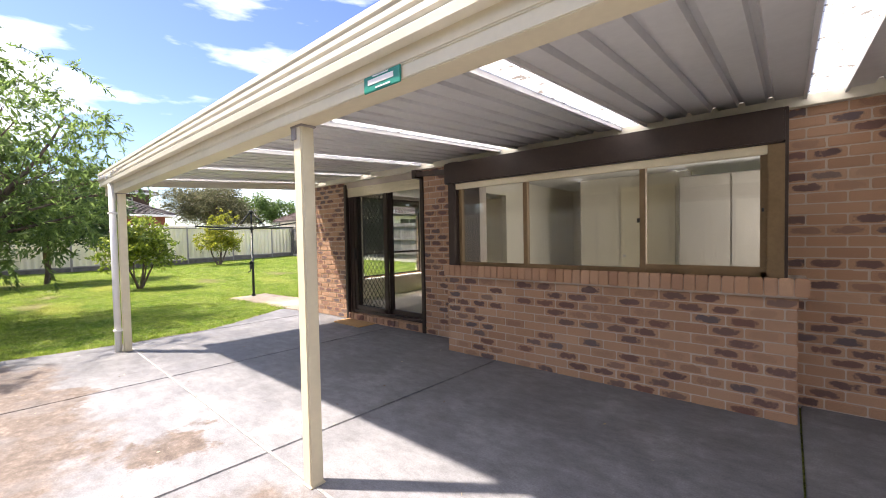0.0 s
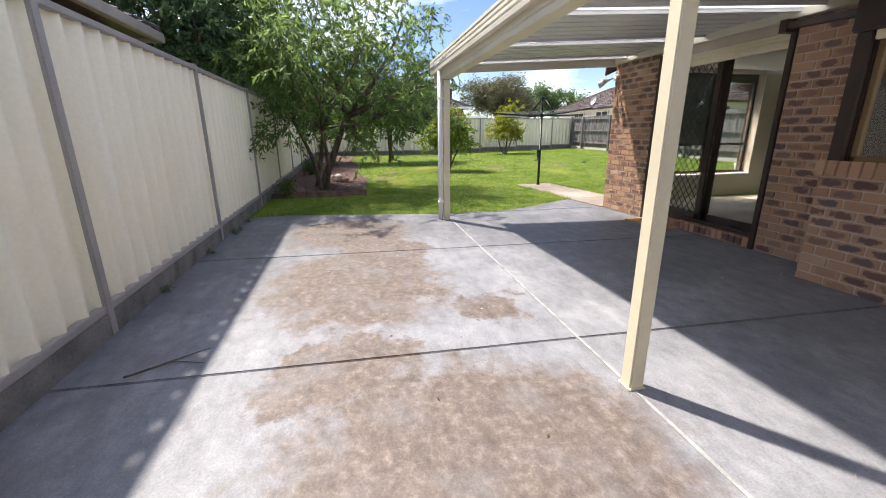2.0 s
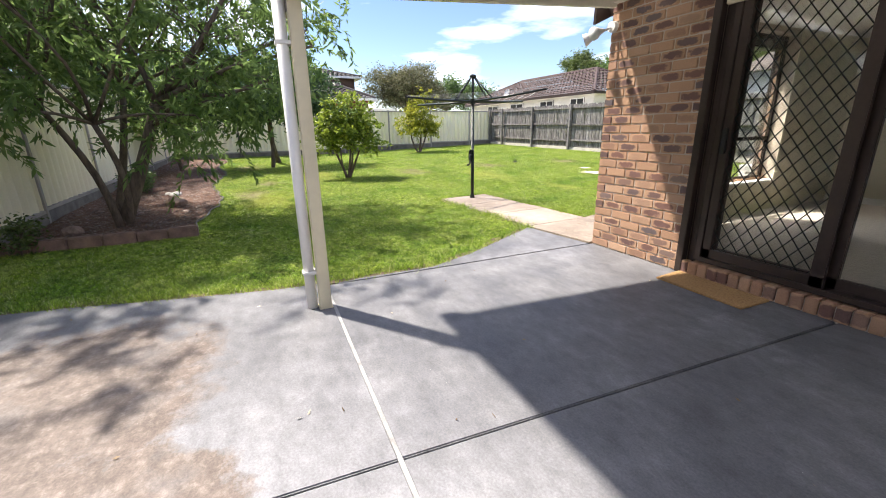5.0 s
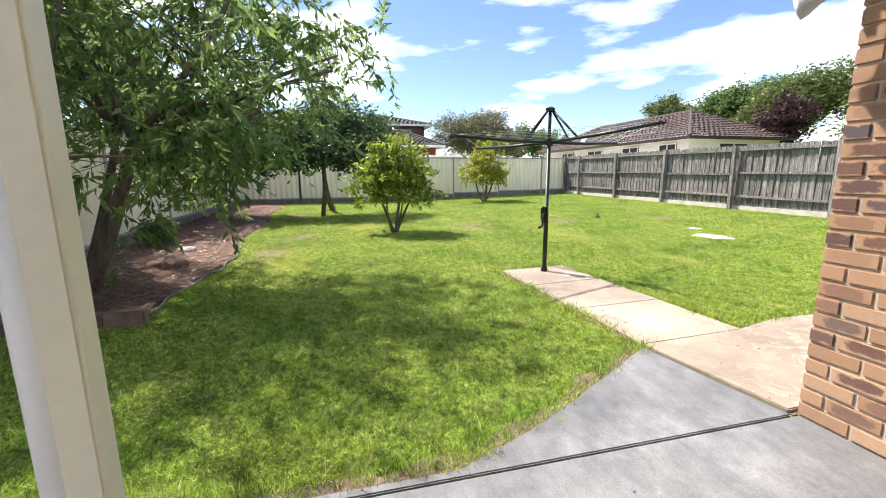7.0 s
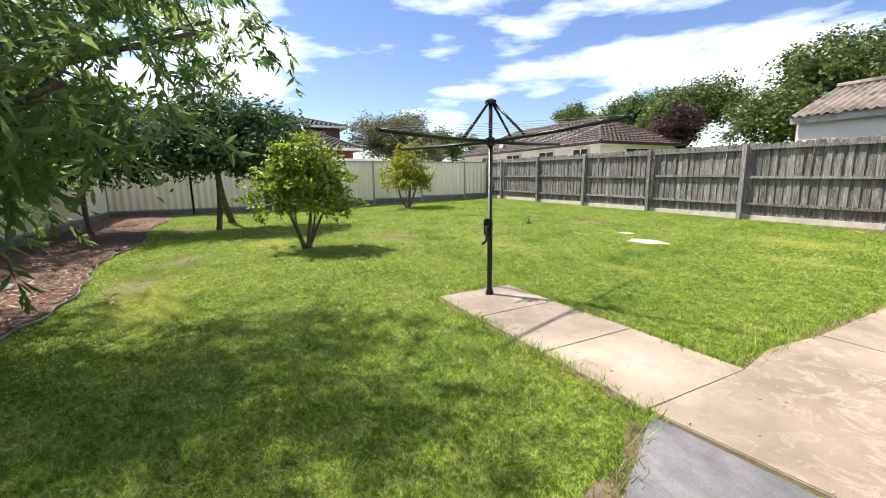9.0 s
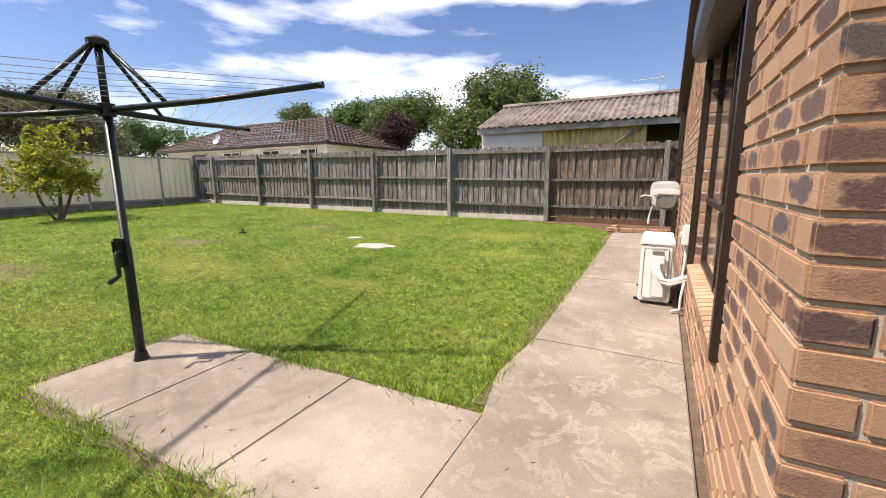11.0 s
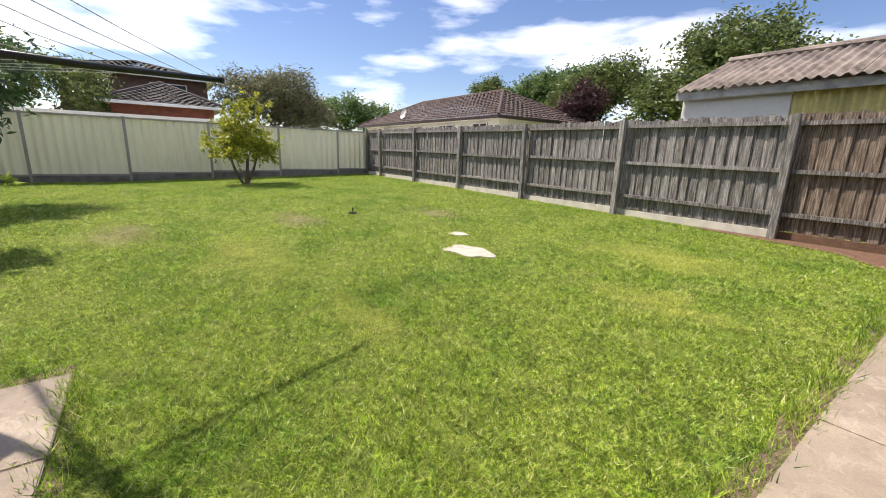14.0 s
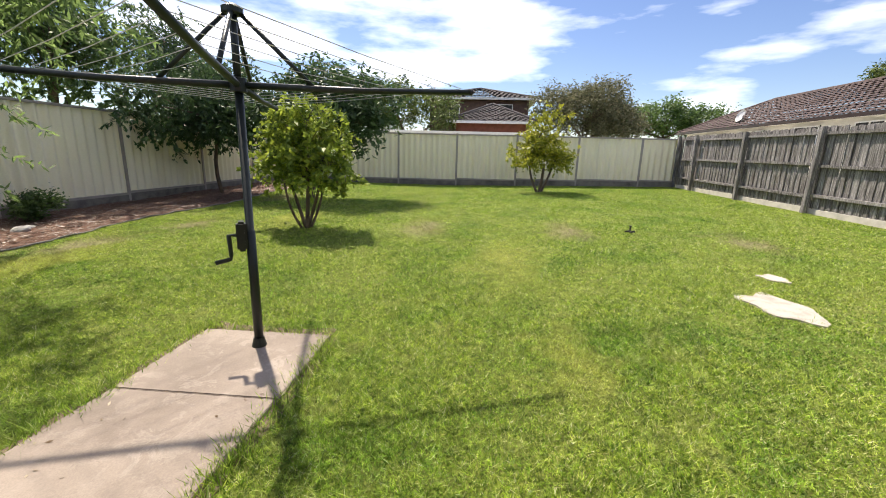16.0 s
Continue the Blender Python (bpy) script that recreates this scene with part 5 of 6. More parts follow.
part("crank_handle", Geo().tube([(-8.15, 10.3, 1.0), (-8.25, 10.28, 1.02), (-8.3, 10.25, 1.0)], 0.012, 8), GREY_PLASTIC, reel)
part("hose_end", Geo().tube([(-8.13, 10.34, 0.92), (-8.17, 10.34, 0.75), (-8.18, 10.34, 0.6)], [0.012, 0.012, 0.018], 8), GREY_PLASTIC, reel)
wall_pipe = thing("downpipe", EX - 0.05, 11.3, rise(EX, 11.3), "dark brown downpipe at the end of the brick wall", "downpipe")
part("pipe", Geo().box(EX - 0.08, EX - 0.01, 11.3, 11.4, rise(EX, 11.3) - 0.05, 2.4), BROWN_METAL, wall_pipe, bevel=0.01)
part("strap", Geo().box(EX - 0.085, EX, 11.29, 11.41, 1.5, 1.53), BROWN_METAL, wall_pipe)

flood = thing("floodlight", -7.8, 4.5, 2.14, "twin-head outdoor floodlight with sensor at the wall corner", "floodlight")
part("mount", Geo().tube([(-7.74, WY, 2.2), (-7.74, WY - 0.05, 2.2)], 0.05, 14), WHITE_PLASTIC, flood)
for dx, dy, dz in ((-0.14, -0.12, -0.07), (0.0, -0.16, -0.05)):
    a = Vector((-7.74, WY - 0.05, 2.19))
    b = a + Vector((dx, dy, dz))
    d = (b - a).normalized()
    head = part("lamp_head", Geo().tube([b - d * 0.06, b - d * 0.02, b + d * 0.03, b + d * 0.06], [0.022, 0.03, 0.055, 0.062], 16), GREY_PLASTIC, flood, smooth=True)
    part("stem", Geo().tube([a, b - d * 0.05], 0.009, 8), CHROME, head)
mat = thing("doormat", -6.33, 4.44, 0.0, "worn brown coir doormat in front of the sliding door", "doormat")
part("mat_body", Geo().slab([(-6.68, 4.29), (-5.97, 4.27), (-5.96, 4.6), (-6.7, 4.61)], 0.001, 0.018), COIR, mat, bevel=0.005)


# ---- plants ----
def ground_z(x, y):
    return rise(x, y) - 0.02


def branch(g, a, b, r0, r1, rng, bend=0.12, steps=5, sides=7):
    a, b = Vector(a), Vector(b)
    off = Vector((rng.uniform(-1, 1), rng.uniform(-1, 1), rng.uniform(-0.3, 0.6))) * (b - a).length * bend
    pts = [a.lerp(b, t / steps) + off * math.sin(math.pi * t / steps) for t in range(steps + 1)]
    g.tube(pts, [r0 + (r1 - r0) * t / steps for t in range(steps + 1)], sides)
    return pts


def leaves(centres, count, length, width, spread, droop, seed, spray=0.0):
    """Many small folded leaves round twig points; with spray they line hanging twigs of that length."""
    rs = np.random.RandomState(seed)
    pick = rs.randint(0, len(centres), count)
    c = np.asarray(centres)[pick]
    d = rs.normal(0, 1, (count, 3))
    if spray:
        way = rs.normal(0, 1, (len(centres), 3))
        way[:, 2] = way[:, 2] * 0.5 - 0.35
        way /= np.linalg.norm(way, axis=1)[:, None]
        start = rs.normal(0, spread, (len(centres), 3))
        u = rs.uniform(0, 1, count)[:, None]
        c = c + start[pick] + way[pick] * u * spray + np.array([0, 0, -0.25]) * spray * u ** 2 + rs.normal(0, 0.012, (count, 3))
        d = d * 0.55 + way[pick] * 0.7
        d[:, 2] -= droop
    else:
        c = c + rs.normal(0, 1, (count, 3)) * spread
        d[:, 2] = d[:, 2] * 0.6 - droop
    d /= np.linalg.norm(d, axis=1)[:, None]
    s = np.cross(d, rs.normal(0, 1, (count, 3)))
    s /= np.linalg.norm(s, axis=1)[:, None]
    n = np.cross(d, s)
    ln = (length * rs.uniform(0.6, 1.3, count))[:, None]
    wd = (width * rs.uniform(0.7, 1.2, count))[:, None]
    base, tip = c, c + d * ln
    mid = c + d * ln * 0.45
    v = np.stack([base, mid + s * wd * 0.5 + n * wd * 0.18, tip - n * ln * 0.08, mid - s * wd * 0.5 + n * wd * 0.18], 1).reshape(-1, 3)
    f = np.arange(count * 4).reshape(-1, 4)
    return v, f


def tree(name, x, y, label, blobs, trunks, count, leaf, length, width, seed, spread=0.16, droop=0.3, twigs=260, group="", z=None, bark=None, hollow=0.45, spray=0.0):
    """blobs: crown lobes (dx, dy, height, rx, ry, rz); trunks: (foot dx, dy), (head dx, dy, height), radius."""
    rng = random.Random(seed)
    z = ground_z(x, y) if z is None else z
    ob = thing(name, x, y, z, label, "tree" if name != "shrub" else "shrub", group)
    wood, twig_pts = Geo(), []
    heads = []
    for (fx, fy), (hx, hy, hh), r in trunks:
        pts = branch(wood, (x + fx, y + fy, z - 0.1), (x + hx, y + hy, z + hh), r, r * 0.6, rng, 0.07, 6, 9)
        heads += [(p, r * (1 - 0.07 * i)) for i, p in enumerate(pts[3:])]
    total = sum(b[3] * b[4] * b[5] for b in blobs)
    for bx, by, bh, rx, ry, rz in blobs:
        c = Vector((x + bx, y + by, z + bh))
        start, r = min(heads, key=lambda h: (h[0] - c).length + rng.uniform(0, 0.3))
        main = branch(wood, start, c - Vector((0, 0, rz * 0.2)), r * 0.55, r * 0.22, rng, 0.1, 5, 7)
        n = max(8, int(twigs * rx * ry * rz / total))
        for i in range(n):
            u = Vector((rng.gauss(0, 1), rng.gauss(0, 1), rng.gauss(0, 1))).normalized() * (hollow + (1 - hollow) * rng.random() ** 0.6)
            wob = 1 + 0.28 * noise.noise(Vector((u.x * 1.7 + seed, u.y * 1.7, u.z * 1.7)))
            p = c + Vector((u.x * rx, u.y * ry, u.z * rz)) * wob
            twig_pts.append(tuple(p))
            if i % 3 == 0:
                s = main[rng.randrange(2, 6)]
                branch(wood, s, p, max(0.006, r * 0.13), 0.003, rng, 0.14, 3, 4)
            for t in (0.75, 0.88):
                twig_pts.append(tuple(Vector(p).lerp(c, 1 - t)))
    part("trunk", wood, bark or BARK, ob, smooth=True)
    v, f = leaves(twig_pts, count, length, width, spread, droop, seed, spray)
    child("crown", numpy_mesh("crown", v, f, leaf), None, ob)
    return ob


# the almond tree with several stems in the mulch bed
tree("almond_tree", -11.75, -0.6, "large almond tree with long drooping leaves in the mulch bed",
     [(0.2, 0.2, 3.3, 1.7, 1.6, 1.3), (0.3, 1.6, 3.0, 1.5, 1.5, 1.2), (1.2, 0.0, 2.7, 1.4, 1.3, 1.0), (-1.3, 0.3, 3.0, 1.5, 1.5, 1.2), (0.4, -0.9, 3.0, 1.6, 1.2, 1.1), (-0.4, 1.4, 4.2, 1.5, 1.5, 0.9),
      (0.9, 1.9, 2.3, 1.0, 1.1, 0.7), (-1.0, 2.2, 3.2, 1.3, 1.2, 0.9), (1.4, -0.8, 2.0, 0.9, 0.7, 0.6), (-0.6, 0.2, 2.0, 0.9, 0.8, 0.5), (2.5, -0.3, 3.3, 1.0, 0.9, 0.6), (2.1, 1.4, 3.4, 0.9, 0.9, 0.6), (0.2, 0.4, 4.6, 1.3, 1.3, 0.6), (0.3, 2.2, 4.0, 0.8, 0.8, 0.5), (-0.8, -1.2, 4.6, 1.3, 1.2, 0.7), (-0.3, -0.7, 5.3, 1.0, 1.0, 0.6), (-1.2, -0.2, 5.1, 1.0, 0.9, 0.6), (0.5, -0.9, 4.9, 0.9, 0.9, 0.6),
      (1.9, -0.5, 1.6, 0.6, 0.5, 0.45), (0.2, 0.9, 1.75, 0.9, 0.8, 0.7), (1.0, 0.2, 1.7, 0.8, 0.7, 0.6), (-0.6, 1.0, 1.4, 0.7, 0.6, 0.55), (0.5, 1.7, 1.9, 0.9, 0.8, 0.6), (-0.5, 3.0, 3.0, 0.7, 0.6, 0.5), (-1.6, 0.6, 1.7, 0.7, 0.6, 0.5),
      (1.0, 2.2, 2.1, 0.9, 0.8, 0.75), (0.5, 2.9, 2.6, 0.8, 0.6, 0.6), (1.2, 1.3, 1.6, 0.8, 0.7, 0.55), (2.9, -0.2, 2.9, 0.9, 0.9, 0.6)],
     [((0, 0), (0.1, 0.75, 1.7), 0.1), ((-0.15, -0.1), (-0.9, 0.2, 1.9), 0.065), ((0.4, 0.1), (0.45, -0.4, 1.6), 0.055), ((0.3, 0.15), (0.9, 0.2, 1.4), 0.05)], 31000, LEAF_ALMOND, 0.13, 0.036, 3, 0.14, 0.45, 400, "garden trees", spray=0.5)
tree("citrus_tree", -15.5, 3.58, "young lemon tree with bright yellow-green leaves on the lawn",
     [(0.0, 0.0, 1.35, 0.66, 0.8, 0.5), (0.05, 0.14, 1.9, 0.42, 0.46, 0.38), (-0.15, -0.45, 1.05, 0.46, 0.46, 0.36), (0.1, 0.5, 1.1, 0.44, 0.5, 0.36), (0.0, -0.35, 1.75, 0.36, 0.4, 0.32), (0.3, 0.1, 0.95, 0.45, 0.4, 0.3), (-0.1, 0.55, 1.6, 0.32, 0.34, 0.3)],
     [((0, 0), (0.12, 0.12, 0.9), 0.04), ((0, 0.02), (-0.12, -0.35, 0.9), 0.035), ((0.02, 0), (0.25, 0.42, 0.95), 0.032), ((0.0, -0.02), (0.3, -0.2, 0.8), 0.026), ((-0.02, 0.02), (-0.25, 0.25, 0.85), 0.026)], 6000, LEAF_CITRUS, 0.11, 0.058, 11, 0.1, 0.1, 170, "citrus trees", hollow=0.45, spray=0.22)
tree("citrus_tree", -22.5, 8.45, "small lemon tree with sparse yellow-green leaves on the lawn",
     [(0.0, 0.0, 1.5, 0.82, 0.82, 0.62), (0.1, 0.1, 2.15, 0.55, 0.58, 0.5), (0.0, 0.5, 1.2, 0.6, 0.6, 0.45), (0.0, -0.5, 1.2, 0.6, 0.6, 0.45)],
     [((0, 0), (0.05, 0.1, 0.9), 0.06), ((0.02, 0), (-0.1, -0.35, 1.0), 0.045), ((0, 0.02), (0.1, 0.4, 1.0), 0.045)], 5000, LEAF_LEMON, 0.12, 0.06, 12, 0.12, 0.1, 170, "citrus trees", hollow=0.4, spray=0.25)
tree("loquat_tree", -19.6, 1.93, "broad dark-leaved fruit tree with low spreading crown",
     [(0.0, 0.0, 2.2, 1.5, 1.4, 0.8), (0.3, 1.0, 1.9, 1.1, 1.0, 0.65), (0.2, -1.0, 2.0, 1.1, 1.1, 0.7), (-0.2, 0.3, 2.9, 1.2, 1.2, 0.7), (-0.5, 1.6, 2.6, 1.2, 1.0, 0.8)],
     [((0, 0), (0.1, 0.1, 1.5), 0.075), ((-1.8, 0.35), (-0.6, 0.1, 1.6), 0.1)], 11500, LEAF_DEEP, 0.18, 0.07, 21, 0.14, 0.4, 300, "garden trees")
tree("plum_tree", -19.7, -0.7, "slender dark green tree beside the steel fence",
     [(0.0, 0.1, 2.6, 1.3, 1.1, 1.0), (0.8, 0.3, 2.2, 1.0, 0.9, 0.8), (-0.9, 0.2, 2.9, 1.2, 1.0, 0.9), (1.3, -0.3, 1.9, 0.9, 0.5, 0.7), (2.3, -0.4, 2.3, 0.9, 0.5, 0.7), (-0.6, 0.0, 1.9, 0.8, 0.6, 0.6)],
     [((0, 0), (0.0, 0.1, 1.9), 0.06)], 19000, LEAF_DEEP, 0.12, 0.05, 22, 0.12, 0.4, 330, "garden trees", spray=0.4)
# trees that lean over the steel fence from next door
for i, (bx, h, r) in enumerate(((-10.4, 3.7, 1.4), (-12.3, 5.2, 1.9), (-14.6, 5.0, 1.9), (-17.6, 4.2, 1.8), (-21.5, 3.6, 1.9))):
    tree("hedge_tree", bx, -3.1, "dense dark green tree leaning over the steel fence",
         [(0, 0, h, r, 1.2, 1.1), (0.7, 0.9, h - 0.5, r * 0.7, 0.8, 0.7), (-0.8, 0.7, h - 0.4, r * 0.7, 0.9, 0.8), (0.1, -0.2, h + 1.0, r * 0.75, 0.9, 0.8), (0.2, 0.3, h - 1.3, r * 0.9, 0.9, 0.8)],
         [((0, 0), (0.1, 0.1, 2.0), 0.1)], 15000, (LEAF_DEEP, LEAF_DARK)[i % 2], 0.13, 0.05, 40 + i, 0.16, 0.4, 300, "neighbour's trees", spray=0.4)
tree("shrub", -15.0, -1.0, "low green shrub in the mulch bed", [(0, 0, 0.35, 0.45, 0.35, 0.3), (0.3, 0.1, 0.25, 0.3, 0.25, 0.2)], [((0, 0), (0, 0, 0.25), 0.015)], 1800, LEAF_DARK, 0.07, 0.03, 61, 0.05, 0.0, 60, hollow=0.2)
tree("shrub", -10.4, -1.2, "small weedy shrub at the base of the fence", [(0, 0, 0.25, 0.25, 0.2, 0.2)], [((0, 0), (0, 0, 0.15), 0.01)], 500, LEAF_GREEN, 0.06, 0.03, 62, 0.05, 0.0, 40, hollow=0.2)

# trees beyond the fences
tree("tree", -35.0, 12.6, "rounded olive-grey tree behind the back fence", [(0, 0, 3.6, 2.6, 2.6, 1.7), (0, -1.9, 3.9, 1.8, 1.6, 1.3), (0, 2.0, 3.2, 2.0, 1.8, 1.3), (0.4, 0.5, 4.7, 1.8, 1.7, 0.9)], [((0, 0), (0, 0, 2.0), 0.18)], 17000, LEAF_OLIVE, 0.22, 0.07, 71, 0.2, 0.2, 420, "distant trees")
tree("tree", -17.5, 28.5, "big leafy green tree behind the paling fence", [(0, 0, 4.6, 3.2, 2.6, 2.3), (-2.6, 0, 3.8, 2.2, 2.0, 1.9), (2.6, 0.5, 4.4, 2.4, 2.0, 1.8), (0.3, 0, 6.3, 3.0, 2.2, 1.5), (4.2, 0.5, 3.8, 1.8, 1.6, 1.5)], [((0, 0), (0, 0, 2.6), 0.25)], 26000, LEAF_GREEN, 0.26, 0.11, 72, 0.22, 0.3, 520, "distant trees")
tree("tree", -33.0, 33.0, "dark green tree behind the neighbouring house", [(0, 0, 5.6, 2.6, 2.4, 1.9), (2.4, 0, 6.0, 2.4, 2.2, 1.9), (4.6, 0.4, 5.8, 2.2, 2.0, 1.9)], [((0, 0), (1, 0, 3.0), 0.25)], 17000, LEAF_DARK, 0.3, 0.13, 73, 0.25, 0.2, 360, "distant trees")
tree("tree", -26.5, 31.0, "mixed green tree between the far roofs", [(0, 0, 5.2, 2.6, 2.2, 1.9), (2.2, 0, 5.8, 2.0, 2.0, 1.6), (-1.8, 0, 4.4, 1.8, 1.6, 1.5)], [((0, 0), (0, 0, 3.0), 0.2)], 12000, LEAF_GREEN, 0.28, 0.12, 79, 0.25, 0.2, 320, "distant trees")
tree("tree", -24.6, 27.0, "purple-leaved plum tree behind the paling fence", [(0, 0, 3.2, 1.6, 1.5, 1.5), (0.8, 0, 4.2, 1.2, 1.2, 1.0)], [((0, 0), (0, 0, 1.8), 0.15)], 8000, LEAF_PLUM, 0.2, 0.1, 74, 0.18, 0.2, 200, "distant trees")
tree("tree", -42.0, 36.0, "pale green tree above the neighbouring roof", [(0, 0, 7.0, 2.4, 2.2, 1.6), (1.6, 0, 6.2, 1.6, 1.6, 1.2)], [((0, 0), (0, 0, 5.0), 0.2)], 8000, LEAF_GREEN, 0.3, 0.12, 75, 0.22, 0.2, 220, "distant trees")
tree("tree", -33.0, 3.0, "leafy tree behind the back fence", [(0, -1.5, 3.8, 2.0, 2.2, 1.5), (0, 1.0, 3.4, 1.6, 1.4, 1.2), (0, -4.0, 3.6, 2.0, 2.2, 1.6)], [((0, 0), (0, -1, 2.2), 0.16)], 12000, LEAF_GREEN, 0.2, 0.09, 76, 0.2, 0.3, 300, "distant trees")
tree("tree", -6.2, 16.2, "green creeper bush beside the old shed", [(0, 0, 2.4, 0.9, 0.8, 0.6), (-0.8, -0.3, 2.0, 0.6, 0.5, 0.5)], [((0, 0), (0, 0, 1.8), 0.06)], 3000, LEAF_GREEN, 0.1, 0.05, 77, 0.12, 0.2, 100, "distant trees")
tree("tree", -52.0, 24.0, "distant dark tree behind the back fence", [(0, 0, 5.0, 3, 3, 2), (0, 4, 4.4, 3, 3, 1.8), (0, -5, 4.5, 3, 3, 1.8)], [((0, 0), (0, 0, 3.0), 0.25)], 12000, LEAF_DARK, 0.34, 0.15, 78, 0.3, 0.2, 300, "distant trees")

# ---- garden bed ----
def bed_edge(x):
    return 0.5 + 0.12 * math.sin(x * 1.3) - 0.02 * max(0, -x - 14)


def mulch_bed():
    xs, g = np.linspace(-24.6, -10.55, 90), Geo()
    rows = 14
    for x in xs:
        e = bed_edge(x) if x < -10.9 else 0.45
        for j in range(rows):
            y = -1.57 + (e + 1.57) * j / (rows - 1)
            lift = 0.035 * min(1, 3 * (1 - j / (rows - 1))) + 0.03 * noise.noise(Vector((x * 2.2, y * 2.2, 0)))
            g.v.append((x, y, rise(x, y) - 0.012 + lift))
    n = len(xs)
    g.f = [(i * rows + j, (i + 1) * rows + j, (i + 1) * rows + j + 1, i * rows + j + 1) for i in range(n - 1) for j in range(rows - 1)]
    return structure("garden_bed", g, MULCH, "garden bed of dark brown bark mulch along the fence", "garden bed", smooth=True)


mulch_bed()
rs = np.random.RandomState(5)
N = 14000
cx = -10.6 - rs.uniform(0, 1, N) ** 1.3 * 12.5
cy = np.array([rs.uniform(-1.5, bed_edge(x) + 0.03) for x in cx])
cz = np.array([rise(x, y) for x, y in zip(cx, cy)]) + rs.uniform(0.012, 0.06, N)
ang = rs.uniform(0, 6.28, N)
ln, wd = rs.uniform(0.012, 0.05, N), rs.uniform(0.004, 0.011, N)
dv = np.stack([np.cos(ang) * ln, np.sin(ang) * ln, rs.uniform(-0.3, 0.3, N) * ln], 1)
sv = np.stack([-np.sin(ang) * wd, np.cos(ang) * wd, rs.uniform(-0.5, 0.5, N) * wd], 1)
c = np.stack([cx, cy, cz], 1)
chips = numpy_mesh("bark_chips", np.stack([c - dv, c + sv, c + dv, c - sv], 1).reshape(-1, 3), np.arange(N * 4).reshape(-1, 4), leaf_material("bark_chip", (0.05, 0.03, 0.022), (0.12, 0.075, 0.055), (0.27, 0.19, 0.145), 0.0))
tagged(new("bark_chips", chips), "loose brown bark chips and dry leaves on the bed", "mulch", "", "stuff")
edging = thing("garden_edging", -10.5, -0.4, 0.0, "low red-brown edging blocks and thin timber strip round the mulch bed", "edging")
for k in range(6):
    y = -1.5 + 0.335 * k
    part("block", Geo().box(-0.06, 0.06, 0.0, 0.325, -0.05, 0.11, pose(-10.51 + random.uniform(-0.012, 0.012), y, random.uniform(-0.012, 0.008), 0, random.uniform(-3, 3), random.uniform(-2, 2))), EDGING, edging, bevel=0.014)
g = Geo()
pts = [(x, bed_edge(x) + 0.02 + 0.03 * math.sin(x * 7.3), rise(x, 0) - 0.004 + 0.008 * math.sin(x * 11)) for x in np.linspace(-10.8, -22, 90)]
g.tube(pts, 0.012, 6)
part("side_strip", g, TIMBER, edging)


def rock(x, y, r, mat_, label, seed):
    bm = bmesh.new()
    bmesh.ops.create_icosphere(bm, subdivisions=3, radius=r)
    for v in bm.verts:
        k = 1 + 0.35 * noise.noise(v.co / r * 1.1 + Vector((seed, 0, 0))) + 0.1 * noise.noise(v.co / r * 4)
        v.co = Vector((v.co.x * k * 1.2, v.co.y * k, v.co.z * k * 0.75))
    me = bpy.data.meshes.new("rock")
    bm.to_mesh(me)
    bm.free()
    me.materials.append(mat_)
    ob = tagged(new("rock", me), label, "rock")
    ob.location = (x, y, rise(x, y) + r * 0.35)


rock(-12.9, -0.05, 0.16, STONE, "rough brown garden rock on the mulch", 1)
rock(-14.1, -0.2, 0.1, PALE_STONE, "pale broken stone on the mulch", 2)
rock(-14.3, -0.35, 0.07, PALE_STONE, "small pale stone on the mulch", 3)
rock(-11.2, -1.0, 0.12, STONE, "dark rock beside the tree stems", 4)

# ---- lawn details ----
pad = Geo()
for px, py, rx, ry in ((-12.46, 9.27, 0.36, 0.26), (-13.33, 9.79, 0.15, 0.13)):
    ring = [k * math.pi / 16 for k in range(32)]
    pts = [(px + rx * (1 + 0.16 * math.sin(3 * a + 0.6) + 0.12 * math.sin(7 * a + px)) * math.cos(a), py + ry * (1 + 0.2 * math.sin(2 * a + 1) + 0.14 * math.sin(5 * a)) * math.sin(a)) for a in ring]
    pad.slab(pts, rise(px, 9.27) - 0.08, rise(px, 9.27) - 0.012)
pad.v = [(x, y, z + 0.026 * (y - 9.27)) for x, y, z in pad.v]
structure("pavement_patch", pad, PATCH, "small bare patch of pale concrete in the lawn", "concrete patch")
tap = thing("sprinkler", -15.7, 9.08, rise(-15.7, 9.08), "small black garden sprinkler standing in the lawn", "sprinkler")
tz = rise(-15.7, 9.08)
part("base", Geo().tube([(-15.7, 9.0, tz + 0.02), (-15.7, 9.16, tz + 0.02)], 0.015, 8).tube([(-15.78, 9.08, tz + 0.02), (-15.62, 9.08, tz + 0.02)], 0.015, 8), BLACK_PLASTIC, tap)
part("head", Geo().tube([(-15.7, 9.08, tz + 0.0), (-15.7, 9.08, tz + 0.09), (-15.7, 9.08, tz + 0.12)], [0.014, 0.014, 0.024], 10), BLACK_PLASTIC, tap)
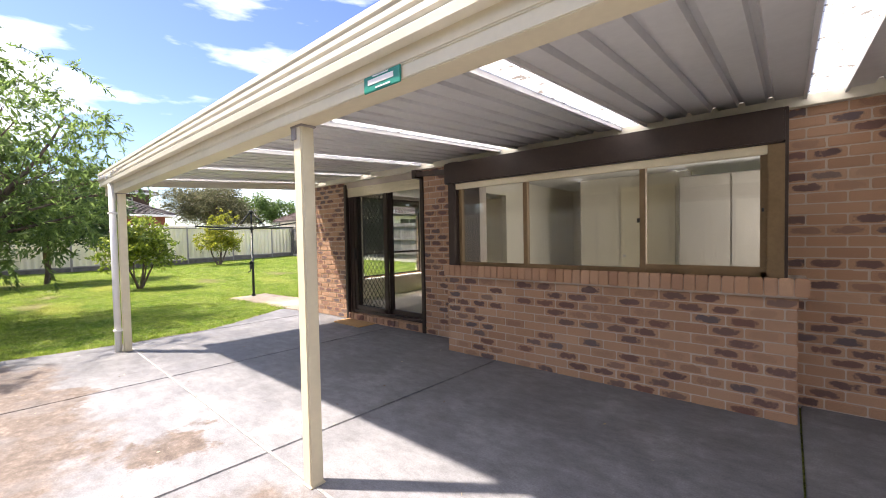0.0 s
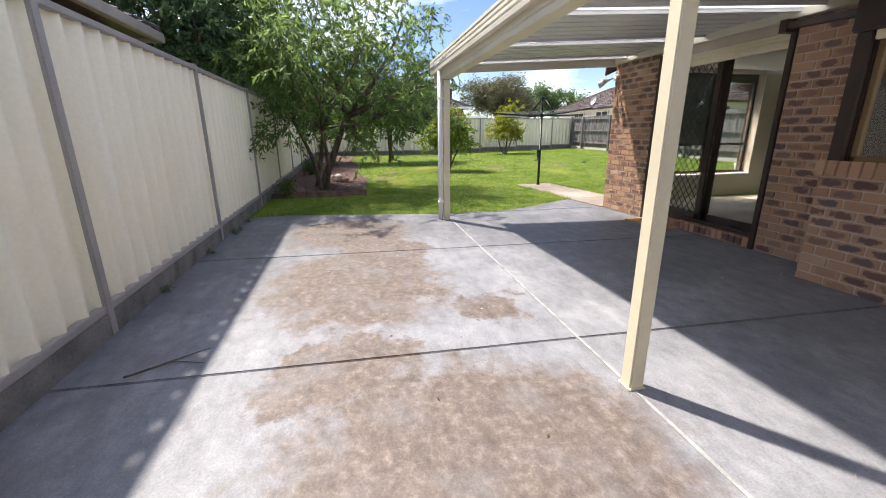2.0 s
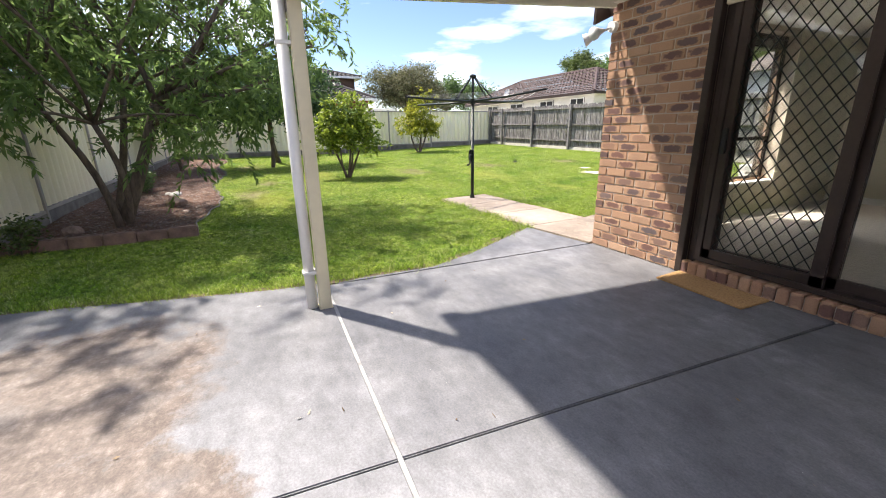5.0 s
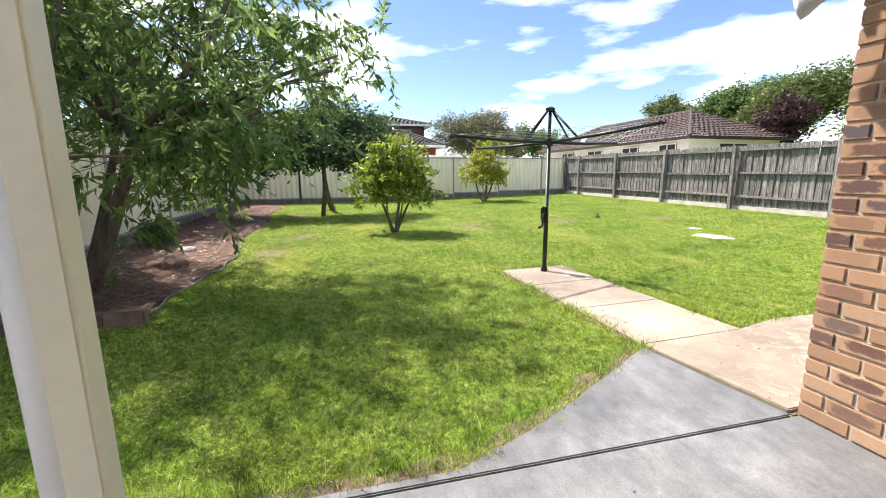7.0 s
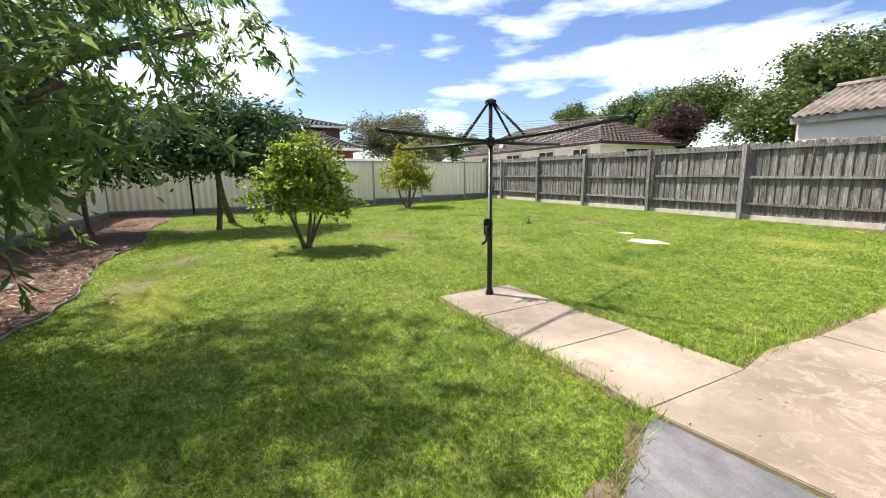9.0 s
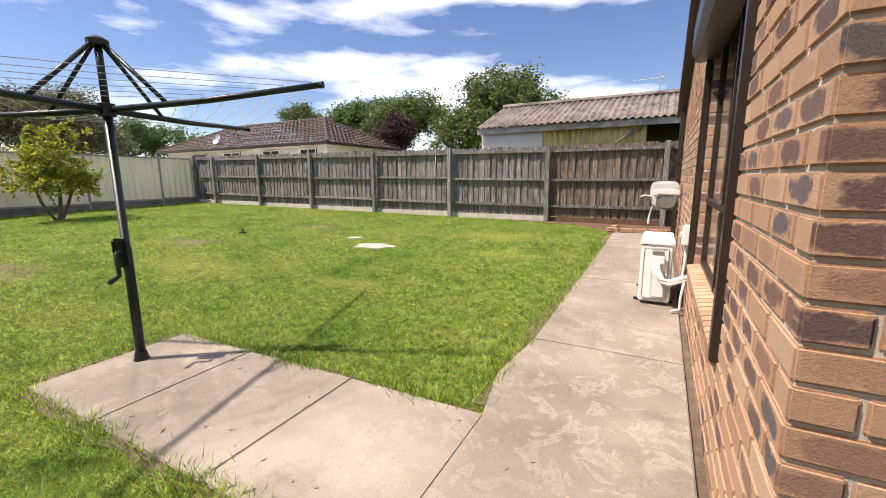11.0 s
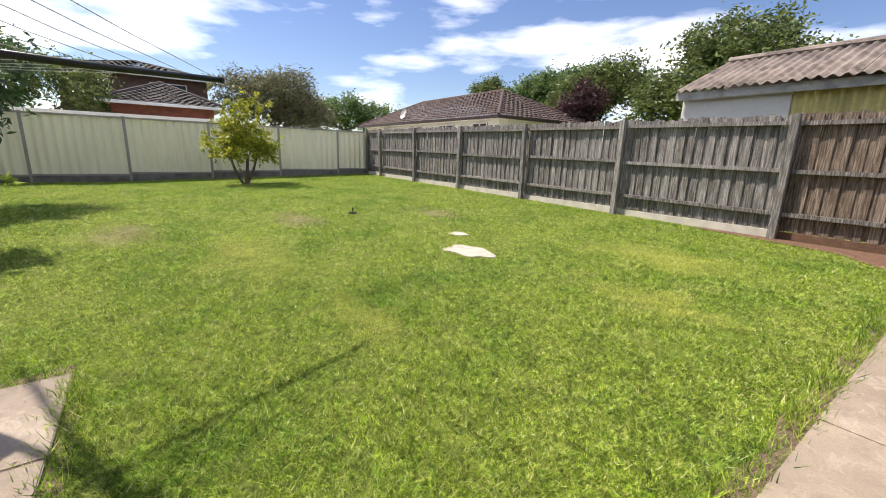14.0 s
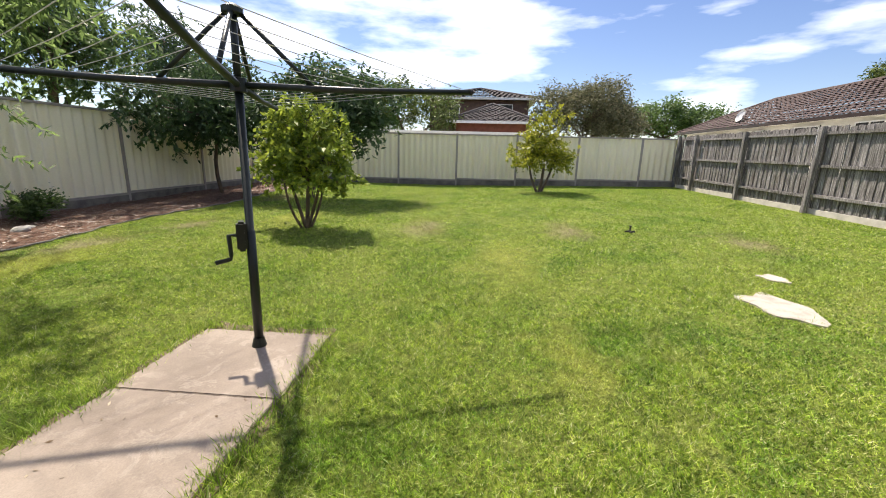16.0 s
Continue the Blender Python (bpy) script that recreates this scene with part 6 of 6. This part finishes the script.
def margin(name, line, width, side):
    """Narrow strip of bare soil between paving and grass."""
    g = Geo()
    for i, (x, y) in enumerate(line):
        a, b = line[max(i - 1, 0)], line[min(i + 1, len(line) - 1)]
        d = Vector((b[0] - a[0], b[1] - a[1], 0)).normalized()
        nx, ny = -d.y * side, d.x * side
        w = width * (0.6 + 0.8 * noise.noise(Vector((x * 3, y * 3, 1))) + 0.4)
        g.v += [(x - nx * 0.02, y - ny * 0.02, rise(x, y) - 0.018), (x + nx * w, y + ny * w, rise(x + nx * w, y + ny * w) - 0.021)]
    g.f = [(2 * i, 2 * i + 1, 2 * i + 3, 2 * i + 2) for i in range(len(line) - 1)]
    structure(name, g, DRY_SOIL, "bare dry soil along the edge of the paving", "soil", thick=0.01)


def dense(a, b, n=30):
    return [(a[0] + (b[0] - a[0]) * k / n, a[1] + (b[1] - a[1]) * k / n) for k in range(n + 1)]


margin("ground_margin_path", dense((-8.85, 5.6), (-8.85, 12.2), 60), 0.07, 1)
margin("ground_margin_pad_south", dense((-8.85, 4.5), (-11.54, 4.5)), 0.07, 1)
margin("ground_margin_pad_north", dense((-8.85, 5.5), (-11.56, 5.5)), 0.06, -1)
margin("ground_margin_pad_end", dense((-11.57, 4.5), (-11.57, 5.5)), 0.15, 1)
margin("ground_margin_patio", [p for a, b in zip(EDGE, EDGE[1:]) for p in dense(a, b, 8)[:-1]], 0.1, 1)
# soil strip and brick edging at the end of the path
g = Geo().slab([(-11.6, 13.6), (-9.7, 13.3), (-9.1, 12.7), (-8.85, 12.2), (-7.0, 12.3), (-7.0, 13.72), (-11.6, 13.72)], 0.05, 0.0)
g.v = [(x, y, rise(x, y) - 0.1 if i < 7 else rise(x, y) - 0.012) for i, (x, y, z) in enumerate(g.v)]
structure("ground_soil", g, SOIL, "bare red-brown soil below the paling fence", "soil")
for i, (x, y, a) in enumerate(((-8.86, 12.5, -14), (-8.6, 12.46, 4), (-8.34, 12.49, 7), (-8.08, 12.51, 3), (-7.83, 12.54, 6), (-8.85, 12.85, 78))):
    ob = new("brick", brick_mesh(0.23, 0.076, 0.11))
    ob.matrix_basis = pose(x, y, rise(x, y) + 0.04, 0, 0, a)
    tagged(ob, "loose brown brick edging the soil bed", "brick", "edging bricks")


def grass():
    """Blades over the whole lawn, thicker where the walk passes."""
    rs = np.random.RandomState(9)

    n = 9000000
    p = np.stack([rs.uniform(-25, -7.8, n), rs.uniform(-1.5, 13.7, n)], 1)
    near = np.hypot(np.maximum(0, -9.0 - p[:, 0]), np.maximum(0, np.abs(p[:, 1] - 4.5) - 2.5))
    p = p[rs.uniform(0, 1, n) < np.clip(1.05 / (1 + (near / 2.0) ** 1.6), 0.085, 1)]
    x, y = p[:, 0], p[:, 1]
    ex = np.interp(y, [e[1] for e in EDGE], [e[0] for e in EDGE])
    frayed = rs.normal(0, 0.035, len(x)) + 0.03 * np.sin(x * 9 + 3 * np.sin(y * 5)) + 0.03 * np.sin(y * 7 + 2 * np.sin(x * 6))
    ok = np.where(y < 4.5, x < ex + frayed, x < -8.84 + frayed)
    ok &= ~((x > -11.58 + frayed) & (y > 4.49 - frayed) & (y < 5.51 + frayed))
    bed = 0.5 + 0.12 * np.sin(x * 1.3) - 0.02 * np.maximum(0, -x - 14)
    ok &= ~((x < -10.5) & (y < bed + np.abs(frayed)))
    for px, py, rx, ry in ((-12.46, 9.27, 0.33, 0.24), (-13.33, 9.79, 0.13, 0.11)):
        ok &= ((x - px) / rx) ** 2 + ((y - py) / ry) ** 2 > 1 + 4 * frayed
    ok &= y < np.interp(x, [-11.6, -9.7, -9.1, -8.85, -8.84], [13.68, 13.35, 12.75, 12.2, 11.5]) + frayed
    for sx, sy, rx, ry in DRY:
        d = np.hypot((x - sx) / rx, (y - sy) / ry) + 0.35 * np.sin(x * 5 + 2 * np.sin(y * 4))
        ok &= (d > 1) | (rs.uniform(0, 1, len(x)) < 0.12 + 0.7 * np.clip(d, 0, 1))
    x, y = x[ok], y[ok]
    n = len(x)
    tuft = np.sin(x * 2.1 + 1.3 * np.sin(y * 1.7)) * np.sin(y * 2.6 + 1.1 * np.sin(x * 1.9))
    z = 0.012 * np.clip(-x - 11, 0, 16) + 0.026 * np.clip(y - 5, 0, 9) - 0.026 - 0.045 * np.exp(-((x + 11.6) / 1.6) ** 2 - ((y - 4.8) / 2.2) ** 2)
    h = rs.uniform(0.012, 0.027, n) * (1.0 + 0.4 * tuft) * rs.choice([1.0, 1.0, 1.0, 1.4], n)
    w = rs.uniform(0.0014, 0.003, n) * (1.0 + np.clip(np.hypot(x + 9, y - 4.5) - 2.0, 0, 12) * 0.22)
    a, lean = rs.uniform(0, 6.283, n), rs.uniform(0.3, 2.1, n)
    la = rs.uniform(0, 6.283, n)
    sx, sy = np.cos(a) * w, np.sin(a) * w
    tx, ty = np.cos(la) * lean * h, np.sin(la) * lean * h
    v = np.stack([np.stack([x - sx, y - sy, z], 1), np.stack([x + sx, y + sy, z], 1), np.stack([x + tx, y + ty, z + h], 1)], 1).reshape(-1, 3)
    me = numpy_mesh("grass", v, np.arange(n * 3).reshape(-1, 3), GRASS)
    tagged(new("grass", me), "short green lawn grass", "grass", "", "stuff")


grass()


def edge_tufts():
    rs = np.random.RandomState(17)
    line = EDGE + [(-8.85, 4.48), (-10.2, 4.47), (-11.6, 4.46), (-11.6, 5.5), (-10.2, 5.52), (-8.9, 5.55), (-8.9, 7.0), (-8.88, 11.0)]
    seg = np.array([np.hypot(b[0] - a[0], b[1] - a[1]) for a, b in zip(line, line[1:])])
    n = 26000
    k = rs.choice(len(seg), n, p=seg / seg.sum())
    t = rs.uniform(0, 1, n)
    a, b = np.array(line)[k], np.array(line)[k + 1]
    p = a + (b - a) * t[:, None]
    clump = np.sin(p[:, 0] * 6.1 + 2 * np.sin(p[:, 1] * 4.3)) * np.sin(p[:, 1] * 5.3)
    p = p[rs.uniform(0, 1, n) < 0.3 + 0.7 * np.clip(clump, 0, 1)]
    n = len(p)
    d = np.array([[-0.055, 0.0]]) * (p[:, 1] < 4.4)[:, None]
    x, y = (p + d + rs.normal(0, 0.045, (n, 2))).T
    z = np.array([rise(i, j) for i, j in zip(x, y)]) - 0.025
    h = rs.uniform(0.025, 0.1, n)
    w = rs.uniform(0.0025, 0.005, n)
    g1, g2, lean = rs.uniform(0, 6.28, n), rs.uniform(0, 6.28, n), rs.uniform(0.2, 1.1, n)
    v = np.stack([np.stack([x - np.cos(g1) * w, y - np.sin(g1) * w, z], 1), np.stack([x + np.cos(g1) * w, y + np.sin(g1) * w, z], 1), np.stack([x + np.cos(g2) * lean * h, y + np.sin(g2) * lean * h, z + h], 1)], 1).reshape(-1, 3)
    tagged(new("edge_grass", numpy_mesh("edge_grass", v, np.arange(n * 3).reshape(-1, 3), GRASS)), "longer grass tufts along the paving edges", "grass", "", "stuff")


edge_tufts()


def litter():
    rs = np.random.RandomState(23)
    n = 170
    x, y = rs.uniform(-8.6, -0.5, n), rs.uniform(-1.5, 4.3, n)
    x[:60], y[:60] = rs.uniform(-11.5, -7.9, 60), rs.uniform(4.55, 5.45, 60)
    c = np.stack([x, y, np.where(np.arange(n) < 60, np.array([rise(a, b) for a, b in zip(x, y)]) + 0.006, 0.003)], 1)
    a = rs.uniform(0, 6.28, n)
    ln, wd = rs.uniform(0.006, 0.02, n), rs.uniform(0.003, 0.007, n)
    dv = np.stack([np.cos(a) * ln, np.sin(a) * ln, 0.002 + 0 * a], 1)
    sv = np.stack([-np.sin(a) * wd, np.cos(a) * wd, 0.003 + 0 * a], 1)
    up = np.array([0, 0, 0.004])
    v = np.stack([c - dv + up, c + sv + up, c + dv + up, c - sv + up], 1).reshape(-1, 3)
    tagged(new("fallen_leaves", numpy_mesh("fallen_leaves", v, np.arange(n * 4).reshape(-1, 4), leaf_material("dry_leaf", (0.1, 0.06, 0.03), (0.25, 0.17, 0.09), (0.6, 0.52, 0.38), 0.1))), "small dry leaves and crumbs on the concrete", "leaf litter", "", "stuff")


litter()
twig = thing("twig", -3.75, -0.95, 0.0, "thin forked dead twig lying on the patio", "twig")
part("stem", Geo().tube([(-3.6, -1.2, 0.006), (-3.72, -1.0, 0.01), (-3.85, -0.82, 0.006)], [0.006, 0.005, 0.002], 6), BARK, twig)
part("side_shoot", Geo().tube([(-3.72, -1.0, 0.01), (-3.68, -0.88, 0.012), (-3.66, -0.8, 0.006)], [0.004, 0.003, 0.002], 6), BARK, twig)
for i, (wx, wy) in enumerate(((-6.2, -1.48), (-7.2, -1.47), (-7.35, -1.45), (-8.0, -1.46), (-5.0, -1.49))):
    tree("shrub", wx, wy, "tiny weed growing at the foot of the steel fence", [(0, 0, 0.05, 0.06, 0.035, 0.04)], [((0, 0), (0, 0, 0.04), 0.003)], 55, LEAF_GREEN, 0.03, 0.016, 90 + i, 0.02, 0.0, 14, "fence weeds", hollow=0.2)


# ---- neighbouring buildings ----
def hip_house(name, x0, x1, y0, y1, base, eave, ridge, wall_mat, tile, label, openings=(), over=0.45, fascia=None):
    """Walls, hipped tile roof, gutter and windows; the ridge runs along the longer side."""
    ob = thing(name, (x0 + x1) / 2, (y0 + y1) / 2, base, label, "house", "neighbouring houses")
    part("wall", Geo().box(x0 + over, x1 - over, y0 + over, y1 - over, base - 0.5, eave), wall_mat, ob)
    along_x_axis = (x1 - x0) > (y1 - y0)
    d = min(x1 - x0, y1 - y0) / 2
    if along_x_axis:
        ra, rb = Vector((x0 + d, y0 + d, ridge)), Vector((x1 - d, y0 + d, ridge))
    else:
        ra, rb = Vector((x0 + d, y0 + d, ridge)), Vector((x0 + d, y1 - d, ridge))
    c = [Vector((x0, y0, eave)), Vector((x1, y0, eave)), Vector((x1, y1, eave)), Vector((x0, y1, eave))]
    if along_x_axis:
        planes = [(c[0], c[1], rb, ra), (c[1], c[2], rb, rb), (c[2], c[3], ra, rb), (c[3], c[0], ra, ra)]
    else:
        planes = [(c[0], c[1], ra, ra), (c[1], c[2], rb, ra), (c[2], c[3], rb, rb), (c[3], c[0], ra, rb)]
    g = Geo()
    for a, b, r1, r0 in planes:
        rows = 14
        nrm = (b - a).cross(r0 - a).normalized()
        for j in range(rows):
            p0, p1 = a.lerp(r0, j / rows), b.lerp(r1, j / rows)
            q0, q1 = a.lerp(r0, (j + 1.06) / rows), b.lerp(r1, (j + 1.06) / rows)
            cols = max(1, int((p1 - p0).length / 0.33))
            for i in range(cols):
                s, t = i / cols, (i + 0.95) / cols
                n = len(g.v)
                m0 = p0.lerp(p1, (s + t) / 2) + nrm * 0.07
                g.v += [tuple(v) for v in (p0.lerp(p1, s) + nrm * 0.035, m0, p0.lerp(p1, t) + nrm * 0.035, q0.lerp(q1, t), q0.lerp(q1, (s + t) / 2) + nrm * 0.03, q0.lerp(q1, s))]
                g.f += [(n, n + 1, n + 4, n + 5), (n + 1, n + 2, n + 3, n + 4)]
    rf = part("roof", g, tile, ob)
    part("ridge_cap", Geo().tube([ra, rb], 0.09, 8), tile, rf)
    for corner in c:
        part("hip_cap", Geo().tube([corner + Vector((0, 0, 0.05)), min((ra, rb), key=lambda r: (r - corner).length)], 0.08, 8), tile, rf)
    part("roof_lining", Geo().box(x0 + 0.1, x1 - 0.1, y0 + 0.1, y1 - 0.1, eave - 0.08, eave - 0.03), BROWN_METAL if fascia is GREY_STEEL else WHITE_PAINT, ob)
    part("gutter", Geo().box(x0 - 0.06, x1 + 0.06, y0 - 0.06, y0 + 0.04, eave - 0.12, eave + 0.02).box(x0 - 0.06, x1 + 0.06, y1 - 0.04, y1 + 0.06, eave - 0.12, eave + 0.02).box(x0 - 0.06, x0 + 0.04, y0 + 0.04, y1 - 0.04, eave - 0.12, eave + 0.02).box(x1 - 0.04, x1 + 0.06, y0 + 0.04, y1 - 0.04, eave - 0.12, eave + 0.02), fascia or BROWN_METAL, ob, bevel=0.01)
    for (wx0, wx1, wy0, wy1, z0, z1) in openings:
        wdw = part("window", Geo().box(wx0, wx1, wy0, wy1, z0, z1), BLACK_PLASTIC, ob)
        dx, dy = wx1 - wx0, wy1 - wy0
        if dx > dy:
            for a in (wx0, (wx0 + wx1) / 2 - 0.025, wx1 - 0.05):
                part("frame", Geo().box(a, a + 0.05, wy0 - 0.02, wy0, z0, z1), WHITE_PAINT, wdw)
            part("frame", Geo().box(wx0, wx1, wy0 - 0.018, wy0, z1 - 0.05, z1), WHITE_PAINT, wdw)
        else:
            for a in (wy0, (wy0 + wy1) / 2 - 0.025, wy1 - 0.05):
                part("frame", Geo().box(wx1, wx1 + 0.02, a, a + 0.05, z0, z1), WHITE_PAINT, wdw)
            part("frame", Geo().box(wx1, wx1 + 0.018, wy0, wy1, z1 - 0.05, z1), WHITE_PAINT, wdw)
    return ob


hip_house("house", -38.8, -23.2, 19.6, 26.7, 0.4, 3.15, 4.95, RENDER_WHITE, TILE_BROWN, "white rendered house with brown tiled hip roof behind the palings",
          [(-35.5, -34.0, 20.0, 20.06, 2.1, 2.9), (-32.2, -30.6, 20.0, 20.06, 2.1, 2.9), (-28.6, -27.2, 20.0, 20.06, 2.1, 2.9), (-25.6, -24.4, 20.0, 20.06, 2.2, 2.9), (-23.7, -23.64, 22.0, 24.0, 2.1, 2.9)])
hip_house("house", -45.0, -37.6, 2.3, 9.9, 0.4, 5.1, 6.2, DARK_BRICK_FAR, TILE_DARK, "two-storey dark brick house with tiled roof behind the yard",
          [(-38.1, -38.04, 3.4, 4.8, 3.9, 4.7), (-38.1, -38.04, 6.6, 8.4, 4.2, 4.75)], fascia=WHITE_PAINT)
hip_house("house", -37.5, -32.5, 4.5, 9.5, 0.4, 3.2, 4.4, RED_BRICK_FAR, TILE_DARK, "low red brick wing with dark tiled roof", [], fascia=WHITE_PAINT)
garage = thing("garage", -28.5, 5.2, 0.3, "red brick garage with flat white-edged roof behind the fence", "garage", "neighbouring houses")
part("wall", Geo().box(-30.5, -27.2, 2.4, 8.6, -0.2, 2.2), RED_BRICK_FAR, garage)
part("roof", Geo().box(-30.8, -26.9, 2.1, 8.9, 2.2, 2.33), WHITE_PAINT, garage, bevel=0.02)
hip_house("house", -9.0, 5.0, -11.0, -2.6, 0.0, 2.82, 4.4, DARK_BRICK_FAR, TILE_DARK, "neighbouring house close behind the steel fence", [], fascia=GREY_STEEL)

# unseen slab, added to keep green lawn bounce off the neighbour's white wall
structure("pavement_neighbour", Geo().box(-40.0, -13.4, 14.4, 19.9, 0.2, 0.45), CONCRETE_PALE, "added unseen pale slab that bounces neutral light onto the white house", "pavement")
shed = thing("shed", -9.5, 16.6, 0.35, "old shed with rusty corrugated roof behind the palings", "shed")
SX0, SX1 = -13.2, -4.6
prof, x = [], 0.0
while x <= SX1 - SX0:
    prof.append((x, 0.028 * math.sin(2 * math.pi * x / 0.18)))
    x += 0.03
step = 6 * 4
for k in range(0, len(prof) - 1, step):
    seg = prof[k:k + step + 1]
    o = random.uniform(-0.04, 0.04)
    sheets = Geo().sheet(seg, ((SX0, 15.45 + o, 2.78 + 0.01 * (k // step % 2)), (1, 0, 0), (0, 0, 1)), ((SX0, 17.9, 3.72 + 0.01 * (k // step % 2)), (1, 0, 0), (0, 0, 1)))
    part("roof_sheet", sheets, OLD_TIN, shed, "rusted grey-brown corrugated sheet", smooth=True, thick=0.004)
part("ridge_cap", Geo().tube([(SX0, 17.9, 3.74), (SX1, 17.9, 3.74)], 0.09, 8), OLD_TIN, shed)
part("fascia", Geo().box(SX0, SX1, 15.55, 15.6, 2.6, 2.76), OLD_BOARD, shed, bevel=0.006)
part("white_wall", Geo().box(SX0 + 0.1, -11.2, 15.7, 15.8, 0.2, 2.7), RENDER_WHITE, shed)
yprof = [(s, 0.03 * math.sin(2 * math.pi * s / 0.16)) for s in np.linspace(0, 2.7, 140)]
part("yellow_wall", Geo().sheet(yprof, ((-11.2, 15.75, 0.2), (1, 0, 0), (0, -1, 0)), ((-11.2, 15.75, 2.62), (1, 0, 0), (0, -1, 0))), YELLOW_SHEET, shed, "faded yellow corrugated fibreglass", smooth=True)
# solid dark panel: the shed's inner shade is painted, not an opening
part("dark_opening", Geo().box(-8.5, SX1, 16.4, 16.5, 0.2, 2.9), INSIDE_SHADE, shed)
part("back_wall", Geo().box(SX0 + 0.1, SX1, 17.6, 17.7, 0.2, 3.5), OLD_TIN, shed)
part("brace", Geo().tube([(-9.2, 15.65, 2.2), (-8.5, 15.65, 2.66)], 0.03, 6), TIMBER, shed)
aerial = thing("aerial", -8.3, 22.0, 4.2, "thin television aerial above the far roofs", "aerial")
part("mast", Geo().tube([(-8.4, 22.0, 0.3), (-8.4, 22.0, 5.2)], 0.02, 6), CHROME, aerial)
part("boom", Geo().tube([(-9.3, 22.0, 5.0), (-8.3, 22.0, 5.05)], 0.012, 5), CHROME, aerial)
for k in range(5):
    part("element", Geo().tube([(-9.2 + 0.2 * k, 21.8, 5.0), (-9.2 + 0.2 * k, 22.2, 5.0)], 0.008, 4), CHROME, aerial)
dish = thing("satellite_dish", -33.0, 20.5, 3.6, "grey satellite dish on the neighbouring roof", "satellite dish")
part("bowl", Geo().tube([(-33.0, 20.3, 3.75), (-33.0, 20.24, 3.77), (-33.0, 20.16, 3.8)], [0.06, 0.25, 0.34], 16, False), GREY_PLASTIC, dish)
part("arm", Geo().tube([(-33.0, 20.3, 3.75), (-33.0, 20.4, 3.3)], 0.03, 6), CHROME, dish)
